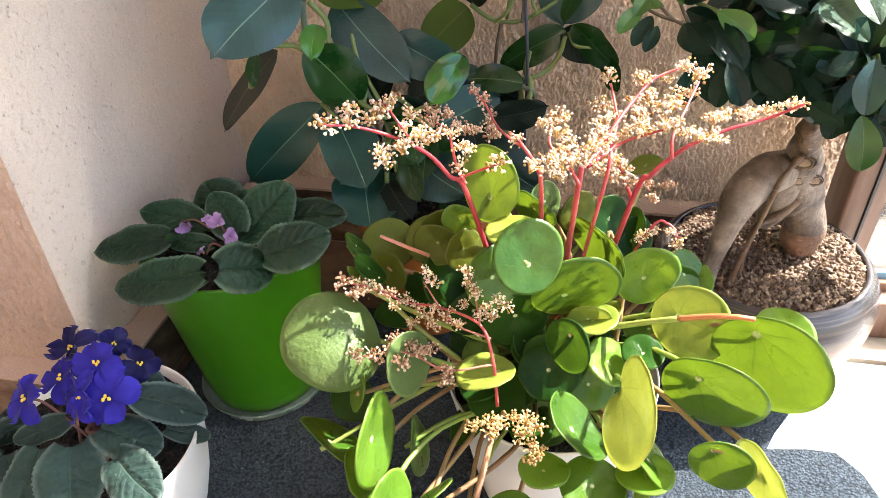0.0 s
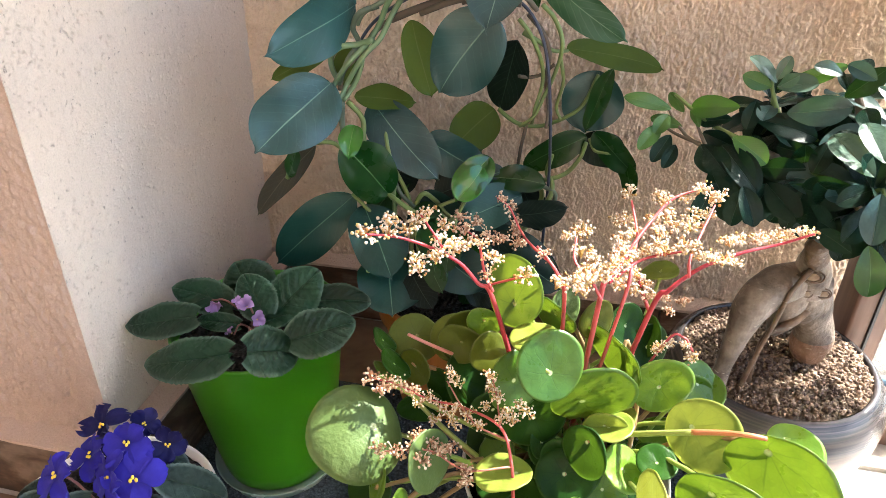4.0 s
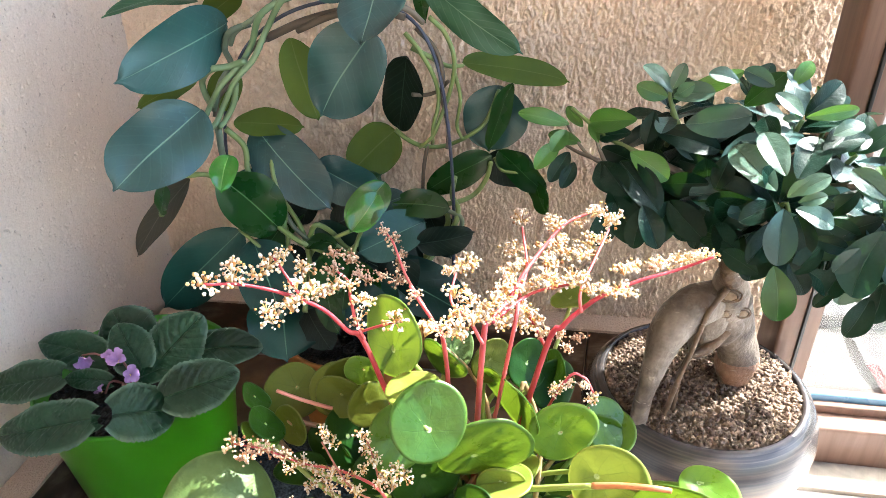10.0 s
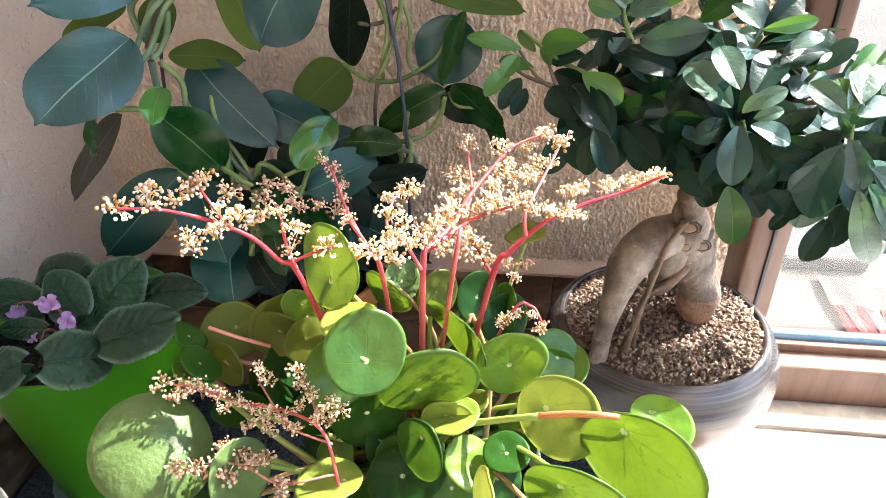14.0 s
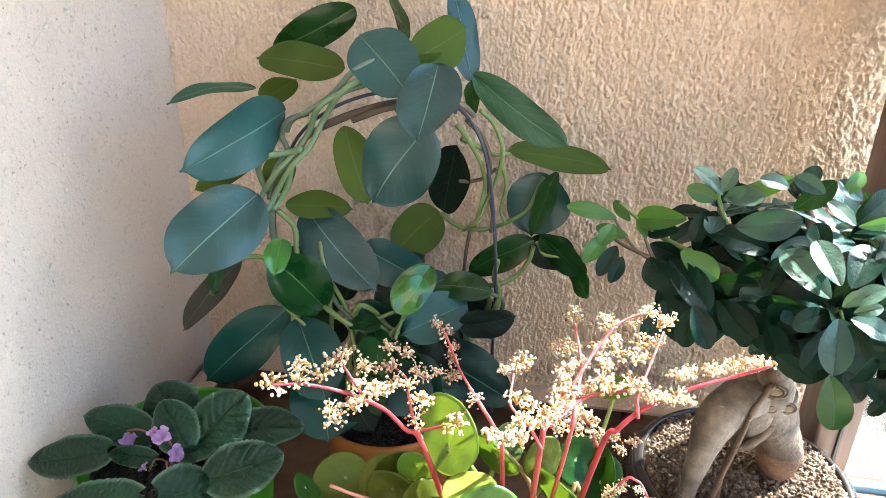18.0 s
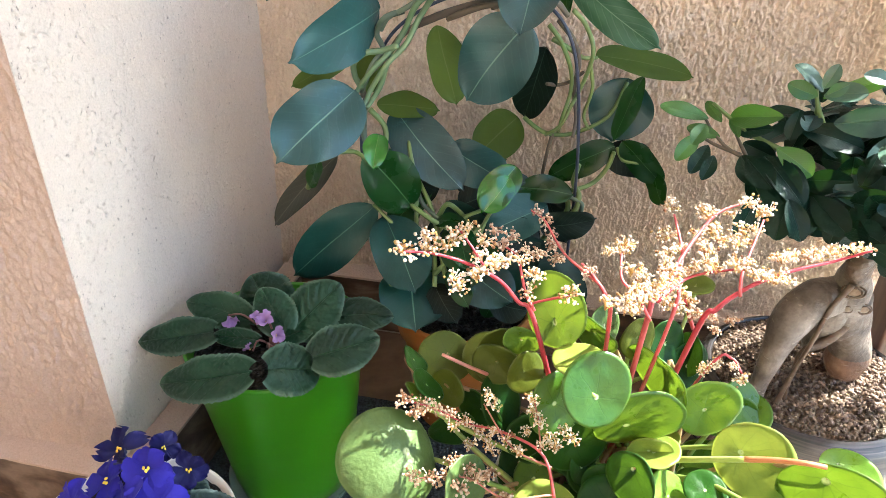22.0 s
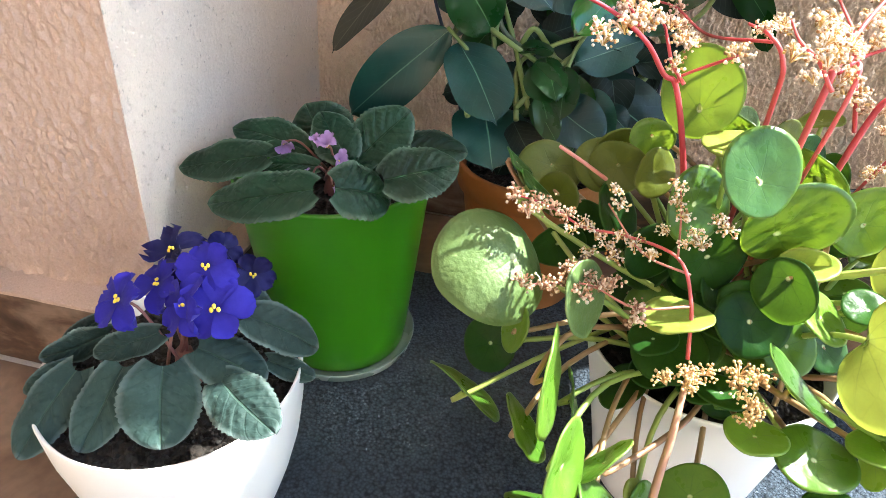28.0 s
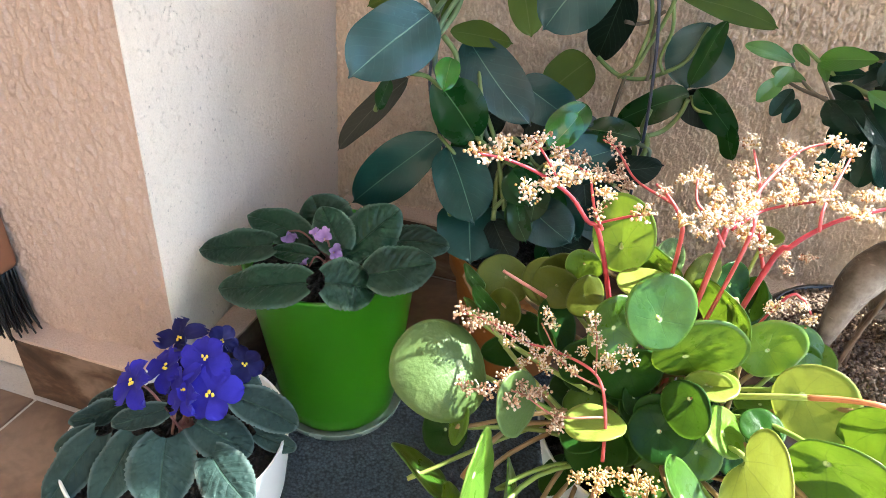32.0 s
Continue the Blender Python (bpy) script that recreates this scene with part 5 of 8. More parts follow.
disc(pilea, 'pdark', (-0.026, 0.388, 0.237), (0.58, -0.53, 0.61), (0.11, -0.70, -0.71), 0.0133, 0.0126, 0.00, 0.00, 0.1)
disc(pilea, 'pdark', (-0.016, 0.332, 0.2), (0.00, 0.00, 1.00), (0.97, -0.23, 0.01), 0.0165, 0.0149, 0.00, 0.05, 0.1)
disc(pilea, 'pyellow', (0.033, 0.42, 0.243), (-0.62, -0.14, 0.78), (0.70, 0.22, 0.68), 0.0162, 0.0146, 0.00, 0.05, 0.1)
disc(pilea, 'pdark', (0.063, 0.464, 0.246), (-0.25, -0.31, 0.92), (0.96, -0.25, 0.13), 0.0188, 0.0169, 0.00, 0.05, 0.1)
disc(pilea, 'pbright', (0.063, 0.298, 0.2), (-0.98, -0.18, 0.12), (-0.03, -0.70, -0.72), 0.0157, 0.0141, 0.00, 0.05, 0.1)
disc(pilea, 'pmid', (0.071, 0.435, 0.221), (-0.10, -0.10, 0.99), (0.94, -0.35, 0.00), 0.0210, 0.0189, 0.00, 0.05, 0.1)
disc(pilea, 'pdark', (-0.059, 0.363, 0.207), (-0.18, -0.15, 0.97), (0.98, 0.06, 0.21), 0.0168, 0.0151, 0.00, 0.05, 0.1)
disc(pilea, 'pmid', (0.094, 0.455, 0.254), (-0.47, -0.23, 0.85), (0.87, -0.08, 0.49), 0.0248, 0.0223, 0.00, 0.05, 0.1)
disc(pilea, 'pmid', (-0.176, 0.328, 0.162), (0.50, 0.56, 0.66), (0.85, -0.20, -0.48), 0.0313, 0.0298, 0.00, 0.00, 0.1)
disc(pilea, 'pbright', (-0.120, 0.286, 0.224), (0.99, -0.07, 0.11), (0.01, -0.80, -0.60), 0.0342, 0.0325, 0.00, 0.00, 0.1)
disc(pilea, 'pbright', (-0.104, 0.25, 0.196), (0.92, -0.30, 0.25), (0.12, 0.76, 0.64), 0.0291, 0.0262, 0.00, 0.05, 0.1)
disc(pilea, 'pmid', (-0.103, 0.329, 0.168), (0.97, 0.11, 0.22), (0.22, -0.75, -0.62), 0.0242, 0.0230, 0.00, 0.00, 0.1)
disc(pilea, 'pmid', (-0.131, 0.278, 0.191), (0.77, 0.22, 0.60), (0.61, -0.56, -0.56), 0.0225, 0.0203, 0.00, 0.05, 0.1)
disc(pilea, 'pbright', (-0.083, 0.278, 0.177), (-0.70, 0.40, 0.60), (0.71, 0.51, 0.49), 0.0218, 0.0196, 0.00, 0.05, 0.1)
disc(pilea, 'pmid', (-0.112, 0.247, 0.161), (0.15, 0.57, 0.80), (0.99, -0.07, -0.08), 0.0249, 0.0224, 0.00, 0.05, 0.1)
disc(pilea, 'pmid', (-0.079, 0.254, 0.162), (0.61, 0.11, 0.79), (0.67, -0.61, -0.43), 0.0227, 0.0204, 0.00, 0.05, 0.1)
disc(pilea, 'pmid', (-0.026, 0.286, 0.152), (-0.25, -0.37, 0.90), (0.91, 0.22, 0.37), 0.0230, 0.0207, 0.00, 0.05, 0.1)
disc(pilea, 'pbright', (-0.003, 0.293, 0.208), (0.00, 0.12, 0.99), (1.00, 0.06, -0.01), 0.0181, 0.0172, 0.00, 0.00, 0.1)
disc(pilea, 'pmid', (0.031, 0.292, 0.200), (0.01, -0.12, 0.99), (1.00, -0.04, -0.01), 0.0234, 0.0223, 0.00, 0.00, 0.1)
disc(pilea, 'pround', (-0.108, 0.341, 0.246), (0.85, -0.38, 0.37), (-0.04, -0.74, -0.67), 0.0248, 0.0235, -0.32, -0.02, 0.1)
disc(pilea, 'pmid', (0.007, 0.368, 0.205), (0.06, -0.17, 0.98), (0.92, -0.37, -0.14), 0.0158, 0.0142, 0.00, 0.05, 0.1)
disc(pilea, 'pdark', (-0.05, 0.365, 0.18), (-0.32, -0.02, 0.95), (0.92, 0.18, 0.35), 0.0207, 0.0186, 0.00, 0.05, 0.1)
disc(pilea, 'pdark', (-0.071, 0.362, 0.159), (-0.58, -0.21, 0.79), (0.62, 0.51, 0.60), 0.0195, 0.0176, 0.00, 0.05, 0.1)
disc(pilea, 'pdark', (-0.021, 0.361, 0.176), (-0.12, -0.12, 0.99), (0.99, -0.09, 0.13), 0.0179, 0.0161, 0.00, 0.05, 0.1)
disc(pilea, 'pmid', (-0.051, 0.277, 0.137), (0.75, -0.36, 0.55), (0.01, 0.79, 0.62), 0.0203, 0.0183, 0.00, 0.05, 0.1)
disc(pilea, 'pbright', (0.064, 0.297, 0.214), (-0.20, 0.10, 0.97), (0.94, -0.22, 0.28), 0.0200, 0.0180, 0.00, 0.05, 0.1)
disc(pilea, 'polive', (-0.147, 0.440, 0.282), (0.13, -0.54, 0.83), (0.99, 0.07, -0.11), 0.0238, 0.0226, 0.10, 0.20, 0.1)
disc(pilea, 'pdark', (-0.167, 0.418, 0.294), (0.69, 0.19, 0.70), (0.72, -0.30, -0.62), 0.0134, 0.0127, 0.00, 0.00, 0.1)
disc(pilea, 'polive', (-0.137, 0.405, 0.280), (-0.38, -0.90, 0.22), (0.62, -0.43, -0.66), 0.0165, 0.0157, 0.00, 0.00, 0.1)
disc(pilea, 'pdark', (-0.151, 0.398, 0.288), (0.65, 0.19, 0.74), (0.75, -0.32, -0.58), 0.0159, 0.0151, 0.00, 0.00, 0.1)
disc(pilea, 'pmid', (-0.154, 0.390, 0.285), (0.41, 0.37, 0.83), (0.91, -0.14, -0.39), 0.0154, 0.0146, 0.00, 0.00, 0.1)
disc(pilea, 'polive', (-0.109, 0.436, 0.293), (0.03, -0.61, 0.79), (1.00, 0.07, 0.01), 0.0224, 0.0213, 0.10, 0.10, 0.1)
disc(pilea, 'polive', (-0.099, 0.437, 0.300), (0.21, -0.94, 0.26), (0.98, 0.21, -0.03), 0.0204, 0.0194, 0.00, 0.00, 0.1)
disc(pilea, 'polive', (-0.101, 0.419, 0.3), (-0.04, -0.99, 0.11), (0.98, -0.05, -0.21), 0.0204, 0.0184, 0.00, 0.05, 0.1)
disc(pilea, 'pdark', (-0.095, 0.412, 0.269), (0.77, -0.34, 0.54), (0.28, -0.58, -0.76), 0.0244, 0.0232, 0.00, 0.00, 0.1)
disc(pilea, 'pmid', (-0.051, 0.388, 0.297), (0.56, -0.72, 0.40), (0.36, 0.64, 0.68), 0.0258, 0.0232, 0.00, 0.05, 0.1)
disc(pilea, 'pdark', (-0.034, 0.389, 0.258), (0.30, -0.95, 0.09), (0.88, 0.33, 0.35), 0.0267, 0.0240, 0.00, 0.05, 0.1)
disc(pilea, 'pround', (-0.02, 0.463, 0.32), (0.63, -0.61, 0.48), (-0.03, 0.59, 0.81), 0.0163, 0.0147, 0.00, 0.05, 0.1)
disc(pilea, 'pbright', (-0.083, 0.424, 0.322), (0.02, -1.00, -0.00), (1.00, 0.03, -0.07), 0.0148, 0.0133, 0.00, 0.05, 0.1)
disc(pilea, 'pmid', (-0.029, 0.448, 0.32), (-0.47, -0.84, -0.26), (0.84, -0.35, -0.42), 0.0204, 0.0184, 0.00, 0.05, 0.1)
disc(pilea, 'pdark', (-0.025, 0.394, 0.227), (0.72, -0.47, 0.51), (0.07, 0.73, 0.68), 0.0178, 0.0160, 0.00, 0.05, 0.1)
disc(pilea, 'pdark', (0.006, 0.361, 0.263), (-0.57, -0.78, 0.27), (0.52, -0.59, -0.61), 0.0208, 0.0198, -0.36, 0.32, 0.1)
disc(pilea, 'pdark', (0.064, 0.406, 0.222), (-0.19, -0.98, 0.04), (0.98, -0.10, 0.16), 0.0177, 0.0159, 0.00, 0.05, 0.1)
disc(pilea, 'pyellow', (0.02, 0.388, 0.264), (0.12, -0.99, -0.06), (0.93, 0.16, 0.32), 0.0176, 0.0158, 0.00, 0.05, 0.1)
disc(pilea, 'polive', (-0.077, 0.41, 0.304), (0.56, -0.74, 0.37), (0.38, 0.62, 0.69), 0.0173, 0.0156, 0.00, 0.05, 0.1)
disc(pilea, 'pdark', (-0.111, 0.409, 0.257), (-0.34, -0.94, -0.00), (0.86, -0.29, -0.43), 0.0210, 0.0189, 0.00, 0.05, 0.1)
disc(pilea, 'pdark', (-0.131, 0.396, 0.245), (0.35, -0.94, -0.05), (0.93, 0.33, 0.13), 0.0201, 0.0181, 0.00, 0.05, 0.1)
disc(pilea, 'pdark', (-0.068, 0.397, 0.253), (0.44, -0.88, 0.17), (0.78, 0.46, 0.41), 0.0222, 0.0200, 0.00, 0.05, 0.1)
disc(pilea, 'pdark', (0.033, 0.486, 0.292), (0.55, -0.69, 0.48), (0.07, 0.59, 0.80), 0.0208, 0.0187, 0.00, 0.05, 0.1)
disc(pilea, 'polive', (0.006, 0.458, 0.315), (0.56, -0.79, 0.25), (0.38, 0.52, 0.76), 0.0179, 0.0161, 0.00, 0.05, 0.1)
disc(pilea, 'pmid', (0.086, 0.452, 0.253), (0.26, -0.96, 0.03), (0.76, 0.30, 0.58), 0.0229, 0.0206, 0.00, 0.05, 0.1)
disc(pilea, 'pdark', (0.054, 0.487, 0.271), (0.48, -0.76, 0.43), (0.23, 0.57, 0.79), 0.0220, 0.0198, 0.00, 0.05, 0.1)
disc(pilea, 'pbright', (0.038, 0.372, 0.241), (0.48, -0.28, 0.83), (0.59, -0.61, -0.54), 0.0198, 0.0188, 0.00, 0.00, 0.1)
disc(pilea, 'pmid', (0.017, 0.318, 0.228), (0.64, 0.14, 0.75), (0.67, -0.59, -0.46), 0.0277, 0.0263, 0.00, 0.00, 0.25)
stem('petiole', [(0.000, 0.420, 0.190), (0.026, 0.400, 0.243), (0.053, 0.385, 0.269), (0.081, 0.375, 0.287)], 0.0027, 0.0022, L['petiole_green'], pilea)
stem('petiole', [(0.080, 0.3753, 0.2865), (0.097, 0.370, 0.2955), (0.113, 0.365, 0.302), (0.126, 0.3655, 0.301)], 0.00225, 0.0018, L['petiole_long'], pilea, 'red outer end of the arching petiole')
disc(pilea, 'pbright', (0.162, 0.405, 0.260), (-0.06, -0.36, 0.93), (0.69, -0.68, 0.25), 0.0221, 0.0177, -0.55, 0.10, 0.1)
# filler leaves added inside; their dark green stands for shade between leaves
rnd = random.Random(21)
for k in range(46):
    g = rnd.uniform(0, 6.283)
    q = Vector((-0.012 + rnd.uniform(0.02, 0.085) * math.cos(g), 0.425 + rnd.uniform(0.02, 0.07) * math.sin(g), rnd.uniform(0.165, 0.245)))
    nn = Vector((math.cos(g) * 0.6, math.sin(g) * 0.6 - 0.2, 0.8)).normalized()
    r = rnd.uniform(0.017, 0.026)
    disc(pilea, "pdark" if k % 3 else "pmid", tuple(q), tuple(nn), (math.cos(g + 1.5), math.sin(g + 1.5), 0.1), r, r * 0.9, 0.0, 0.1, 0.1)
stem('flower_stalk', [(-0.035, 0.425, 0.2), (-0.062, 0.411, 0.313), (-0.077, 0.411, 0.361), (-0.086, 0.409, 0.369), (-0.1, 0.405, 0.388), (-0.121, 0.395, 0.405), (-0.142, 0.385, 0.416), (-0.159, 0.372, 0.423)], 0.0022, 0.0009, L['red_stalk'], pilea)
stem('flower_stalk', [(-0.074, 0.405, 0.366), (-0.082, 0.415, 0.374), (-0.087, 0.424, 0.385), (-0.091, 0.434, 0.392), (-0.102, 0.444, 0.393)], 0.0013, 0.0008, L['red_stalk'], pilea)
stem('flower_stalk', [(-0.05, 0.398, 0.388), (-0.075, 0.409, 0.37), (-0.077, 0.409, 0.365)], 0.0010, 0.0008, L['red_stalk'], pilea)
stem('flower_stalk', [(-0.106, 0.394, 0.399), (-0.117, 0.398, 0.414), (-0.13, 0.408, 0.424)], 0.0010, 0.0008, L['red_stalk'], pilea)
stem('flower_stalk', [(-0.02, 0.44, 0.2), (-0.021, 0.412, 0.354), (-0.026, 0.401, 0.387), (-0.036, 0.407, 0.399), (-0.045, 0.421, 0.4)], 0.0019, 0.0009, L['red_stalk'], pilea)
stem('flower_stalk', [(-0.033, 0.407, 0.395), (-0.059, 0.468, 0.379), (-0.078, 0.508, 0.384), (-0.091, 0.524, 0.384)], 0.0011, 0.0008, L['red_stalk'], pilea)
stem('flower_stalk', [(-0.005, 0.43, 0.2), (0.004, 0.413, 0.364), (0.007, 0.425, 0.374), (0.018, 0.447, 0.378), (0.027, 0.467, 0.388), (0.04, 0.492, 0.397), (0.054, 0.511, 0.406), (0.074, 0.525, 0.41)], 0.0023, 0.0009, L['red_stalk'], pilea)
stem('flower_stalk', [(0.005, 0.403, 0.372), (-0.006, 0.41, 0.387), (-0.017, 0.415, 0.395), (-0.018, 0.443, 0.399)], 0.0013, 0.0008, L['red_stalk'], pilea)
stem('flower_stalk', [(0.009, 0.417, 0.379), (0.032, 0.448, 0.383), (0.061, 0.436, 0.402)], 0.0013, 0.0008, L['red_stalk'], pilea)
stem('flower_stalk', [(0, 0.44, 0.2), (0.022, 0.427, 0.36), (0.025, 0.451, 0.38), (0.028, 0.478, 0.387), (0.022, 0.512, 0.4)], 0.0017, 0.0009, L['red_stalk'], pilea)
stem('flower_stalk', [(0.015, 0.43, 0.2), (0.045, 0.448, 0.338), (0.055, 0.449, 0.357), (0.066, 0.454, 0.368), (0.08, 0.455, 0.381), (0.105, 0.464, 0.39), (0.13, 0.473, 0.395), (0.151, 0.471, 0.408)], 0.0024, 0.0009, L['red_stalk'], pilea)
stem('flower_stalk', [(0.045, 0.461, 0.329), (0.036, 0.454, 0.352), (0.032, 0.453, 0.364)], 0.0016, 0.0010, L['red_stalk'], pilea)
stem('flower_stalk', [(0.066, 0.438, 0.378), (0.065, 0.444, 0.391), (0.073, 0.468, 0.399), (0.084, 0.498, 0.41)], 0.0013, 0.0008, L['red_stalk'], pilea)
stem('flower_stalk', [(0.015, 0.43, 0.2), (0.057, 0.436, 0.314), (0.072, 0.44, 0.322), (0.08, 0.432, 0.315)], 0.0012, 0.0008, L['red_stalk'], pilea)
stem('flower_stalk', [(-0.041, 0.334, 0.219), (-0.046, 0.347, 0.252), (-0.058, 0.362, 0.273), (-0.09, 0.373, 0.276), (-0.116, 0.375, 0.276), (-0.14, 0.371, 0.29), (-0.161, 0.368, 0.296)], 0.0014, 0.0006, L['red_stalk'], pilea)
stem('flower_stalk', [(-0.058, 0.362, 0.273), (-0.062, 0.365, 0.3), (-0.066, 0.366, 0.317)], 0.0007, 0.0006, L['stalk_pink'], pilea)
stem('flower_stalk', [(-0.049, 0.356, 0.266), (-0.079, 0.363, 0.272), (-0.104, 0.382, 0.292)], 0.0009, 0.0006, L['stalk_pink'], pilea)
stem('flower_stalk', [(-0.046, 0.346, 0.25), (-0.079, 0.335, 0.25), (-0.109, 0.342, 0.256), (-0.143, 0.336, 0.253)], 0.0009, 0.0006, L['stalk_pink'], pilea)
stem('flower_stalk', [(-0.053, 0.247, 0.144), (-0.051, 0.27, 0.168), (-0.046, 0.292, 0.193), (-0.041, 0.319, 0.21), (-0.036, 0.335, 0.213)], 0.0029, 0.0018, L['stalk_brown'], pilea)
stem('petiole', [(-0.140, 0.400, 0.318), (-0.124, 0.405, 0.307), (-0.107, 0.415, 0.292)], 0.0013, 0.0015, L['stalk_pink'], pilea, seg=6)
blossom(pilea, (-0.16, 0.375, 0.422), 0.0116, 'cream')
blossom(pilea, (-0.149, 0.39, 0.426), 0.0116, 'cream')
blossom(pilea, (-0.147, 0.385, 0.419), 0.0116, 'cream')
blossom(pilea, (-0.136, 0.396, 0.417), 0.0116, 'cream')
blossom(pilea, (-0.125, 0.412, 0.424), 0.0116, 'cream')
blossom(pilea, (-0.131, 0.404, 0.421), 0.0116, 'cream')
blossom(pilea, (-0.113, 0.415, 0.413), 0.0116, 'cream')
blossom(pilea, (-0.113, 0.396, 0.412), 0.0116, 'cream')
blossom(pilea, (-0.128, 0.384, 0.399), 0.0116, 'cream')
blossom(pilea, (-0.124, 0.381, 0.394), 0.0116, 'cream')
blossom(pilea, (-0.115, 0.39, 0.4), 0.0116, 'cream')
blossom(pilea, (-0.104, 0.417, 0.392), 0.0116, 'cream')
blossom(pilea, (-0.097, 0.425, 0.394), 0.0116, 'cream')
blossom(pilea, (-0.079, 0.419, 0.388), 0.0116, 'cream')
blossom(pilea, (-0.075, 0.422, 0.385), 0.0116, 'cream')
blossom(pilea, (-0.08, 0.415, 0.374), 0.0116, 'cream')
blossom(pilea, (-0.05, 0.398, 0.389), 0.0116, 'cream')
blossom(pilea, (-0.103, 0.401, 0.406), 0.0116, 'cream')
blossom(pilea, (-0.11, 0.393, 0.404), 0.0116, 'cream')
blossom(pilea, (-0.087, 0.425, 0.395), 0.0116, 'cream')
blossom(pilea, (-0.115, 0.478, 0.387), 0.0106, 'cream_brown')
blossom(pilea, (-0.1, 0.47, 0.388), 0.0106, 'cream_brown')
blossom(pilea, (-0.104, 0.44, 0.396), 0.0106, 'cream_brown')
blossom(pilea, (-0.08, 0.44, 0.391), 0.0106, 'cream_brown')
blossom(pilea, (-0.076, 0.462, 0.38), 0.0106, 'cream_brown')
blossom(pilea, (-0.065, 0.469, 0.373), 0.0106, 'cream_brown')
blossom(pilea, (-0.085, 0.511, 0.391), 0.0106, 'cream_brown')
blossom(pilea, (-0.077, 0.51, 0.383), 0.0106, 'cream_brown')
blossom(pilea, (-0.071, 0.508, 0.372), 0.0106, 'cream_brown')
blossom(pilea, (-0.071, 0.502, 0.364), 0.0106, 'cream_brown')
blossom(pilea, (-0.039, 0.409, 0.401), 0.0106, 'cream_brown')
blossom(pilea, (-0.086, 0.445, 0.392), 0.0106, 'cream_brown')
blossom(pilea, (-0.026, 0.381, 0.397), 0.0116, 'cream')
blossom(pilea, (-0.016, 0.369, 0.409), 0.0116, 'cream')
blossom(pilea, (-0.009, 0.378, 0.403), 0.0116, 'cream')
blossom(pilea, (-0.008, 0.391, 0.403), 0.0116, 'cream')
blossom(pilea, (-0.009, 0.4, 0.381), 0.0116, 'cream')
blossom(pilea, (-0.002, 0.407, 0.389), 0.0116, 'cream')
blossom(pilea, (0.004, 0.414, 0.393), 0.0116, 'cream')
blossom(pilea, (-0.026, 0.462, 0.388), 0.0116, 'cream')
blossom(pilea, (-0.018, 0.469, 0.389), 0.0116, 'cream')
blossom(pilea, (-0.013, 0.475, 0.388), 0.0116, 'cream')
blossom(pilea, (-0.012, 0.402, 0.411), 0.0116, 'cream')
blossom(pilea, (-0.004, 0.405, 0.402), 0.0116, 'cream')
blossom(pilea, (0.011, 0.418, 0.395), 0.012, 'cream')
blossom(pilea, (0.016, 0.432, 0.391), 0.012, 'cream')
blossom(pilea, (0.018, 0.445, 0.37), 0.012, 'cream')
blossom(pilea, (0.023, 0.451, 0.371), 0.012, 'cream')
blossom(pilea, (0.028, 0.452, 0.367), 0.012, 'cream')
blossom(pilea, (0.034, 0.453, 0.357), 0.012, 'cream')
blossom(pilea, (0.025, 0.447, 0.361), 0.012, 'cream')
blossom(pilea, (0.013, 0.421, 0.377), 0.012, 'cream')
blossom(pilea, (0.007, 0.416, 0.386), 0.012, 'cream')
blossom(pilea, (0.028, 0.454, 0.383), 0.012, 'cream')
blossom(pilea, (0.035, 0.454, 0.388), 0.012, 'cream')
blossom(pilea, (0.047, 0.447, 0.394), 0.012, 'cream')
blossom(pilea, (0.043, 0.455, 0.394), 0.012, 'cream')
blossom(pilea, (0.016, 0.459, 0.386), 0.012, 'cream')
blossom(pilea, (0.018, 0.475, 0.386), 0.012, 'cream')
blossom(pilea, (0.027, 0.484, 0.385), 0.012, 'cream')
blossom(pilea, (0.019, 0.501, 0.388), 0.012, 'cream')
blossom(pilea, (0.012, 0.498, 0.387), 0.012, 'cream')
blossom(pilea, (0.036, 0.454, 0.355), 0.012, 'cream')
blossom(pilea, (0.015, 0.44, 0.392), 0.012, 'cream')
blossom(pilea, (0.019, 0.451, 0.376), 0.012, 'cream')
blossom(pilea, (0.02, 0.527, 0.4), 0.0116, 'cream')
blossom(pilea, (0.044, 0.515, 0.406), 0.0116, 'cream')
blossom(pilea, (0.047, 0.51, 0.403), 0.0116, 'cream')
blossom(pilea, (0.04, 0.492, 0.393), 0.0116, 'cream')
blossom(pilea, (0.054, 0.483, 0.397), 0.0116, 'cream')
blossom(pilea, (0.045, 0.475, 0.393), 0.0116, 'cream')
blossom(pilea, (0.049, 0.498, 0.397), 0.0116, 'cream')
blossom(pilea, (0.064, 0.517, 0.404), 0.0116, 'cream')
blossom(pilea, (0.076, 0.519, 0.414), 0.0116, 'cream')
blossom(pilea, (0.084, 0.513, 0.409), 0.0116, 'cream')
blossom(pilea, (0.089, 0.512, 0.412), 0.0116, 'cream')
blossom(pilea, (0.071, 0.501, 0.397), 0.0116, 'cream')
blossom(pilea, (0.067, 0.478, 0.4), 0.0116, 'cream')
blossom(pilea, (0.08, 0.498, 0.401), 0.0116, 'cream')
blossom(pilea, (0.059, 0.442, 0.402), 0.0116, 'cream')
blossom(pilea, (0.064, 0.434, 0.405), 0.0116, 'cream')
blossom(pilea, (0.071, 0.429, 0.402), 0.0106, 'cream')
blossom(pilea, (0.08, 0.441, 0.396), 0.0106, 'cream')
blossom(pilea, (0.09, 0.448, 0.391), 0.0106, 'cream')
blossom(pilea, (0.097, 0.451, 0.388), 0.0106, 'cream')
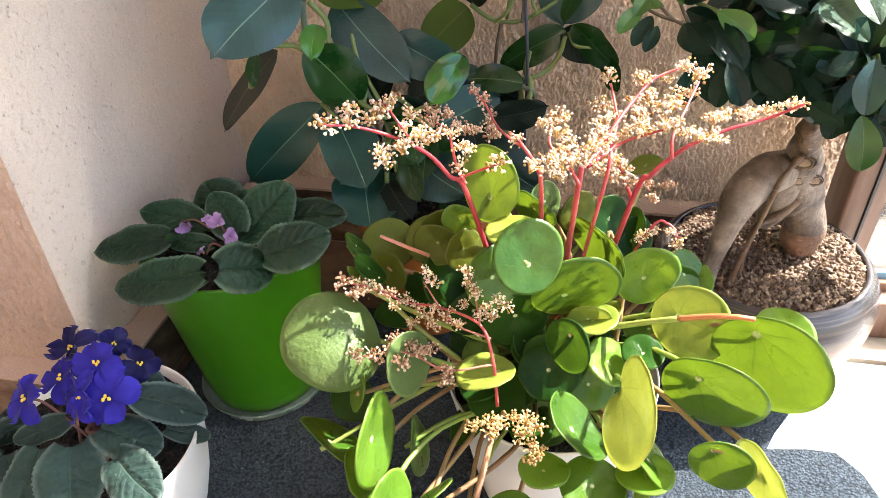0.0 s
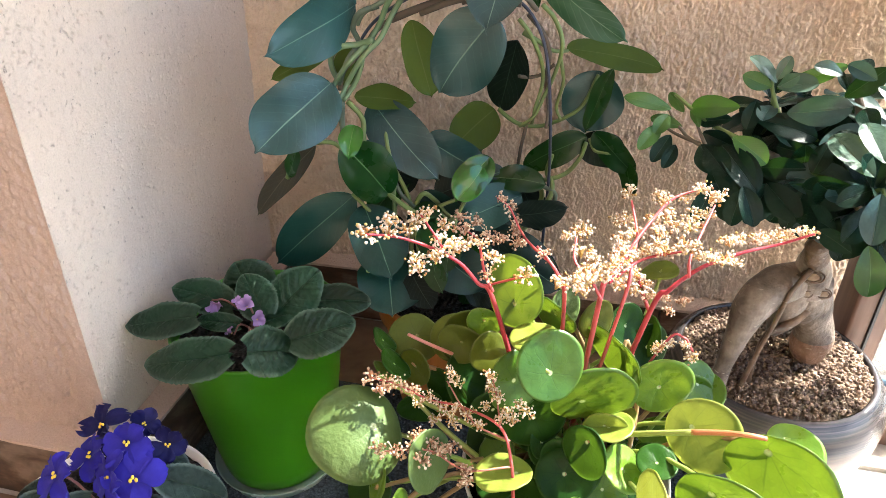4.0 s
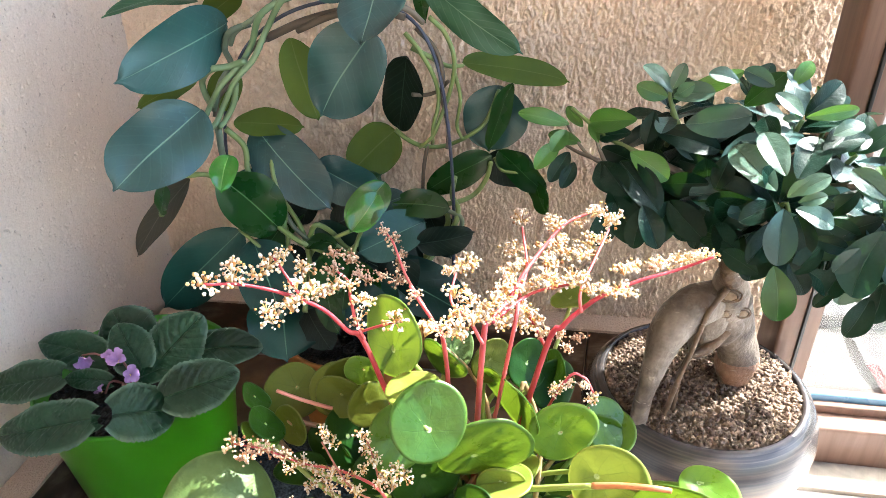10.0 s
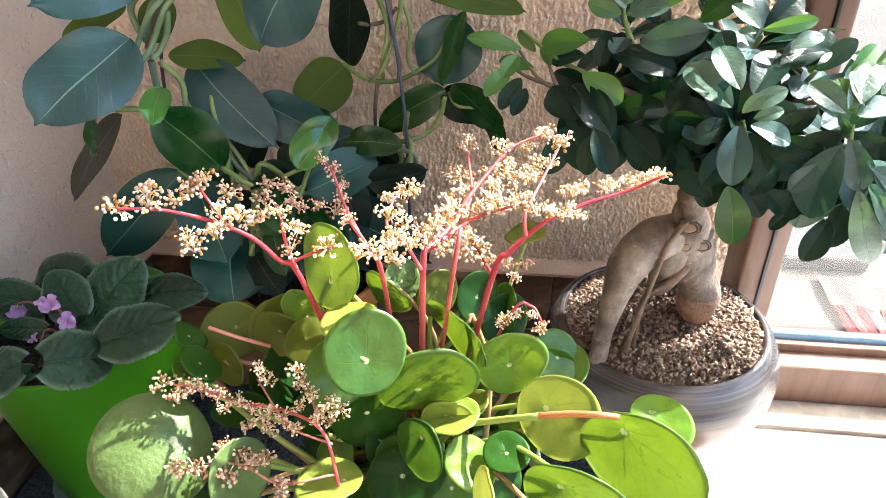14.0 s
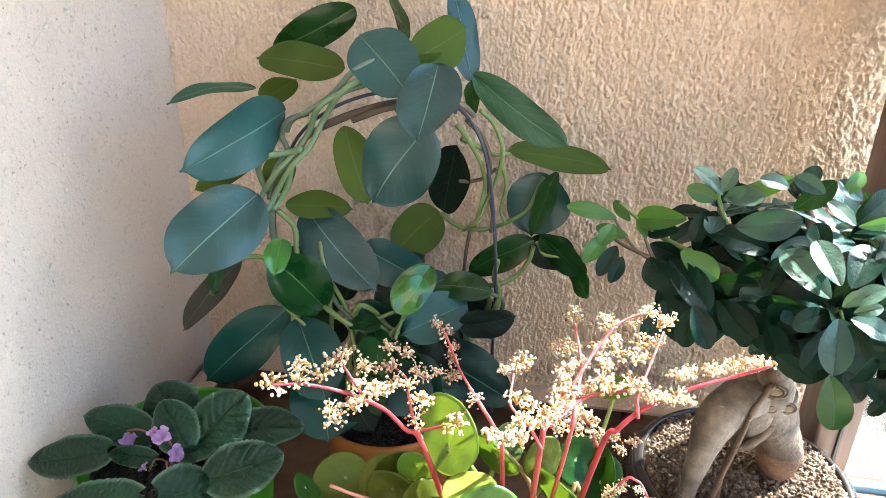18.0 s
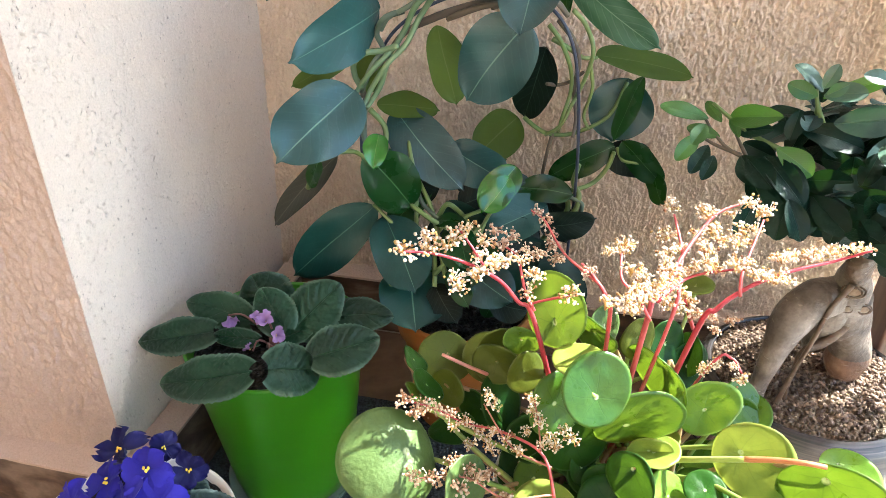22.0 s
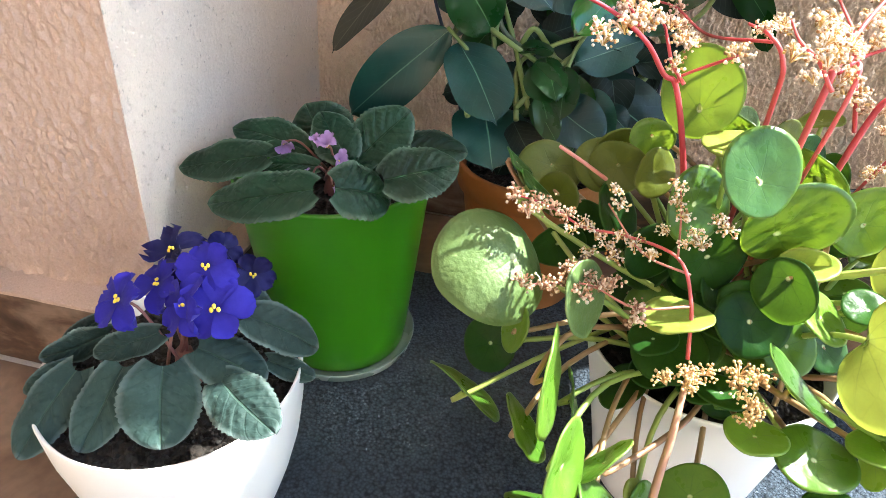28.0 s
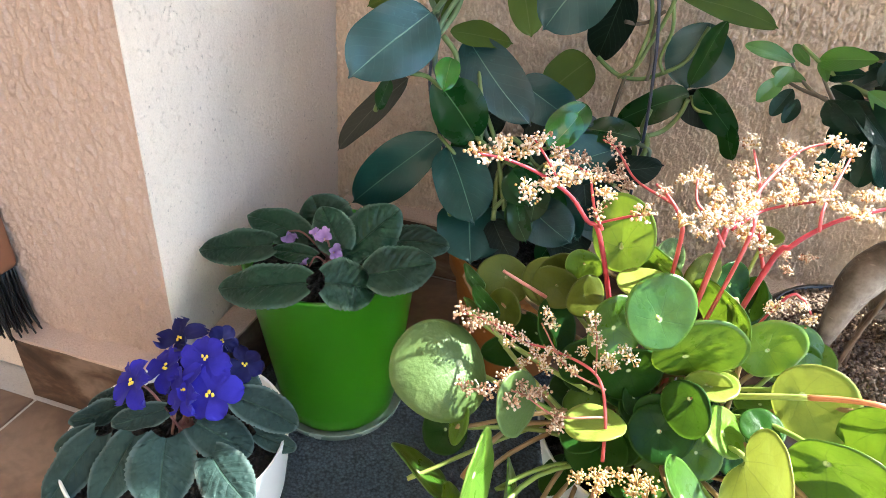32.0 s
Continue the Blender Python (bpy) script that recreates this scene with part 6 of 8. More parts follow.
blossom(pilea, (0.1, 0.468, 0.398), 0.0106, 'cream')
blossom(pilea, (0.093, 0.464, 0.398), 0.0106, 'cream')
blossom(pilea, (0.12, 0.482, 0.394), 0.0106, 'cream')
blossom(pilea, (0.116, 0.478, 0.394), 0.0106, 'cream')
blossom(pilea, (0.132, 0.489, 0.392), 0.0106, 'cream')
blossom(pilea, (0.14, 0.495, 0.392), 0.0106, 'cream')
blossom(pilea, (0.146, 0.488, 0.399), 0.0106, 'cream')
blossom(pilea, (0.149, 0.479, 0.404), 0.0106, 'cream')
blossom(pilea, (0.053, 0.451, 0.349), 0.009, 'cream_brown')
blossom(pilea, (0.044, 0.453, 0.349), 0.009, 'cream_brown')
blossom(pilea, (0.067, 0.445, 0.352), 0.009, 'cream_brown')
blossom(pilea, (0.06, 0.456, 0.334), 0.009, 'cream_brown')
blossom(pilea, (0.052, 0.434, 0.311), 0.0085, 'cream')
blossom(pilea, (0.057, 0.436, 0.314), 0.0085, 'cream')
blossom(pilea, (0.063, 0.439, 0.317), 0.0085, 'cream')
blossom(pilea, (0.073, 0.435, 0.319), 0.0085, 'cream')
blossom(pilea, (0.079, 0.428, 0.313), 0.0085, 'cream')
blossom(pilea, (-0.161, 0.368, 0.296), 0.0118, 'cream_brown')
blossom(pilea, (-0.149, 0.37, 0.293), 0.0118, 'cream_brown')
blossom(pilea, (-0.14, 0.371, 0.29), 0.0118, 'cream_brown')
blossom(pilea, (-0.128, 0.373, 0.285), 0.0118, 'cream_brown')
blossom(pilea, (-0.152, 0.364, 0.289), 0.0118, 'cream_brown')
blossom(pilea, (-0.101, 0.381, 0.303), 0.0085, 'cream')
blossom(pilea, (-0.097, 0.381, 0.293), 0.0085, 'cream')
blossom(pilea, (-0.123, 0.369, 0.278), 0.0085, 'cream')
blossom(pilea, (-0.116, 0.374, 0.28), 0.0085, 'cream')
blossom(pilea, (-0.107, 0.373, 0.274), 0.0085, 'cream')
blossom(pilea, (-0.1, 0.371, 0.268), 0.0085, 'cream')
blossom(pilea, (-0.094, 0.372, 0.276), 0.0085, 'cream')
blossom(pilea, (-0.084, 0.368, 0.275), 0.0085, 'cream')
blossom(pilea, (-0.111, 0.369, 0.262), 0.0085, 'cream')
blossom(pilea, (-0.095, 0.366, 0.264), 0.0085, 'cream')
blossom(pilea, (-0.07, 0.364, 0.289), 0.0085, 'cream')
blossom(pilea, (-0.066, 0.363, 0.311), 0.0085, 'cream')
blossom(pilea, (-0.068, 0.365, 0.32), 0.0085, 'cream')
blossom(pilea, (-0.06, 0.362, 0.302), 0.0085, 'cream')
blossom(pilea, (-0.048, 0.355, 0.289), 0.0085, 'cream')
blossom(pilea, (-0.038, 0.35, 0.305), 0.0085, 'cream')
blossom(pilea, (-0.044, 0.351, 0.309), 0.0085, 'cream')
blossom(pilea, (-0.057, 0.356, 0.287), 0.0085, 'cream')
blossom(pilea, (-0.074, 0.359, 0.274), 0.0085, 'cream')
blossom(pilea, (-0.053, 0.357, 0.294), 0.0085, 'cream')
blossom(pilea, (-0.147, 0.335, 0.255), 0.0118, 'cream_brown')
blossom(pilea, (-0.134, 0.336, 0.255), 0.0118, 'cream_brown')
blossom(pilea, (-0.12, 0.351, 0.26), 0.0118, 'cream_brown')
blossom(pilea, (-0.111, 0.349, 0.257), 0.0118, 'cream_brown')
blossom(pilea, (-0.101, 0.343, 0.256), 0.0118, 'cream_brown')
blossom(pilea, (-0.112, 0.333, 0.255), 0.0118, 'cream_brown')
blossom(pilea, (-0.094, 0.347, 0.256), 0.0118, 'cream_brown')
blossom(pilea, (-0.078, 0.334, 0.252), 0.0118, 'cream_brown')
blossom(pilea, (-0.076, 0.33, 0.247), 0.0118, 'cream_brown')
blossom(pilea, (-0.122, 0.339, 0.257), 0.0118, 'cream_brown')
blossom(pilea, (-0.055, 0.313, 0.219), 0.0106, 'straw')
blossom(pilea, (-0.044, 0.314, 0.226), 0.0106, 'straw')
blossom(pilea, (-0.037, 0.319, 0.218), 0.0106, 'straw')
blossom(pilea, (-0.03, 0.325, 0.219), 0.0106, 'straw')
blossom(pilea, (-0.018, 0.31, 0.236), 0.0106, 'straw')
blossom(pilea, (-0.01, 0.3, 0.244), 0.0106, 'straw')
blossom(pilea, (-0.02, 0.295, 0.239), 0.0106, 'straw')
blossom(pilea, (-0.012, 0.293, 0.231), 0.0106, 'straw')
blossom(pilea, (-0.01, 0.29, 0.221), 0.0106, 'straw')
blossom(pilea, (-0.042, 0.308, 0.221), 0.0106, 'straw')
blossom(pilea, (-0.007, 0.294, 0.226), 0.0106, 'straw')

# ---- ficus bonsai ----
FX, FY = 0.211, 0.653
ficus = plant("bonsai_tree", (FX, FY, 0), "ginseng ficus bonsai with swollen roots in a banded stoneware bowl")
rounded_pot("pot", FX, FY, [(0, 0), (0.070, 0), (0.074, 0.004), (0.078, 0.016), (0.098, 0.042), (0.113, 0.070), (0.1205, 0.098), (0.1215, 0.116), (0.1185, 0.134), (0.1125, 0.147), (0.106, 0.1545), (0.102, 0.1565), (0.0995, 0.155), (0.0985, 0.15), (0.0985, 0.12), (0, 0.12)], M["stoneware"], "glazed stoneware bowl with brown and grey bands", ficus)
soil_disc(FX, FY, 0.150, 0.099, ficus, 0.006, 0.011, 90, 9.9, 3400, 1.05, "dry_soil")


def limb(bm, rows, seg=26, steps=10, rough=0.07):
    """A swollen root or trunk: rows of point and radius."""
    c = spline([p for p, _ in rows], steps)
    rr = spline([(r, 0, 0) for _, r in rows], steps)
    side = Vector((0.2, -0.9, 0.3))
    rings = []
    for i, q in enumerate(c):
        d = (c[min(i + 1, len(c) - 1)] - c[max(i - 1, 0)]).normalized()
        side = (side - d * side.dot(d)).normalized()
        other = d.cross(side)
        ring = []
        for k in range(seg):
            g = 6.2832 * k / seg
            w = side * math.cos(g) + other * math.sin(g)
            r = rr[i].x * (1 + rough * 2 * noise.noise((q + w * rr[i].x) * 38) + 0.4 * rough * noise.noise((q + w * rr[i].x) * 120))
            ring.append(bm.verts.new(q + w * r))
        rings.append(ring)
    for a, b in zip(rings, rings[1:]):
        for k in range(seg):
            bm.faces.new((a[k], a[(k + 1) % seg], b[(k + 1) % seg], b[k]))
    bm.faces.new(rings[0][::-1])
    bm.faces.new(rings[-1])


bm = bmesh.new()
limb(bm, [((0.217, 0.637, 0.276), 0.0165), ((0.198, 0.632, 0.271), 0.019), ((0.177, 0.618, 0.266), 0.0205), ((0.160, 0.603, 0.251), 0.0187), ((0.153, 0.594, 0.229), 0.0138), ((0.147, 0.588, 0.202), 0.0098), ((0.143, 0.585, 0.178), 0.0084), ((0.141, 0.584, 0.150), 0.009)])
limb(bm, [((0.220, 0.640, 0.268), 0.019), ((0.228, 0.645, 0.234), 0.020), ((0.238, 0.650, 0.207), 0.0192), ((0.242, 0.652, 0.190), 0.0196), ((0.244, 0.653, 0.174), 0.0190), ((0.245, 0.654, 0.163), 0.0150), ((0.246, 0.655, 0.155), 0.008)])
limb(bm, [((0.204, 0.634, 0.268), 0.018), ((0.201, 0.634, 0.239), 0.0185), ((0.200, 0.636, 0.217), 0.0135), ((0.197, 0.640, 0.199), 0.007)])
limb(bm, [((0.214, 0.636, 0.258), 0.0185), ((0.214, 0.634, 0.282), 0.0185), ((0.209, 0.626, 0.304), 0.0125), ((0.210, 0.612, 0.336), 0.0068), ((0.222, 0.598, 0.385), 0.006)])
limb(bm, [((0.216, 0.640, 0.262), 0.020), ((0.220, 0.642, 0.240), 0.021), ((0.226, 0.648, 0.216), 0.014)])
part("trunk", bm, M["bark"], ficus, "swollen pale grey-brown trunk and roots")
bm = bmesh.new()
limb(bm, [((0.2095, 0.627, 0.302), 0.0122), ((0.2095, 0.620, 0.316), 0.0112), ((0.210, 0.611, 0.338), 0.0078), ((0.216, 0.603, 0.362), 0.0068)], 22, 9, 0.34)
part("neck", bm, M["root_bark"], ficus, "ragged brown neck of the trunk")
bm = bmesh.new()
limb(bm, [((0.2405, 0.650, 0.200), 0.0150), ((0.2415, 0.651, 0.190), 0.0199), ((0.2440, 0.653, 0.173), 0.0194), ((0.2450, 0.654, 0.162), 0.0154), ((0.246, 0.655, 0.153), 0.008)], 26, 8, 0.09)
part("root_foot", bm, M["foot_bark"], ficus, "reddish-brown peeling foot of a root")
for rows in ([((0.206, 0.613, 0.296), 0.0030), ((0.190, 0.601, 0.272), 0.0026), ((0.182, 0.594, 0.240), 0.0026), ((0.174, 0.591, 0.205), 0.0025), ((0.166, 0.592, 0.150), 0.0028)],
             [((0.222, 0.626, 0.246), 0.0050), ((0.200, 0.616, 0.224), 0.0050), ((0.183, 0.609, 0.216), 0.0034), ((0.177, 0.603, 0.190), 0.0024), ((0.176, 0.600, 0.150), 0.0026)]):
    bm = bmesh.new()
    limb(bm, rows, 10, 10, 0.14)
    part("aerial_root", bm, M["root_bark"], ficus, "thin brown aerial root")
for sc, at_point in ((0.80, (0.2097, 0.6150, 0.2869)), (0.55, (0.2107, 0.6170, 0.2655)), (0.60, (0.2264, 0.6200, 0.2653))):
    m = Matrix.Translation(at_point) @ Euler((radians(82), 0, radians(-6 if sc > 0.7 else 6))).to_matrix().to_4x4()
    bm = lathe([(0, 0.0022), (0.003, 0.0026), (0.0058, 0.0020), (0.0066, 0.0010), (0.0066, -0.008), (0, -0.008)], 22)
    for w in bm.verts:
        w.co = Vector((w.co.x * 1.2, w.co.y * 0.85, w.co.z)) * (sc * (1 + 0.12 * noise.noise(w.co * 260 + Vector((sc * 9, 0, 0)))))
    scar = part("pruning_scar", bm, M["bark_scar"], ficus, "pale pruning scar on the trunk", m=m)
    for r in (0.0076, 0.0108):
        bm = bmesh.new()
        ring = [Vector((r * 1.2 * math.cos(g * 0.3142), r * 0.85 * math.sin(g * 0.3142), 0.0022 - (r - 0.007) * 0.8)) * (sc * (1 + 0.14 * noise.noise((r * 900, g * 0.5, sc * 5)))) for g in range(20)]
        tube(bm, ring + ring[:1], 0.0013 * sc, 0.0013 * sc, 6, 2)
        part("scar_ring", bm, M["root_bark"], scar, "brown raised ring of bark", m=m)
for p, q, r in (((0.209, 0.609, 0.342), (0.13, 0.60, 0.42), 0.008), ((0.212, 0.606, 0.352), (0.26, 0.55, 0.43), 0.008), ((0.216, 0.602, 0.365), (0.30, 0.53, 0.38), 0.007), ((0.208, 0.610, 0.340), (0.20, 0.54, 0.40), 0.007), ((0.218, 0.600, 0.375), (0.20, 0.62, 0.47), 0.006)):
    a, b = Vector(p), Vector(q)
    stem("branch", [a, a.lerp(b, 0.5) + Vector((0, 0, 0.015)), b], r, 0.003, M["bark"], ficus, bumps=0.2)
# unseen leaves added at the back of the crown, toward the door, to shade the soil
rnd = random.Random(41)
stem("branch", [(0.216, 0.602, 0.365), (0.270, 0.650, 0.352), (0.345, 0.690, 0.345)], 0.005, 0.002, M["bark"], ficus, bumps=0.2)
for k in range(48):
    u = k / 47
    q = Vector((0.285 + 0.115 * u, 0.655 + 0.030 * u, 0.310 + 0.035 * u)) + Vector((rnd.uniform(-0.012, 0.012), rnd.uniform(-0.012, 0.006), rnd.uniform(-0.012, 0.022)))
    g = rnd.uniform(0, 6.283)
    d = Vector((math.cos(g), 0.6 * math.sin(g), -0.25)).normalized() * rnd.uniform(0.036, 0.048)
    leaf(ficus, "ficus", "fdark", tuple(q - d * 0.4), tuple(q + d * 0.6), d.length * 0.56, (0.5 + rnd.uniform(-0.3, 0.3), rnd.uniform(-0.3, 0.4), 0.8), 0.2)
stem("twig", [(0.13, 0.60, 0.42), (0.09, 0.625, 0.43), (0.055, 0.645, 0.45)], 0.003, 0.0016, L["stem_green"], ficus)
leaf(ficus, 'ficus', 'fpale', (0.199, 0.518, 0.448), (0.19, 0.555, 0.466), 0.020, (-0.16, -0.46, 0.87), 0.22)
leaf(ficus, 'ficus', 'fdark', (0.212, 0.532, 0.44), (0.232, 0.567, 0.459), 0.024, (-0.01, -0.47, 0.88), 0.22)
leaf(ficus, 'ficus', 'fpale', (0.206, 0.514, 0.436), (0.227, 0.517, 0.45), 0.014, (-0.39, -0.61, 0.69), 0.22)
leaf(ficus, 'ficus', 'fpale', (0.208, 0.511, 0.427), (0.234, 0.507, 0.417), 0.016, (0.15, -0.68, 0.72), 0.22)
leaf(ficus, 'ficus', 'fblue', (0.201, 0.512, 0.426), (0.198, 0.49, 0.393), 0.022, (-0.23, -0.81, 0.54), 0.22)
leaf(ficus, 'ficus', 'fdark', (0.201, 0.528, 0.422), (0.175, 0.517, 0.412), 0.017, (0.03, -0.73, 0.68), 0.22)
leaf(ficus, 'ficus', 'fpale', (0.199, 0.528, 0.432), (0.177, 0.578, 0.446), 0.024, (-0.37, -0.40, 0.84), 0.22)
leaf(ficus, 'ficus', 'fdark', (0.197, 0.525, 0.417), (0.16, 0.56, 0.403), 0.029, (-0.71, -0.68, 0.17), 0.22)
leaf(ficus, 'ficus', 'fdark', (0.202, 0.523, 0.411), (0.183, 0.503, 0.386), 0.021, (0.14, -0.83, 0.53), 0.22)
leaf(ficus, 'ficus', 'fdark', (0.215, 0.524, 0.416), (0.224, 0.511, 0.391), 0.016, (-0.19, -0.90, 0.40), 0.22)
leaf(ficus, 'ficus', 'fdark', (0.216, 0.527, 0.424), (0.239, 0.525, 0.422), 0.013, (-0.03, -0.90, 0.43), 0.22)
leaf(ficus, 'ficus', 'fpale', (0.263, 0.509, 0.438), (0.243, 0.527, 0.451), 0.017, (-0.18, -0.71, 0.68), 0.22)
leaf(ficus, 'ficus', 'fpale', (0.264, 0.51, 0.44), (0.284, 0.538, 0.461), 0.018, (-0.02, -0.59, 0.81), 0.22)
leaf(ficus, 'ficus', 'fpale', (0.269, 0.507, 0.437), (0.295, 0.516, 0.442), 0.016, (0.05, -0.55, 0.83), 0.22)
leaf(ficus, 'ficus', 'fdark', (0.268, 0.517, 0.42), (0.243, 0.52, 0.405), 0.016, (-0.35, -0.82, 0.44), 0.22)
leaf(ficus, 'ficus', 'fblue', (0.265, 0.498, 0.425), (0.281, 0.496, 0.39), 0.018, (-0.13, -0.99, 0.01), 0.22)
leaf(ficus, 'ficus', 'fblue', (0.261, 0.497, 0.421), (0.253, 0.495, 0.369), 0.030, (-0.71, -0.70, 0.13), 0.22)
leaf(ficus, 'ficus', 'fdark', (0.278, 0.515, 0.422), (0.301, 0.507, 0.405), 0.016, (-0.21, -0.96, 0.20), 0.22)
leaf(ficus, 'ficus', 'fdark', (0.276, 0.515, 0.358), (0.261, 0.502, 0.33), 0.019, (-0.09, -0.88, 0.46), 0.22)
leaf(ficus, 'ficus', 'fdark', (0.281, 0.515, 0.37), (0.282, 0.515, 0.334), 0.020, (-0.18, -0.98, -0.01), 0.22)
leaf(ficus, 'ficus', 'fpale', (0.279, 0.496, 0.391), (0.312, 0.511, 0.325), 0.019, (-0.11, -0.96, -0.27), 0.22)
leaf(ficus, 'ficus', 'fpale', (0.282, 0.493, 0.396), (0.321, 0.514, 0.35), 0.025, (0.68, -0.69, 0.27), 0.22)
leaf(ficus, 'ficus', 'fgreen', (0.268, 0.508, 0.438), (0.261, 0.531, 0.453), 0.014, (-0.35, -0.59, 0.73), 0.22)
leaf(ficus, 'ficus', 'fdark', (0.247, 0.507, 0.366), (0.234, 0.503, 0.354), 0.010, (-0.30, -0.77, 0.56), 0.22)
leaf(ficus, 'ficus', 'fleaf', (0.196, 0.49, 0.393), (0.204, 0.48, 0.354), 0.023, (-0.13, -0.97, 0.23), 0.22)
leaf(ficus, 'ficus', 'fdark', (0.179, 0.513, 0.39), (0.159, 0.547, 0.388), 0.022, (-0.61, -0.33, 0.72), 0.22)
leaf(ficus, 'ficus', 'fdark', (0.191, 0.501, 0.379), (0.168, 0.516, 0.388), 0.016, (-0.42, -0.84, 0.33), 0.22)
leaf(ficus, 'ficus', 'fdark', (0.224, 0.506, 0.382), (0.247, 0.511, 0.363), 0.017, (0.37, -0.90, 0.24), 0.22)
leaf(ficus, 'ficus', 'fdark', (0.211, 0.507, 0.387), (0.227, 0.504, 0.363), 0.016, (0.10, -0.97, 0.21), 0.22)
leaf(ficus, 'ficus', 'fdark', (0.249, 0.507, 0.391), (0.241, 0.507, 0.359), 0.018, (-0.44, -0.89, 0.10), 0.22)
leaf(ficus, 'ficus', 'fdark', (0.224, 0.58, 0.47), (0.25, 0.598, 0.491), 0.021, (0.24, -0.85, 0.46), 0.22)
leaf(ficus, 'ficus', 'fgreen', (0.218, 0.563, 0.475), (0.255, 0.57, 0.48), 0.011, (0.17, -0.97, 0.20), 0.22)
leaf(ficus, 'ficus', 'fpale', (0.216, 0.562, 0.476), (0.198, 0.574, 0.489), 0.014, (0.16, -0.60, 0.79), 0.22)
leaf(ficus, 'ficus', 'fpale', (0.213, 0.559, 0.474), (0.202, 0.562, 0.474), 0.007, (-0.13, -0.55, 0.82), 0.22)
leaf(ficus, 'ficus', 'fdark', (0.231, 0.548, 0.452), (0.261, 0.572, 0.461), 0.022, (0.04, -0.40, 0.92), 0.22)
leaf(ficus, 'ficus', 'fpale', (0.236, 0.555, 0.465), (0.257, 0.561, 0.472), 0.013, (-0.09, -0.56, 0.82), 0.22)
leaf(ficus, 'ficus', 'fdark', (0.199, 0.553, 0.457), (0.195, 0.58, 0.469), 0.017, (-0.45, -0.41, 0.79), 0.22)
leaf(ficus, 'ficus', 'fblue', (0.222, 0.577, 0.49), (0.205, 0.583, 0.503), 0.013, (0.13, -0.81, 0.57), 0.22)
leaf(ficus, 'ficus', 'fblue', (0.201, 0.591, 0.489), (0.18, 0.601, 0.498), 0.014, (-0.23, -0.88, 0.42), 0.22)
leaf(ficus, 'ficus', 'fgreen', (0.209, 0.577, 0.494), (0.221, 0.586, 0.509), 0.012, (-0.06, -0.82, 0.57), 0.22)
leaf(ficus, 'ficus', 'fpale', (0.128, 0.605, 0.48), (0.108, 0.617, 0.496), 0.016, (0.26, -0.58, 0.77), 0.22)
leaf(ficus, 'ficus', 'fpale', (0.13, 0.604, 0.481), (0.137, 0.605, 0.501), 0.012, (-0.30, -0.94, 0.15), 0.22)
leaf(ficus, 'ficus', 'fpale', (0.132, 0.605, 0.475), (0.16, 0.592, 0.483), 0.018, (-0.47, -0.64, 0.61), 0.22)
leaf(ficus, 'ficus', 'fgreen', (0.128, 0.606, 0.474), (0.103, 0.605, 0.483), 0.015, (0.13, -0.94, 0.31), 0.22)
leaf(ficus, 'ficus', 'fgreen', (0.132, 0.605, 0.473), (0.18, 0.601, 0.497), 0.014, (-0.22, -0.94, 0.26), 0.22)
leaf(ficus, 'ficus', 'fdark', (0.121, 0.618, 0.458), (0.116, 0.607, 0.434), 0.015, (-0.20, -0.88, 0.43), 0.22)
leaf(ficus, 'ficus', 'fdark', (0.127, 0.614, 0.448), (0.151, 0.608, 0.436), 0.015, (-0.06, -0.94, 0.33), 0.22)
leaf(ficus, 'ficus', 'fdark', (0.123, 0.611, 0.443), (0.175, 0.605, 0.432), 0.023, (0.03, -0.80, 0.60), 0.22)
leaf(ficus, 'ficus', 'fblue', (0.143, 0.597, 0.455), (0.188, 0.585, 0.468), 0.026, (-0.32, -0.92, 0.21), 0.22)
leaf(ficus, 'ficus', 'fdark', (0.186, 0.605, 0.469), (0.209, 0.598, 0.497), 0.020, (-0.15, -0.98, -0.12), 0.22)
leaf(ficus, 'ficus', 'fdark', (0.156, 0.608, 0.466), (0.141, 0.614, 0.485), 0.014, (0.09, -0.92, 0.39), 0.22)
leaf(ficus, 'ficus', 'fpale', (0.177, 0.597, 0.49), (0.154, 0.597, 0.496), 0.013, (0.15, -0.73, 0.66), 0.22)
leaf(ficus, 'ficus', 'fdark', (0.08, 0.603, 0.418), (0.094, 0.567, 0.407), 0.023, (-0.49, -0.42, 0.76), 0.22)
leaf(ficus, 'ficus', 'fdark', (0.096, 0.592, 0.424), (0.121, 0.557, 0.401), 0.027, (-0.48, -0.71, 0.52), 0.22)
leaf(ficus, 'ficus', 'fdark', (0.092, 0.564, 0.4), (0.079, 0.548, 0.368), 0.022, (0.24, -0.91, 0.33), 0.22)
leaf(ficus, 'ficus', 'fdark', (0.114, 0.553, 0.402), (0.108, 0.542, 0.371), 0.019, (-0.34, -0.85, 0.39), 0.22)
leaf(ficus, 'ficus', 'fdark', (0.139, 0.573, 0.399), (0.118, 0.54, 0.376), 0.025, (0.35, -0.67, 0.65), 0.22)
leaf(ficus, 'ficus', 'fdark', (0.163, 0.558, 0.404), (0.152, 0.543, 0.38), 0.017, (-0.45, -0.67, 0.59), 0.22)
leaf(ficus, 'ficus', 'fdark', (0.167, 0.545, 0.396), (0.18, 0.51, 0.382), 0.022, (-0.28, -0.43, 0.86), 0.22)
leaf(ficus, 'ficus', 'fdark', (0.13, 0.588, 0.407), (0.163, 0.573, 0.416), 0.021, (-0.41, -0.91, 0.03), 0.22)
leaf(ficus, 'ficus', 'fdark', (0.169, 0.587, 0.421), (0.144, 0.604, 0.422), 0.017, (-0.54, -0.81, 0.24), 0.22)
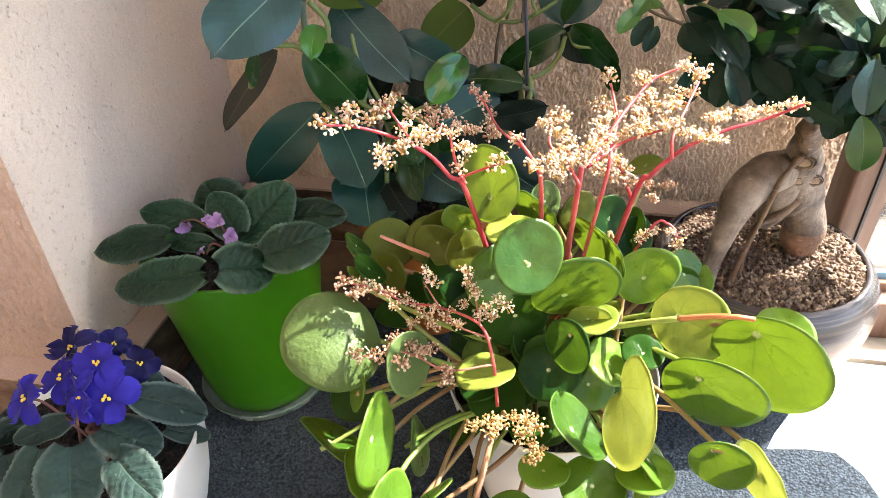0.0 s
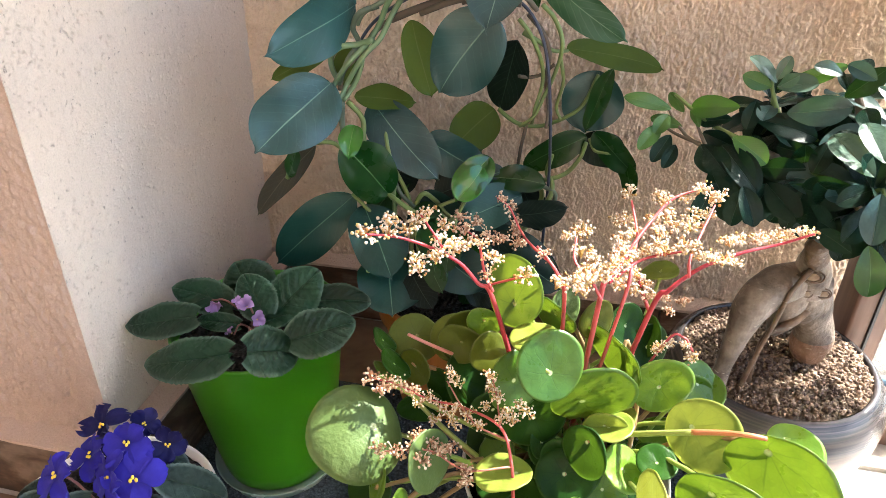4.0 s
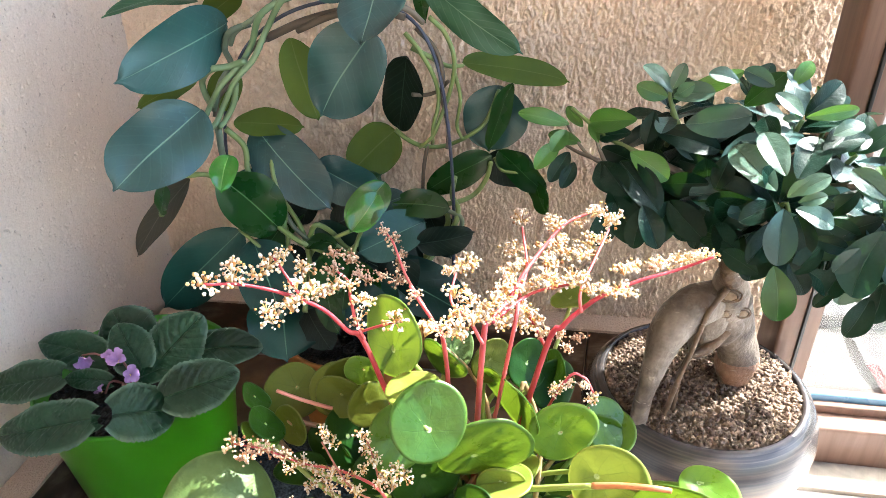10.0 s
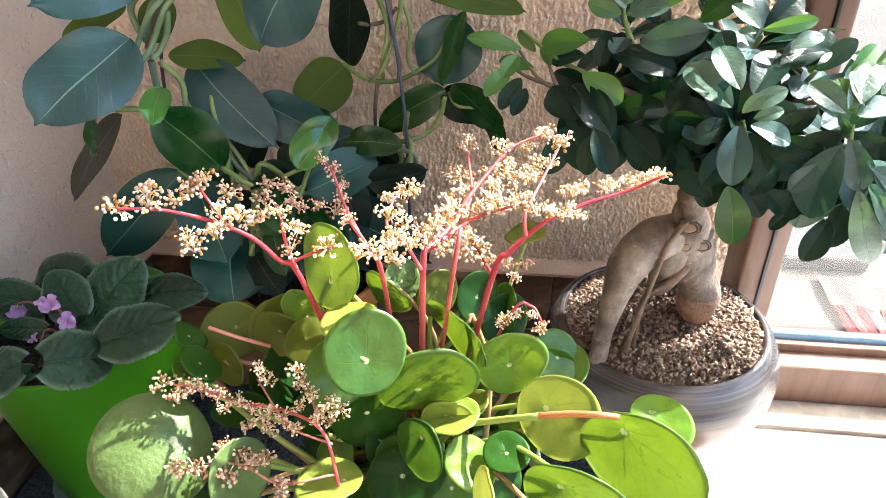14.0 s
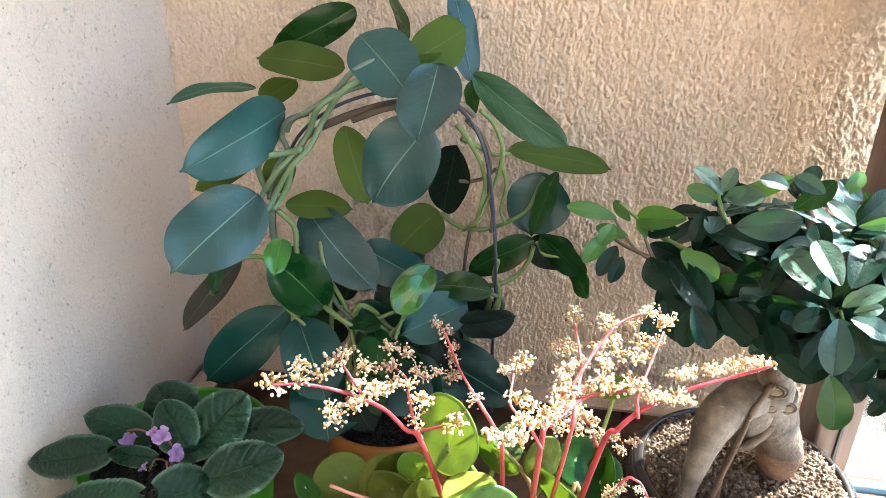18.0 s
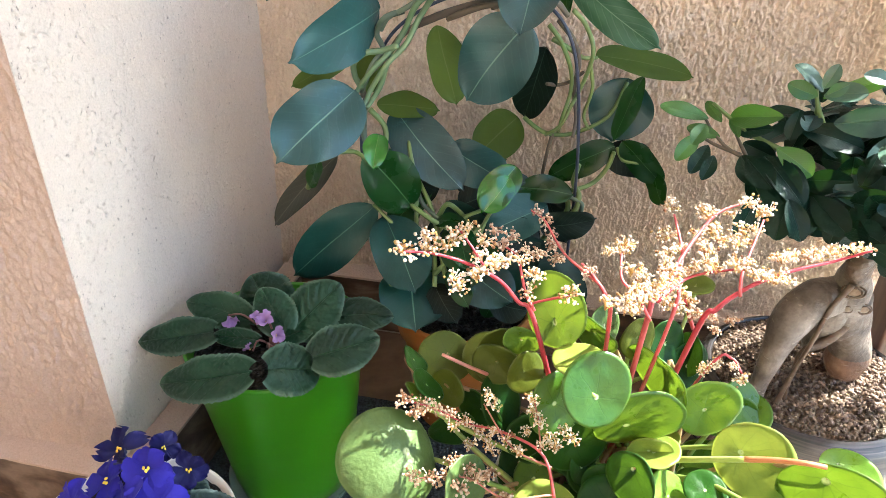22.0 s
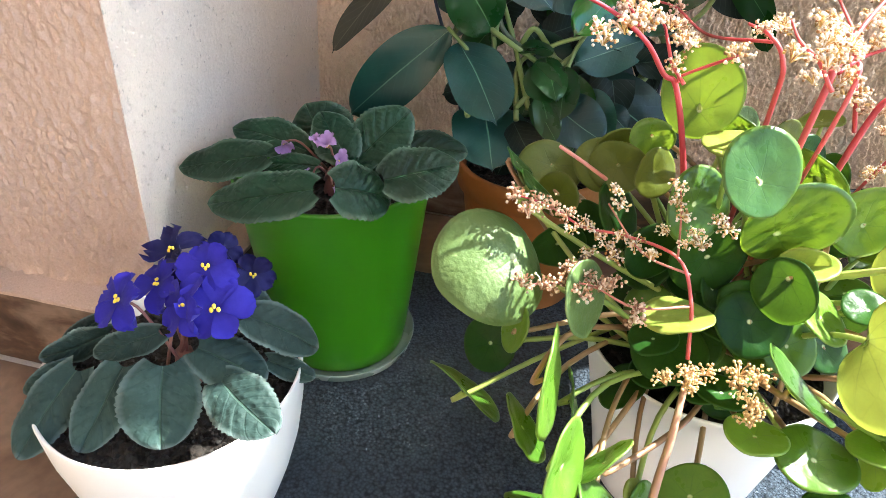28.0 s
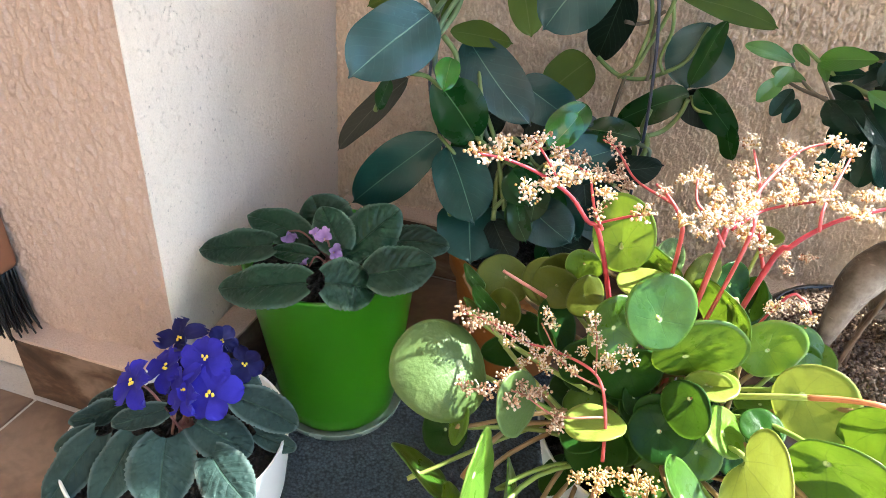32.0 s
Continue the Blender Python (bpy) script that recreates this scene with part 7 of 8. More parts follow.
leaf(ficus, 'ficus', 'fdark', (0.178, 0.581, 0.439), (0.167, 0.566, 0.415), 0.017, (-0.16, -0.80, 0.58), 0.22)
leaf(ficus, 'ficus', 'fgreen', (0.269, 0.534, 0.456), (0.286, 0.547, 0.47), 0.013, (0.14, -0.81, 0.57), 0.22)
leaf(ficus, 'ficus', 'fgreen', (0.284, 0.537, 0.461), (0.298, 0.545, 0.469), 0.010, (0.21, -0.89, 0.41), 0.22)
leaf(ficus, 'ficus', 'fdark', (0.253, 0.529, 0.435), (0.236, 0.524, 0.418), 0.014, (-0.37, -0.73, 0.57), 0.22)
leaf(ficus, 'ficus', 'fdark', (0.268, 0.569, 0.459), (0.245, 0.557, 0.454), 0.015, (0.13, -0.60, 0.79), 0.22)
leaf(ficus, 'ficus', 'fdark', (0.294, 0.523, 0.432), (0.29, 0.504, 0.406), 0.018, (-0.33, -0.74, 0.58), 0.22)
leaf(ficus, 'ficus', 'fblue', (0.28, 0.489, 0.41), (0.302, 0.496, 0.394), 0.016, (0.32, -0.94, 0.07), 0.22)
leaf(ficus, 'ficus', 'fpale', (0.276, 0.491, 0.413), (0.311, 0.502, 0.381), 0.019, (0.59, -0.69, 0.42), 0.22)
leaf(ficus, 'ficus', 'fpale', (0.293, 0.497, 0.387), (0.328, 0.512, 0.344), 0.022, (0.04, -0.95, -0.31), 0.22)
leaf(ficus, 'ficus', 'fblue', (0.293, 0.524, 0.45), (0.303, 0.51, 0.431), 0.014, (-0.44, -0.82, 0.37), 0.22)
leaf(ficus, 'ficus', 'fpale', (0.285, 0.52, 0.447), (0.305, 0.531, 0.456), 0.014, (-0.11, -0.54, 0.84), 0.22)
leaf(ficus, 'ficus', 'fpale', (0.273, 0.51, 0.442), (0.272, 0.534, 0.457), 0.016, (-0.00, -0.52, 0.86), 0.22)
leaf(ficus, 'ficus', 'fdark', (0.299, 0.519, 0.421), (0.317, 0.517, 0.41), 0.012, (0.20, -0.89, 0.41), 0.22)
leaf(ficus, 'ficus', 'fblue', (0.299, 0.531, 0.456), (0.31, 0.546, 0.471), 0.014, (0.04, -0.72, 0.69), 0.22)
leaf(ficus, 'ficus', 'fpale', (0.31, 0.51, 0.385), (0.336, 0.523, 0.353), 0.024, (0.02, -0.93, -0.37), 0.22)
leaf(ficus, 'ficus', 'fpale', (0.258, 0.508, 0.435), (0.245, 0.523, 0.446), 0.012, (-0.12, -0.65, 0.75), 0.22)
leaf(ficus, 'ficus', 'fpale', (0.202, 0.514, 0.434), (0.213, 0.515, 0.447), 0.009, (-0.40, -0.82, 0.40), 0.22)
leaf(ficus, 'ficus', 'fpale', (0.209, 0.512, 0.431), (0.226, 0.511, 0.438), 0.010, (-0.31, -0.71, 0.63), 0.22)
leaf(ficus, 'ficus', 'fpale', (0.131, 0.605, 0.478), (0.119, 0.608, 0.491), 0.010, (0.42, -0.74, 0.52), 0.22)
leaf(ficus, 'ficus', 'fpale', (0.134, 0.604, 0.476), (0.144, 0.592, 0.489), 0.011, (-0.71, -0.70, -0.04), 0.22)
leaf(ficus, 'ficus', 'fpale', (0.232, 0.567, 0.472), (0.248, 0.57, 0.476), 0.009, (-0.10, -0.62, 0.78), 0.22)
leaf(ficus, 'ficus', 'fblue', (0.249, 0.495, 0.408), (0.236, 0.493, 0.389), 0.013, (-0.37, -0.87, 0.33), 0.22)
leaf(ficus, 'ficus', 'fdark', (0.234, 0.516, 0.398), (0.215, 0.504, 0.38), 0.016, (-0.09, -0.79, 0.61), 0.22)
leaf(ficus, 'ficus', 'fdark', (0.268, 0.513, 0.379), (0.252, 0.508, 0.365), 0.012, (-0.15, -0.85, 0.50), 0.22)
leaf(ficus, 'ficus', 'fdark', (0.226, 0.517, 0.402), (0.249, 0.511, 0.398), 0.013, (-0.17, -0.87, 0.46), 0.22)
leaf(ficus, 'ficus', 'fdark', (0.233, 0.523, 0.414), (0.255, 0.513, 0.407), 0.014, (-0.31, -0.92, 0.24), 0.22)
leaf(ficus, 'ficus', 'fgreen', (0.054, 0.646, 0.435), (0.009, 0.64, 0.446), 0.016, (0.24, -0.74, 0.63), 0.25)
leaf(ficus, 'ficus', 'fgreen', (0.052, 0.638, 0.432), (0.04, 0.619, 0.419), 0.015, (0.19, -0.62, 0.76), 0.25)
leaf(ficus, 'ficus', 'fgreen', (0.046, 0.631, 0.423), (0.027, 0.605, 0.408), 0.016, (0.17, -0.57, 0.81), 0.25)
leaf(ficus, 'ficus', 'fdark', (0.055, 0.625, 0.417), (0.04, 0.597, 0.4), 0.016, (-0.01, -0.52, 0.85), 0.25)
leaf(ficus, 'ficus', 'fdark', (0.06, 0.614, 0.412), (0.05, 0.592, 0.397), 0.013, (0.11, -0.59, 0.80), 0.25)
leaf(ficus, 'ficus', 'fgreen', (0.066, 0.645, 0.433), (0.051, 0.658, 0.447), 0.011, (-0.31, -0.84, 0.45), 0.25)
leaf(ficus, 'ficus', 'fgreen', (0.065, 0.633, 0.423), (0.036, 0.641, 0.427), 0.013, (-0.13, -0.79, 0.59), 0.25)
leaf(ficus, 'ficus', 'fgreen', (0.079, 0.621, 0.428), (0.073, 0.639, 0.443), 0.010, (-0.37, -0.68, 0.63), 0.25)
leaf(ficus, 'ficus', 'fgreen', (0.102, 0.584, 0.435), (0.133, 0.577, 0.416), 0.021, (0.03, -0.94, 0.35), 0.25)
leaf(ficus, 'ficus', 'fdark', (0.083, 0.591, 0.421), (0.1, 0.557, 0.41), 0.022, (-0.59, -0.49, 0.64), 0.25)
leaf(ficus, 'ficus', 'fgreen', (0.107, 0.605, 0.455), (0.07, 0.636, 0.441), 0.021, (-0.67, -0.66, 0.34), 0.25)
leaf(ficus, 'ficus', 'fdark', (0.105, 0.619, 0.439), (0.079, 0.629, 0.43), 0.016, (-0.46, -0.64, 0.61), 0.25)
leaf(ficus, 'ficus', 'fdark', (0.096, 0.587, 0.425), (0.125, 0.553, 0.4), 0.029, (0.04, -0.58, 0.82), 0.25)
leaf(ficus, 'ficus', 'fdark', (0.089, 0.578, 0.405), (0.113, 0.544, 0.373), 0.027, (-0.36, -0.76, 0.54), 0.25)
leaf(ficus, 'ficus', 'fdark', (0.112, 0.551, 0.405), (0.126, 0.535, 0.376), 0.020, (0.20, -0.82, 0.53), 0.25)
leaf(ficus, 'ficus', 'fdark', (0.134, 0.568, 0.402), (0.159, 0.538, 0.384), 0.024, (-0.43, -0.70, 0.57), 0.25)
stem('twig', [(0.105, 0.593, 0.418), (0.085, 0.6, 0.417), (0.07, 0.618, 0.419), (0.059, 0.641, 0.425), (0.052, 0.652, 0.433)], 0.0020, 0.0012, L['stem_brown'], ficus)
stem('twig', [(0.08, 0.606, 0.418), (0.062, 0.624, 0.418), (0.048, 0.637, 0.421)], 0.0020, 0.0012, L['stem_brown'], ficus)
stem('twig', [(0.085, 0.6, 0.417), (0.08, 0.617, 0.424), (0.077, 0.632, 0.428)], 0.0020, 0.0012, L['stem_brown'], ficus)
stem('twig', [(0.141, 0.616, 0.448), (0.134, 0.624, 0.464), (0.131, 0.623, 0.475)], 0.0022, 0.0014, L['stem_green'], ficus)
stem('twig', [(0.217, 0.518, 0.401), (0.212, 0.525, 0.411), (0.208, 0.53, 0.423)], 0.0022, 0.0014, L['stem_green'], ficus)
stem('twig', [(0.273, 0.515, 0.398), (0.273, 0.513, 0.413), (0.275, 0.522, 0.425)], 0.0022, 0.0014, L['stem_green'], ficus)


def rosette(centre, axis, count, size, materials, seed, droop=0.5):
    """A whorl of leaves at a shoot's tip: small upright ones within, large drooping ones outside."""
    r = random.Random(seed)
    c, a = Vector(centre), Vector(axis).normalized()
    s1 = a.orthogonal().normalized()
    s2 = a.cross(s1)
    for k in range(count):
        g = k * 2.39996 + r.uniform(-0.25, 0.25)
        u = (k + 0.5) / count
        out = s1 * math.cos(g) + s2 * math.sin(g)
        way = (out * (0.45 + 0.9 * u) + a * (0.85 - 1.15 * u) + Vector((0, 0, -droop * u))).normalized()
        up = (a * (0.7 + u) + Vector((0, 0, 0.35)) - out * (0.5 * (1 - u))).normalized()
        base = c + out * 0.004 - a * 0.022 * u
        ln = size * (0.55 + 0.5 * u) * r.uniform(0.9, 1.1)
        leaf(ficus, "ficus", materials[r.randrange(len(materials))], tuple(base), tuple(base + way * ln), ln * r.uniform(0.50, 0.60), tuple(up), 0.2)
    stem("twig", [c - a * 0.055 + Vector((0, 0.02, 0)), c - a * 0.03, c], 0.0028, 0.0018, L["stem_green"], ficus, seg=5, steps=3)


# inner whorls take the shade colour, sunny-side ones the sunlit and bluish copies
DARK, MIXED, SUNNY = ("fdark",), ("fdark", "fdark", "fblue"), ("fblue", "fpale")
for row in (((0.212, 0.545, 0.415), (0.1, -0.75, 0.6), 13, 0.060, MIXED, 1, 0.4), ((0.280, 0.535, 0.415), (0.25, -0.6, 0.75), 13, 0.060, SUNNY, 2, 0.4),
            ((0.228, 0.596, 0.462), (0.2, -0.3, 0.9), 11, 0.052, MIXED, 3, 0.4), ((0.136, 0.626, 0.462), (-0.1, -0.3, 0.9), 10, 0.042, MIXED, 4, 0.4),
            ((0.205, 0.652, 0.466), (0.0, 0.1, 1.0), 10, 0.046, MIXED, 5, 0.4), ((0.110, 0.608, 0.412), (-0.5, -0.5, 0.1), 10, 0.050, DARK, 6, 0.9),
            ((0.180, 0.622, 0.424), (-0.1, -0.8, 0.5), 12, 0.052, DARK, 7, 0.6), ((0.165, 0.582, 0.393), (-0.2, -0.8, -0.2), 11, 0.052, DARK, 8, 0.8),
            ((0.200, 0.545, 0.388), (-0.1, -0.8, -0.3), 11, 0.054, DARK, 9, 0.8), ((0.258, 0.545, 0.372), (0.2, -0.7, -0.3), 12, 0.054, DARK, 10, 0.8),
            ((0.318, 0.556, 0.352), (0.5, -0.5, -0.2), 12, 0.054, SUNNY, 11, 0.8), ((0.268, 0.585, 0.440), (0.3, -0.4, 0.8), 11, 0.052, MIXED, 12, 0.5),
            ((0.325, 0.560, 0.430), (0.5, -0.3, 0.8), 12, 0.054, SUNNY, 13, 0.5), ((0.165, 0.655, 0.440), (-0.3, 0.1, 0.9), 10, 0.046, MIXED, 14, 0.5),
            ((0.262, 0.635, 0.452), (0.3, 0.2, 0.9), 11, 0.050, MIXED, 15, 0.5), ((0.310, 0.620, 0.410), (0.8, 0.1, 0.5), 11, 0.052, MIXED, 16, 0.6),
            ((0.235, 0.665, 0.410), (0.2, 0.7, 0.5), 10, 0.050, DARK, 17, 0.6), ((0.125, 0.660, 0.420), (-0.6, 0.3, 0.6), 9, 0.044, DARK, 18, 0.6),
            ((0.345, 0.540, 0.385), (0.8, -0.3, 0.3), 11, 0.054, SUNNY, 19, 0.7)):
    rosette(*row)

# ---- stephanotis on a hoop ----
SX, SY = -0.178, 0.682
steph = plant("climbing_plant", (SX, SY, 0), "stephanotis vine twined round a wire hoop in an ochre pot")
rounded_pot("pot", SX, SY, [(0, 0), (0.058, 0), (0.062, 0.003), (0.077, 0.135), (0.078, 0.139), (0.084, 0.141), (0.086, 0.168), (0.085, 0.171), (0.081, 0.171), (0.078, 0.168), (0.074, 0.14), (0, 0.14)], M["terracotta"], "ochre textured terracotta pot", steph)
soil_disc(SX, SY, 0.152, 0.076, steph, 0.004, 0.004, 40, 2.2)
leaf(steph, 'oval', 'sblue', (-0.278, 0.616, 0.447), (-0.327, 0.534, 0.400), 0.071, (0.46, -0.69, 0.56), 0.1)
leaf(steph, 'oval', 'sblue', (-0.269, 0.679, 0.511), (-0.313, 0.554, 0.488), 0.058, (0.94, -0.35, 0.04), 0.22)
leaf(steph, 'oval', 'smid', (-0.317, 0.718, 0.523), (-0.374, 0.644, 0.522), 0.025, (0.20, -0.22, 0.95), 0.35)
leaf(steph, 'oval', 'solive', (-0.215, 0.708, 0.547), (-0.318, 0.729, 0.553), 0.041, (0.06, -0.73, 0.69), 0.1)
leaf(steph, 'oval', 'solive', (-0.279, 0.736, 0.529), (-0.332, 0.756, 0.498), 0.028, (0.57, -0.81, 0.14), 0.1)
leaf(steph, 'oval', 'sblue', (-0.195, 0.696, 0.581), (-0.136, 0.649, 0.537), 0.059, (-0.14, -0.75, 0.65), 0.1)
leaf(steph, 'oval', 'sblue', (-0.116, 0.677, 0.560), (-0.119, 0.602, 0.510), 0.054, (0.14, -0.51, 0.85), 0.1)
leaf(steph, 'oval', 'smid', (-0.090, 0.719, 0.544), (0.007, 0.709, 0.479), 0.037, (-0.09, -1.00, 0.02), 0.2)
leaf(steph, 'oval', 'sblue', (-0.116, 0.634, 0.515), (-0.171, 0.633, 0.438), 0.070, (-0.06, -1.00, 0.07), 0.1)
leaf(steph, 'oval', 'solive', (-0.213, 0.688, 0.496), (-0.189, 0.677, 0.418), 0.043, (0.54, -0.80, 0.24), 0.2)
leaf(steph, 'oval', 'sblue', (-0.256, 0.674, 0.410), (-0.173, 0.640, 0.339), 0.057, (0.14, -0.81, 0.57), 0.1)
leaf(steph, 'oval', 'sgreen', (-0.268, 0.607, 0.385), (-0.227, 0.635, 0.315), 0.058, (0.58, -0.82, -0.04), 0.1)
leaf(steph, 'oval', 'syoung', (-0.249, 0.597, 0.411), (-0.245, 0.563, 0.390), 0.024, (0.38, -0.45, 0.81), 0.3)
leaf(steph, 'oval', 'sbrown', (-0.294, 0.599, 0.385), (-0.384, 0.614, 0.284), 0.031, (-0.40, -0.89, 0.23), 0.1)
leaf(steph, 'oval', 'sdark', (-0.269, 0.631, 0.315), (-0.368, 0.612, 0.221), 0.058, (0.16, -0.99, 0.04), 0.1)
leaf(steph, 'oval', 'sdark', (-0.258, 0.630, 0.305), (-0.205, 0.560, 0.257), 0.061, (0.14, -0.49, 0.86), 0.1)
leaf(steph, 'oval', 'sdark', (-0.226, 0.612, 0.253), (-0.204, 0.553, 0.213), 0.074, (0.20, -0.54, 0.82), 0.1)
leaf(steph, 'oval', 'sblue', (-0.195, 0.667, 0.376), (-0.132, 0.676, 0.337), 0.050, (0.20, -0.98, 0.07), 0.1)
leaf(steph, 'oval', 'syoung', (-0.122, 0.661, 0.363), (-0.151, 0.624, 0.323), 0.036, (0.27, -0.76, 0.60), 0.25)
leaf(steph, 'oval', 'sdark', (-0.087, 0.682, 0.311), (-0.148, 0.631, 0.296), 0.049, (0.35, -0.61, 0.71), 0.1)
leaf(steph, 'oval', 'solive', (-0.136, 0.773, 0.377), (-0.176, 0.718, 0.344), 0.054, (0.46, -0.67, 0.59), 0.1)
leaf(steph, 'oval', 'sblack', (-0.104, 0.705, 0.477), (-0.127, 0.753, 0.382), 0.047, (-0.35, -0.86, -0.37), 0.1)
leaf(steph, 'oval', 'sgreen', (-0.023, 0.734, 0.366), (-0.094, 0.720, 0.327), 0.038, (0.19, -0.98, -0.01), 0.1)
leaf(steph, 'oval', 'sblue', (-0.017, 0.758, 0.435), (-0.026, 0.743, 0.367), 0.070, (-0.16, -0.96, 0.23), 0.1)
leaf(steph, 'oval', 'sgreen', (-0.003, 0.740, 0.443), (-0.025, 0.721, 0.376), 0.027, (-0.61, -0.69, 0.38), 0.1)
leaf(steph, 'oval', 'sgreen', (-0.016, 0.735, 0.372), (0.036, 0.748, 0.318), 0.033, (-0.03, -0.97, -0.25), 0.1)
leaf(steph, 'oval', 'sgreen', (0.021, 0.748, 0.337), (0.039, 0.74, 0.295), 0.027, (-0.60, -0.79, -0.10), 0.1)
leaf(steph, 'oval', 'solive', (-0.055, 0.741, 0.462), (0.055, 0.803, 0.428), 0.032, (0.50, -0.57, 0.66), 0.25)
leaf(steph, 'oval', 'sblack', (-0.029, 0.749, 0.359), (0.023, 0.758, 0.328), 0.044, (0.15, -0.99, -0.03), 0.1)
leaf(steph, 'oval', 'solive', (-0.27, 0.678, 0.467), (-0.286, 0.657, 0.431), 0.032, (0.40, -0.86, 0.33), 0.1)
leaf(steph, 'oval', 'solive', (-0.270, 0.657, 0.420), (-0.210, 0.690, 0.407), 0.035, (0.30, -0.48, 0.82), 0.1)
leaf(steph, 'oval', 'solive', (-0.296, 0.652, 0.466), (-0.349, 0.625, 0.442), 0.024, (0.26, -0.72, 0.64), 0.1)
leaf(steph, 'oval', 'solive', (-0.145, 0.695, 0.56), (-0.099, 0.741, 0.585), 0.049, (0.64, -0.74, 0.20), 0.1)
leaf(steph, 'oval', 'solive', (-0.149, 0.687, 0.55), (-0.119, 0.727, 0.549), 0.038, (0.76, -0.58, -0.29), 0.1)
leaf(steph, 'oval', 'sblue', (-0.094, 0.74, 0.533), (-0.116, 0.751, 0.62), 0.034, (0.62, -0.74, 0.25), 0.1)
leaf(steph, 'oval', 'sgreen', (-0.215, 0.751, 0.6), (-0.307, 0.74, 0.555), 0.039, (0.19, -0.97, -0.15), 0.1)
leaf(steph, 'oval', 'sgreen', (-0.151, 0.697, 0.577), (-0.176, 0.751, 0.615), 0.019, (0.65, -0.21, 0.73), 0.1)
leaf(steph, 'oval', 'sgreen', (-0.095, 0.735, 0.534), (-0.084, 0.705, 0.508), 0.017, (-0.48, -0.68, 0.56), 0.1)
leaf(steph, 'oval', 'sdark', (-0.144, 0.645, 0.279), (-0.031, 0.662, 0.202), 0.062, (0.30, -0.93, 0.21), 0.1)
leaf(steph, 'oval', 'sgreen', (-0.175, 0.634, 0.298), (-0.157, 0.587, 0.275), 0.034, (0.15, -0.62, 0.77), 0.3)
leaf(steph, 'oval', 'sgreen', (-0.218, 0.678, 0.332), (-0.261, 0.642, 0.276), 0.041, (-0.12, -0.79, 0.60), 0.1)
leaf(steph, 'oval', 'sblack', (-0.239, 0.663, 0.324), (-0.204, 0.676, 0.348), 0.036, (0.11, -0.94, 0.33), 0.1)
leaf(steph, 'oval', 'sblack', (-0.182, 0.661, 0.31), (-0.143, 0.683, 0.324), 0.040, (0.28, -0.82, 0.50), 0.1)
leaf(steph, 'oval', 'sgreen', (-0.155, 0.624, 0.295), (-0.151, 0.579, 0.26), 0.030, (-0.07, -0.62, 0.78), 0.1)
leaf(steph, 'oval', 'sgreen', (-0.173, 0.598, 0.276), (-0.154, 0.564, 0.244), 0.026, (0.20, -0.61, 0.77), 0.25)
leaf(steph, 'oval', 'sdark', (-0.142, 0.633, 0.264), (-0.102, 0.602, 0.236), 0.049, (-0.21, -0.80, 0.56), 0.1)
leaf(steph, 'oval', 'sdark', (-0.164, 0.608, 0.266), (-0.109, 0.59, 0.24), 0.054, (0.07, -0.74, 0.67), 0.1)
leaf(steph, 'oval', 'sgreen', (-0.168, 0.63, 0.305), (-0.204, 0.631, 0.304), 0.023, (-0.05, -0.32, 0.95), 0.5)
leaf(steph, 'oval', 'sgreen', (-0.302, 0.571, 0.391), (-0.319, 0.578, 0.355), 0.016, (-0.26, -0.96, -0.06), 0.1)
leaf(steph, 'oval', 'syoung', (-0.148, 0.622, 0.327), (-0.126, 0.653, 0.356), 0.030, (0.24, -0.75, 0.61), 0.25)
leaf(steph, 'oval', 'sblue', (-0.146, 0.65, 0.296), (-0.088, 0.697, 0.301), 0.039, (0.50, -0.68, 0.53), 0.1)
leaf(steph, 'oval', 'sgreen', (-0.186, 0.618, 0.293), (-0.155, 0.592, 0.273), 0.033, (-0.14, -0.71, 0.69), 0.25)
leaf(steph, 'oval', 'sgreen', (-0.177, 0.598, 0.269), (-0.15, 0.561, 0.247), 0.024, (-0.12, -0.58, 0.80), 0.25)
leaf(steph, 'oval', 'sdark', (-0.154, 0.6, 0.252), (-0.106, 0.604, 0.242), 0.043, (0.18, -0.85, 0.50), 0.1)
leaf(steph, 'oval', 'sdark', (-0.114, 0.633, 0.26), (-0.088, 0.637, 0.235), 0.025, (0.36, -0.90, 0.23), 0.1)
leaf(steph, 'oval', 'sgreen', (-0.158, 0.628, 0.281), (-0.122, 0.618, 0.258), 0.029, (0.07, -0.87, 0.49), 0.2)
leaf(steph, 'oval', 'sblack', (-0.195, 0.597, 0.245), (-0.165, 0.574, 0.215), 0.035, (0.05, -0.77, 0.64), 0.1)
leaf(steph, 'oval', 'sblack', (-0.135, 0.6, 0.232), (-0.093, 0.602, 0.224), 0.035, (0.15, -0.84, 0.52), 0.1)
# filler leaves added low in the vine, mostly near-black to deepen its shade
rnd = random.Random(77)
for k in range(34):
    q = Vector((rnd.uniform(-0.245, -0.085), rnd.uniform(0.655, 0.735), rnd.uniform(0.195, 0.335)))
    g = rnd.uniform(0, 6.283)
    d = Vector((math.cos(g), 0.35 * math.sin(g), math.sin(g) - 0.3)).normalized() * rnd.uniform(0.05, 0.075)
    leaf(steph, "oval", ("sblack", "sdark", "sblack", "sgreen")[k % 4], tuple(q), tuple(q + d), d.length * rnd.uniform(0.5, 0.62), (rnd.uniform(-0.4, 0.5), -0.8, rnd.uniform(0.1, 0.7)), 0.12)
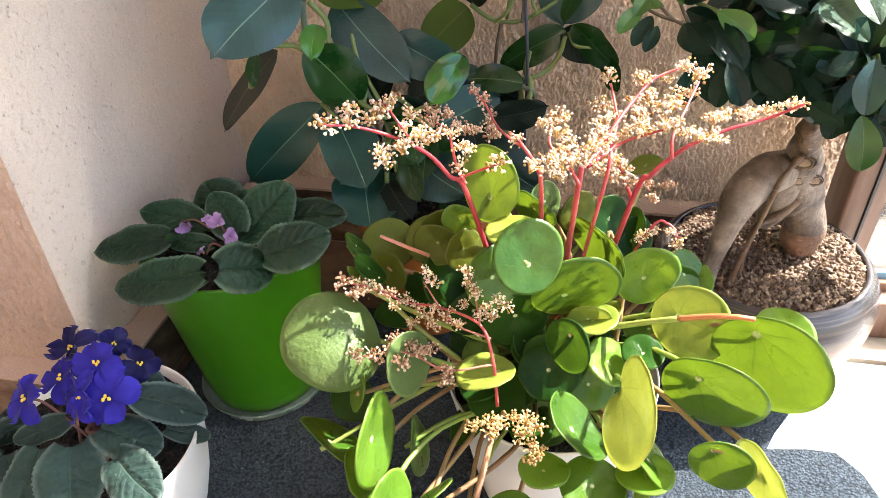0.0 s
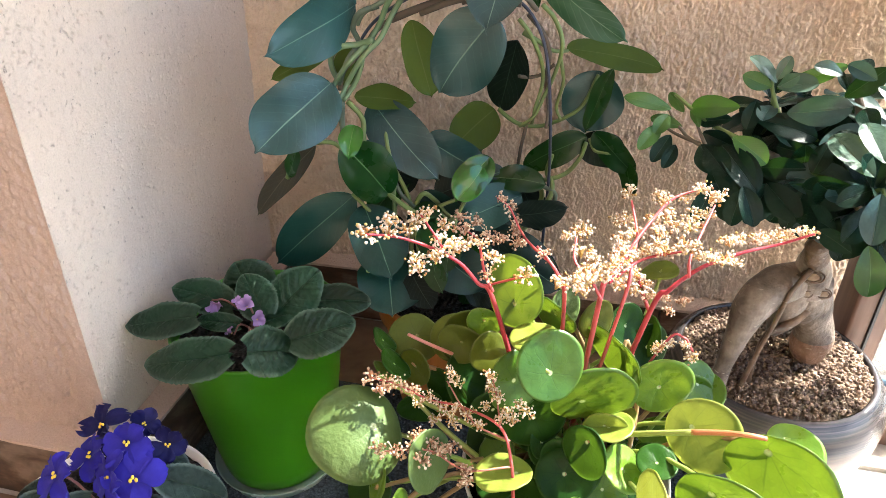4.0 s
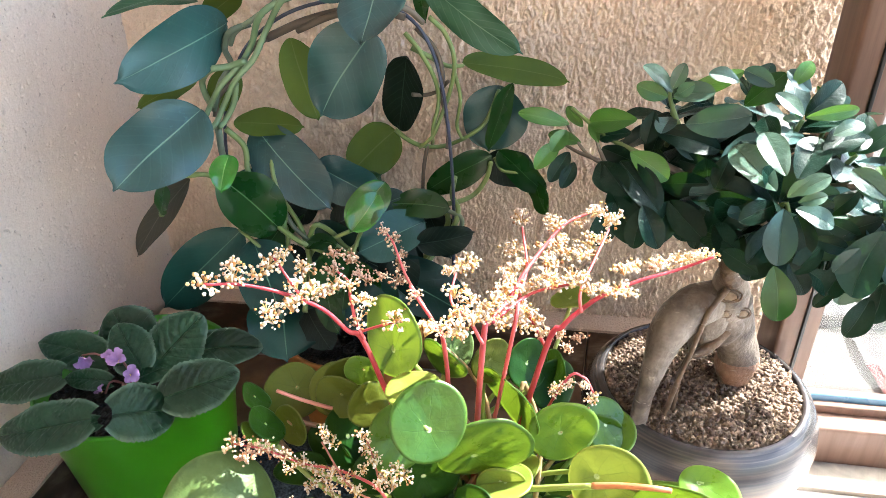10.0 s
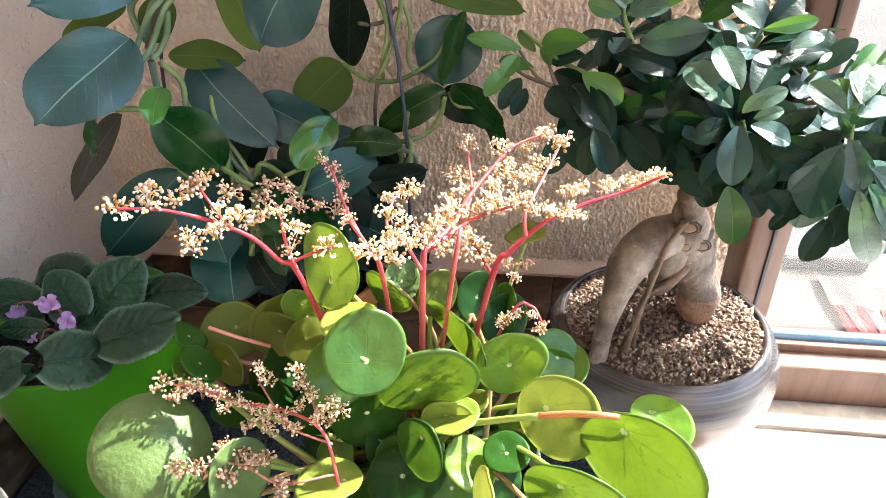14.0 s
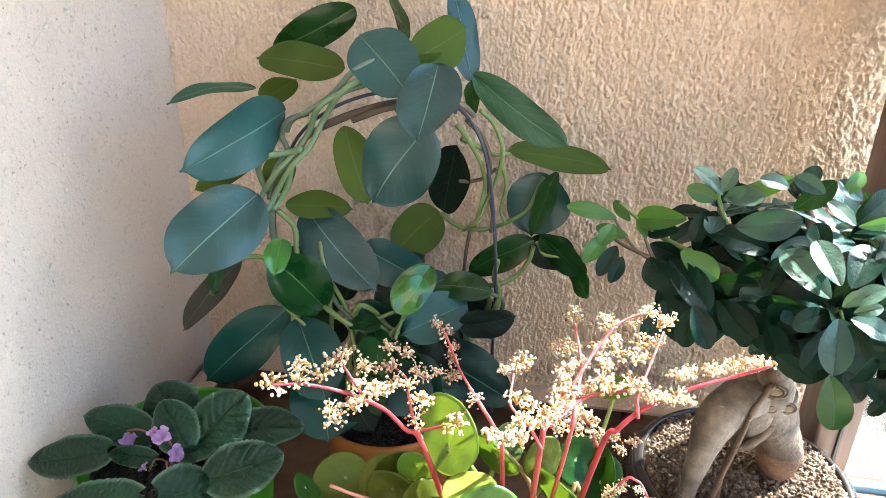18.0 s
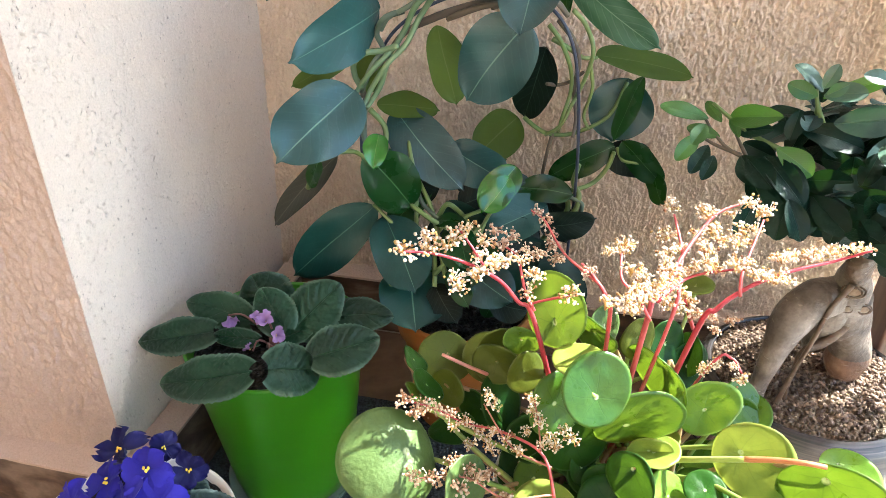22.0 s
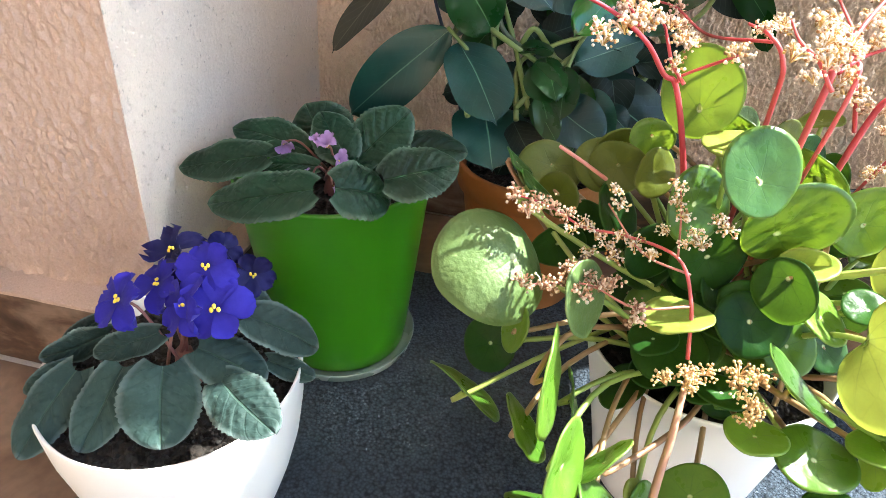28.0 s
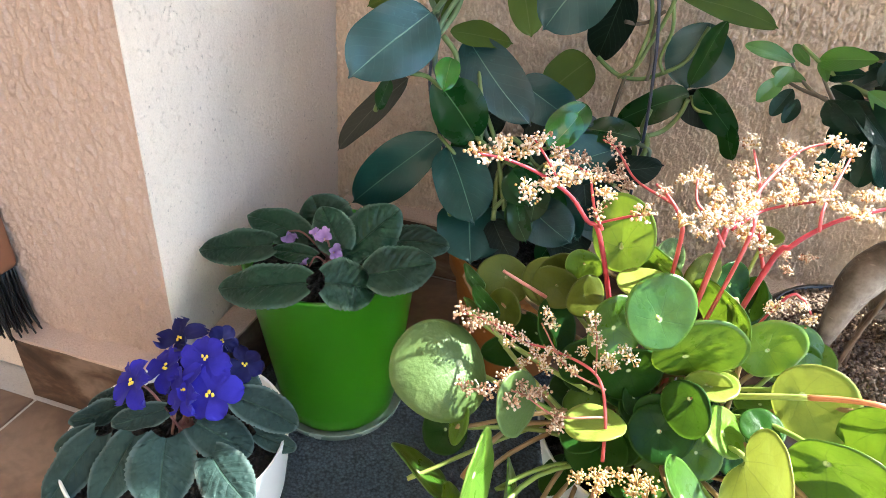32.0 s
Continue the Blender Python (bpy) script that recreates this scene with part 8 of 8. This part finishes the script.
stem('hoop_wire', [(-0.262, 0.690, 0.148), (-0.267, 0.690, 0.215), (-0.282, 0.690, 0.275), (-0.300, 0.690, 0.332), (-0.301, 0.690, 0.379), (-0.291, 0.690, 0.429), (-0.271, 0.690, 0.471), (-0.248, 0.690, 0.497), (-0.211, 0.690, 0.519), (-0.173, 0.705, 0.527), (-0.128, 0.705, 0.525), (-0.098, 0.705, 0.511), (-0.079, 0.705, 0.483), (-0.069, 0.705, 0.443), (-0.063, 0.705, 0.388), (-0.060, 0.705, 0.328), (-0.061, 0.705, 0.233), (-0.060, 0.705, 0.152)], 0.0018, 0.0018, M['wire'], steph, 'dark blue coated wire hoop', steps=8)
stem('stem', [(-0.150, 0.702, 0.540), (-0.186, 0.676, 0.540), (-0.219, 0.649, 0.527), (-0.237, 0.655, 0.498), (-0.247, 0.646, 0.481), (-0.264, 0.634, 0.464), (-0.282, 0.640, 0.442), (-0.285, 0.631, 0.432)], 0.0033, 0.0025, L['stem_pale'], steph)
stem('stem', [(-0.140, 0.706, 0.552), (-0.172, 0.682, 0.551), (-0.199, 0.655, 0.539), (-0.222, 0.660, 0.511), (-0.234, 0.647, 0.486), (-0.251, 0.638, 0.468), (-0.270, 0.642, 0.441), (-0.274, 0.630, 0.429), (-0.285, 0.620, 0.418)], 0.0032, 0.0025, L['stem_pale'], steph)
stem('stem', [(-0.240, 0.643, 0.485), (-0.258, 0.644, 0.479), (-0.272, 0.636, 0.478), (-0.288, 0.646, 0.465), (-0.288, 0.647, 0.451), (-0.279, 0.639, 0.442)], 0.0032, 0.0030, L['stem_pale'], steph)
stem('stem', [(-0.241, 0.667, 0.513), (-0.258, 0.658, 0.507), (-0.268, 0.662, 0.491), (-0.259, 0.651, 0.479), (-0.268, 0.641, 0.464), (-0.282, 0.646, 0.436)], 0.0031, 0.0027, L['stem_grey'], steph)
stem('stem', [(-0.136, 0.712, 0.562), (-0.164, 0.690, 0.564), (-0.191, 0.666, 0.555), (-0.215, 0.669, 0.532), (-0.235, 0.660, 0.518), (-0.258, 0.669, 0.505), (-0.267, 0.672, 0.492)], 0.0030, 0.0025, L['stem_grey'], steph)
stem('stem', [(-0.255, 0.646, 0.463), (-0.263, 0.651, 0.442), (-0.272, 0.647, 0.427), (-0.273, 0.634, 0.424)], 0.0031, 0.0027, L['stem_pale'], steph)
stem('stem', [(-0.230, 0.672, 0.499), (-0.244, 0.661, 0.489), (-0.260, 0.666, 0.468), (-0.280, 0.656, 0.447), (-0.281, 0.645, 0.430)], 0.0030, 0.0028, L['stem_brown'], steph)
stem('stem', [(-0.278, 0.640, 0.420), (-0.283, 0.649, 0.385), (-0.266, 0.641, 0.359), (-0.252, 0.635, 0.343)], 0.0035, 0.0028, L['stem_grey'], steph)
stem('stem', [(-0.275, 0.649, 0.417), (-0.262, 0.655, 0.397), (-0.260, 0.650, 0.374), (-0.252, 0.638, 0.355), (-0.266, 0.643, 0.310)], 0.0031, 0.0028, L['stem_green'], steph)
stem('stem', [(-0.267, 0.655, 0.304), (-0.233, 0.648, 0.332), (-0.228, 0.657, 0.355), (-0.233, 0.665, 0.376)], 0.0030, 0.0026, L['stem_grey'], steph)
stem('stem', [(-0.225, 0.634, 0.313), (-0.226, 0.649, 0.333), (-0.229, 0.652, 0.357)], 0.0029, 0.0025, L['stem_green'], steph)
stem('stem', [(-0.080, 0.702, 0.514), (-0.067, 0.708, 0.499), (-0.057, 0.702, 0.476), (-0.063, 0.715, 0.443), (-0.074, 0.720, 0.413), (-0.083, 0.715, 0.392), (-0.099, 0.727, 0.375)], 0.0024, 0.0020, L['stem_green'], steph)
stem('stem', [(-0.102, 0.694, 0.501), (-0.089, 0.692, 0.486), (-0.078, 0.708, 0.456), (-0.076, 0.718, 0.429), (-0.082, 0.716, 0.401), (-0.086, 0.732, 0.378)], 0.0024, 0.0020, L['stem_green'], steph)
stem('stem', [(-0.094, 0.708, 0.503), (-0.078, 0.713, 0.483), (-0.070, 0.709, 0.462), (-0.073, 0.723, 0.431), (-0.068, 0.728, 0.398), (-0.069, 0.724, 0.376)], 0.0028, 0.0020, L['stem_brown'], steph)
stem('stem', [(-0.098, 0.701, 0.486), (-0.082, 0.705, 0.477), (-0.067, 0.725, 0.463), (-0.053, 0.737, 0.4605)], 0.0028, 0.0020, L['stem_green'], steph)
stem('stem', [(-0.124, 0.726, 0.394), (-0.110, 0.722, 0.385), (-0.097, 0.730, 0.376), (-0.076, 0.744, 0.371), (-0.049, 0.740, 0.385), (-0.031, 0.748, 0.399), (-0.018, 0.754, 0.432)], 0.0026, 0.0022, L['stem_green'], steph)
stem('stem', [(-0.059, 0.711, 0.462), (-0.054, 0.720, 0.432), (-0.060, 0.734, 0.399), (-0.054, 0.731, 0.385)], 0.0021, 0.0018, L['stem_green'], steph)
stem('stem', [(-0.101, 0.709, 0.438), (-0.089, 0.718, 0.435), (-0.077, 0.723, 0.438), (-0.065, 0.714, 0.451)], 0.0021, 0.0019, L['stem_brown'], steph)
stem('stem', [(-0.092, 0.733, 0.375), (-0.097, 0.733, 0.346), (-0.101, 0.744, 0.308), (-0.097, 0.738, 0.300)], 0.0022, 0.0019, L['stem_brown'], steph)
stem('stem', [(-0.110, 0.720, 0.314), (-0.088, 0.720, 0.312), (-0.061, 0.717, 0.317), (-0.041, 0.732, 0.321), (-0.028, 0.732, 0.341), (-0.023, 0.729, 0.361)], 0.0030, 0.0026, L['stem_green'], steph)
stem('stem', [(-0.088, 0.689, 0.255), (-0.075, 0.701, 0.272), (-0.058, 0.696, 0.300), (-0.055, 0.704, 0.316), (-0.063, 0.716, 0.326), (-0.059, 0.711, 0.350)], 0.0034, 0.0028, L['stem_green'], steph)
stem('stem', [(-0.102, 0.703, 0.240), (-0.080, 0.707, 0.271), (-0.066, 0.704, 0.300), (-0.075, 0.719, 0.313)], 0.0034, 0.0028, L['stem_green'], steph)
stem('stem', [(-0.086, 0.691, 0.280), (-0.070, 0.695, 0.290), (-0.055, 0.706, 0.286), (-0.051, 0.699, 0.308), (-0.066, 0.703, 0.314)], 0.0030, 0.0025, L['stem_grey'], steph)
stem('stem', [(-0.020, 0.740, 0.362), (-0.012, 0.740, 0.348), (0.003, 0.740, 0.346), (0.020, 0.747, 0.338)], 0.0022, 0.0020, L['stem_green'], steph)
stem('stem', [(-0.156, 0.670, 0.520), (-0.124, 0.673, 0.529), (-0.097, 0.677, 0.526), (-0.085, 0.696, 0.510)], 0.0039, 0.0026, L['stem_brown'], steph)
stem('stem', [(-0.231, 0.676, 0.498), (-0.195, 0.674, 0.513), (-0.165, 0.687, 0.520), (-0.132, 0.685, 0.524), (-0.099, 0.683, 0.517)], 0.0041, 0.0034, L['stem_brown'], steph)
stem('stem', [(-0.199, 0.674, 0.506), (-0.160, 0.667, 0.521), (-0.123, 0.669, 0.525)], 0.0034, 0.0026, L['stem_brown'], steph)
stem('stem', [(-0.201, 0.642, 0.305), (-0.190, 0.637, 0.323), (-0.179, 0.649, 0.309), (-0.167, 0.649, 0.294), (-0.153, 0.644, 0.289)], 0.0029, 0.0024, L['stem_green'], steph)
stem('stem', [(-0.230, 0.635, 0.319), (-0.203, 0.626, 0.307), (-0.181, 0.633, 0.292), (-0.167, 0.625, 0.281)], 0.0029, 0.0024, L['stem_green'], steph)
stem('stem', [(-0.227, 0.648, 0.333), (-0.218, 0.645, 0.315), (-0.196, 0.634, 0.303)], 0.0026, 0.0021, L['stem_grey'], steph)
stem('stem', [(-0.130, 0.648, 0.350), (-0.139, 0.638, 0.328), (-0.149, 0.639, 0.306), (-0.154, 0.623, 0.288)], 0.0025, 0.0020, L['stem_green'], steph)
stem('stem', [(-0.219, 0.592, 0.258), (-0.226, 0.643, 0.294), (-0.234, 0.65, 0.324), (-0.252, 0.615, 0.385)], 0.0028, 0.0020, L['stem_green'], steph)
stem('stem', [(-0.191, 0.582, 0.254), (-0.2, 0.635, 0.288), (-0.171, 0.644, 0.307), (-0.138, 0.659, 0.317)], 0.0028, 0.0020, L['stem_green'], steph)
stem('stem', [(-0.158, 0.588, 0.255), (-0.157, 0.634, 0.28), (-0.176, 0.64, 0.302), (-0.195, 0.642, 0.306)], 0.0028, 0.0020, L['stem_green'], steph)
stem('stem', [(-0.234, 0.569, 0.257), (-0.248, 0.602, 0.274), (-0.261, 0.633, 0.296)], 0.0028, 0.0020, L['stem_green'], steph)
stem('stem', [(-0.285, 0.58, 0.397), (-0.275, 0.6, 0.389), (-0.257, 0.595, 0.381)], 0.0028, 0.0020, L['stem_green'], steph)
stem('stem', [(-0.325, 0.588, 0.35), (-0.309, 0.579, 0.384), (-0.294, 0.57, 0.398)], 0.0028, 0.0020, L['stem_green'], steph)
stem('stem', [(-0.208, 0.597, 0.255), (-0.227, 0.62, 0.28), (-0.27, 0.628, 0.318)], 0.0028, 0.0020, L['stem_green'], steph)
stem('stem', [(-0.182, 0.592, 0.262), (-0.209, 0.646, 0.308), (-0.228, 0.64, 0.363), (-0.248, 0.687, 0.405)], 0.0028, 0.0020, L['stem_green'], steph)
stem('stem', [(-0.194, 0.59, 0.262), (-0.148, 0.648, 0.301), (-0.093, 0.717, 0.312)], 0.0028, 0.0020, L['stem_green'], steph)

# ---- broom at the end of the pillar ----
broom = plant("broom", (-0.72, 0.40, 0.096), "upright broom head with black bristles and a brown back", "broom")
bm = bmesh.new()
box(bm, -0.765, -0.670, 0.376, 0.420, 0.178, 0.26, 0.008, 3)
part("head", bm, M["wood_handle"], broom)
rnd = random.Random(5)
for k in range(120):
    x, y = rnd.uniform(-0.761, -0.677), rnd.uniform(0.381, 0.416)
    lean = (x + 0.72) * 0.25
    bm = bmesh.new()
    tube(bm, [(x, y, 0.182), (x + lean * 0.3 + rnd.uniform(-0.003, 0.003), y, 0.13), (x + lean + rnd.uniform(-0.006, 0.006), y + rnd.uniform(-0.004, 0.004), 0.098)], 0.0016, 0.001, 4, 3)
    part("bristle", bm, M["black_plastic"], broom)

# ---- striped cloth out on the terrace ----
cloth = plant("folded_cloth", (0.493, 0.893, 0.004), "crumpled red and white cloth lying on the sunny terrace", "cloth")


def flap(name, a, b, c, d, material, seed, n=14):
    """A wrinkled sheet of cloth between four corners, 5 mm thick."""
    bm = bmesh.new()
    rows = []
    for i in range(n + 1):
        u = i / n
        rows.append([])
        for k in range(n + 1):
            p = a.lerp(b, u).lerp(d.lerp(c, u), k / n)
            p.z += 0.006 + 0.005 * noise.noise(Vector((p.x * 45 + seed, p.y * 30, seed))) + 0.004 * math.sin(u * 17 + seed)
            rows[-1].append(bm.verts.new(p))
    for r0, r1 in zip(rows, rows[1:]):
        for k in range(n):
            bm.faces.new((r0[k], r1[k], r1[k + 1], r0[k + 1]))
    bmesh.ops.solidify(bm, geom=bm.faces[:], thickness=0.005)
    return part(name, bm, M[material], cloth)


c_far, c_right, c_mid, c_fold, c_tip, c_near = Vector((0.497, 0.976, 0.006)), Vector((0.622, 0.927, 0.006)), Vector((0.605, 0.887, 0.006)), Vector((0.493, 0.893, 0.006)), Vector((0.499, 0.823, 0.006)), Vector((0.589, 0.848, 0.006))
flap("top", c_far, c_right, c_mid, c_fold, "cloth_white", 1.7)
for k in range(7):
    u0, u1 = k / 7, (k + 1) / 7 - 0.015
    flap("stripe", c_fold.lerp(c_mid, u0), c_fold.lerp(c_mid, u1), c_tip.lerp(c_near, u1), c_tip.lerp(c_near, u0), "cloth_red" if k % 2 == 0 else "cloth_pink", 3.1 + k, 6)
stone = plant("paving_stone", (0.47, 1.05, 0.004), "flat grey paving stone lying on the terrace", "stone")
bm = bmesh.new()
box(bm, 0.36, 0.58, 0.99, 1.14, 0.004, 0.030, 0.006)
part("slab", bm, M["stone_grey"], stone)
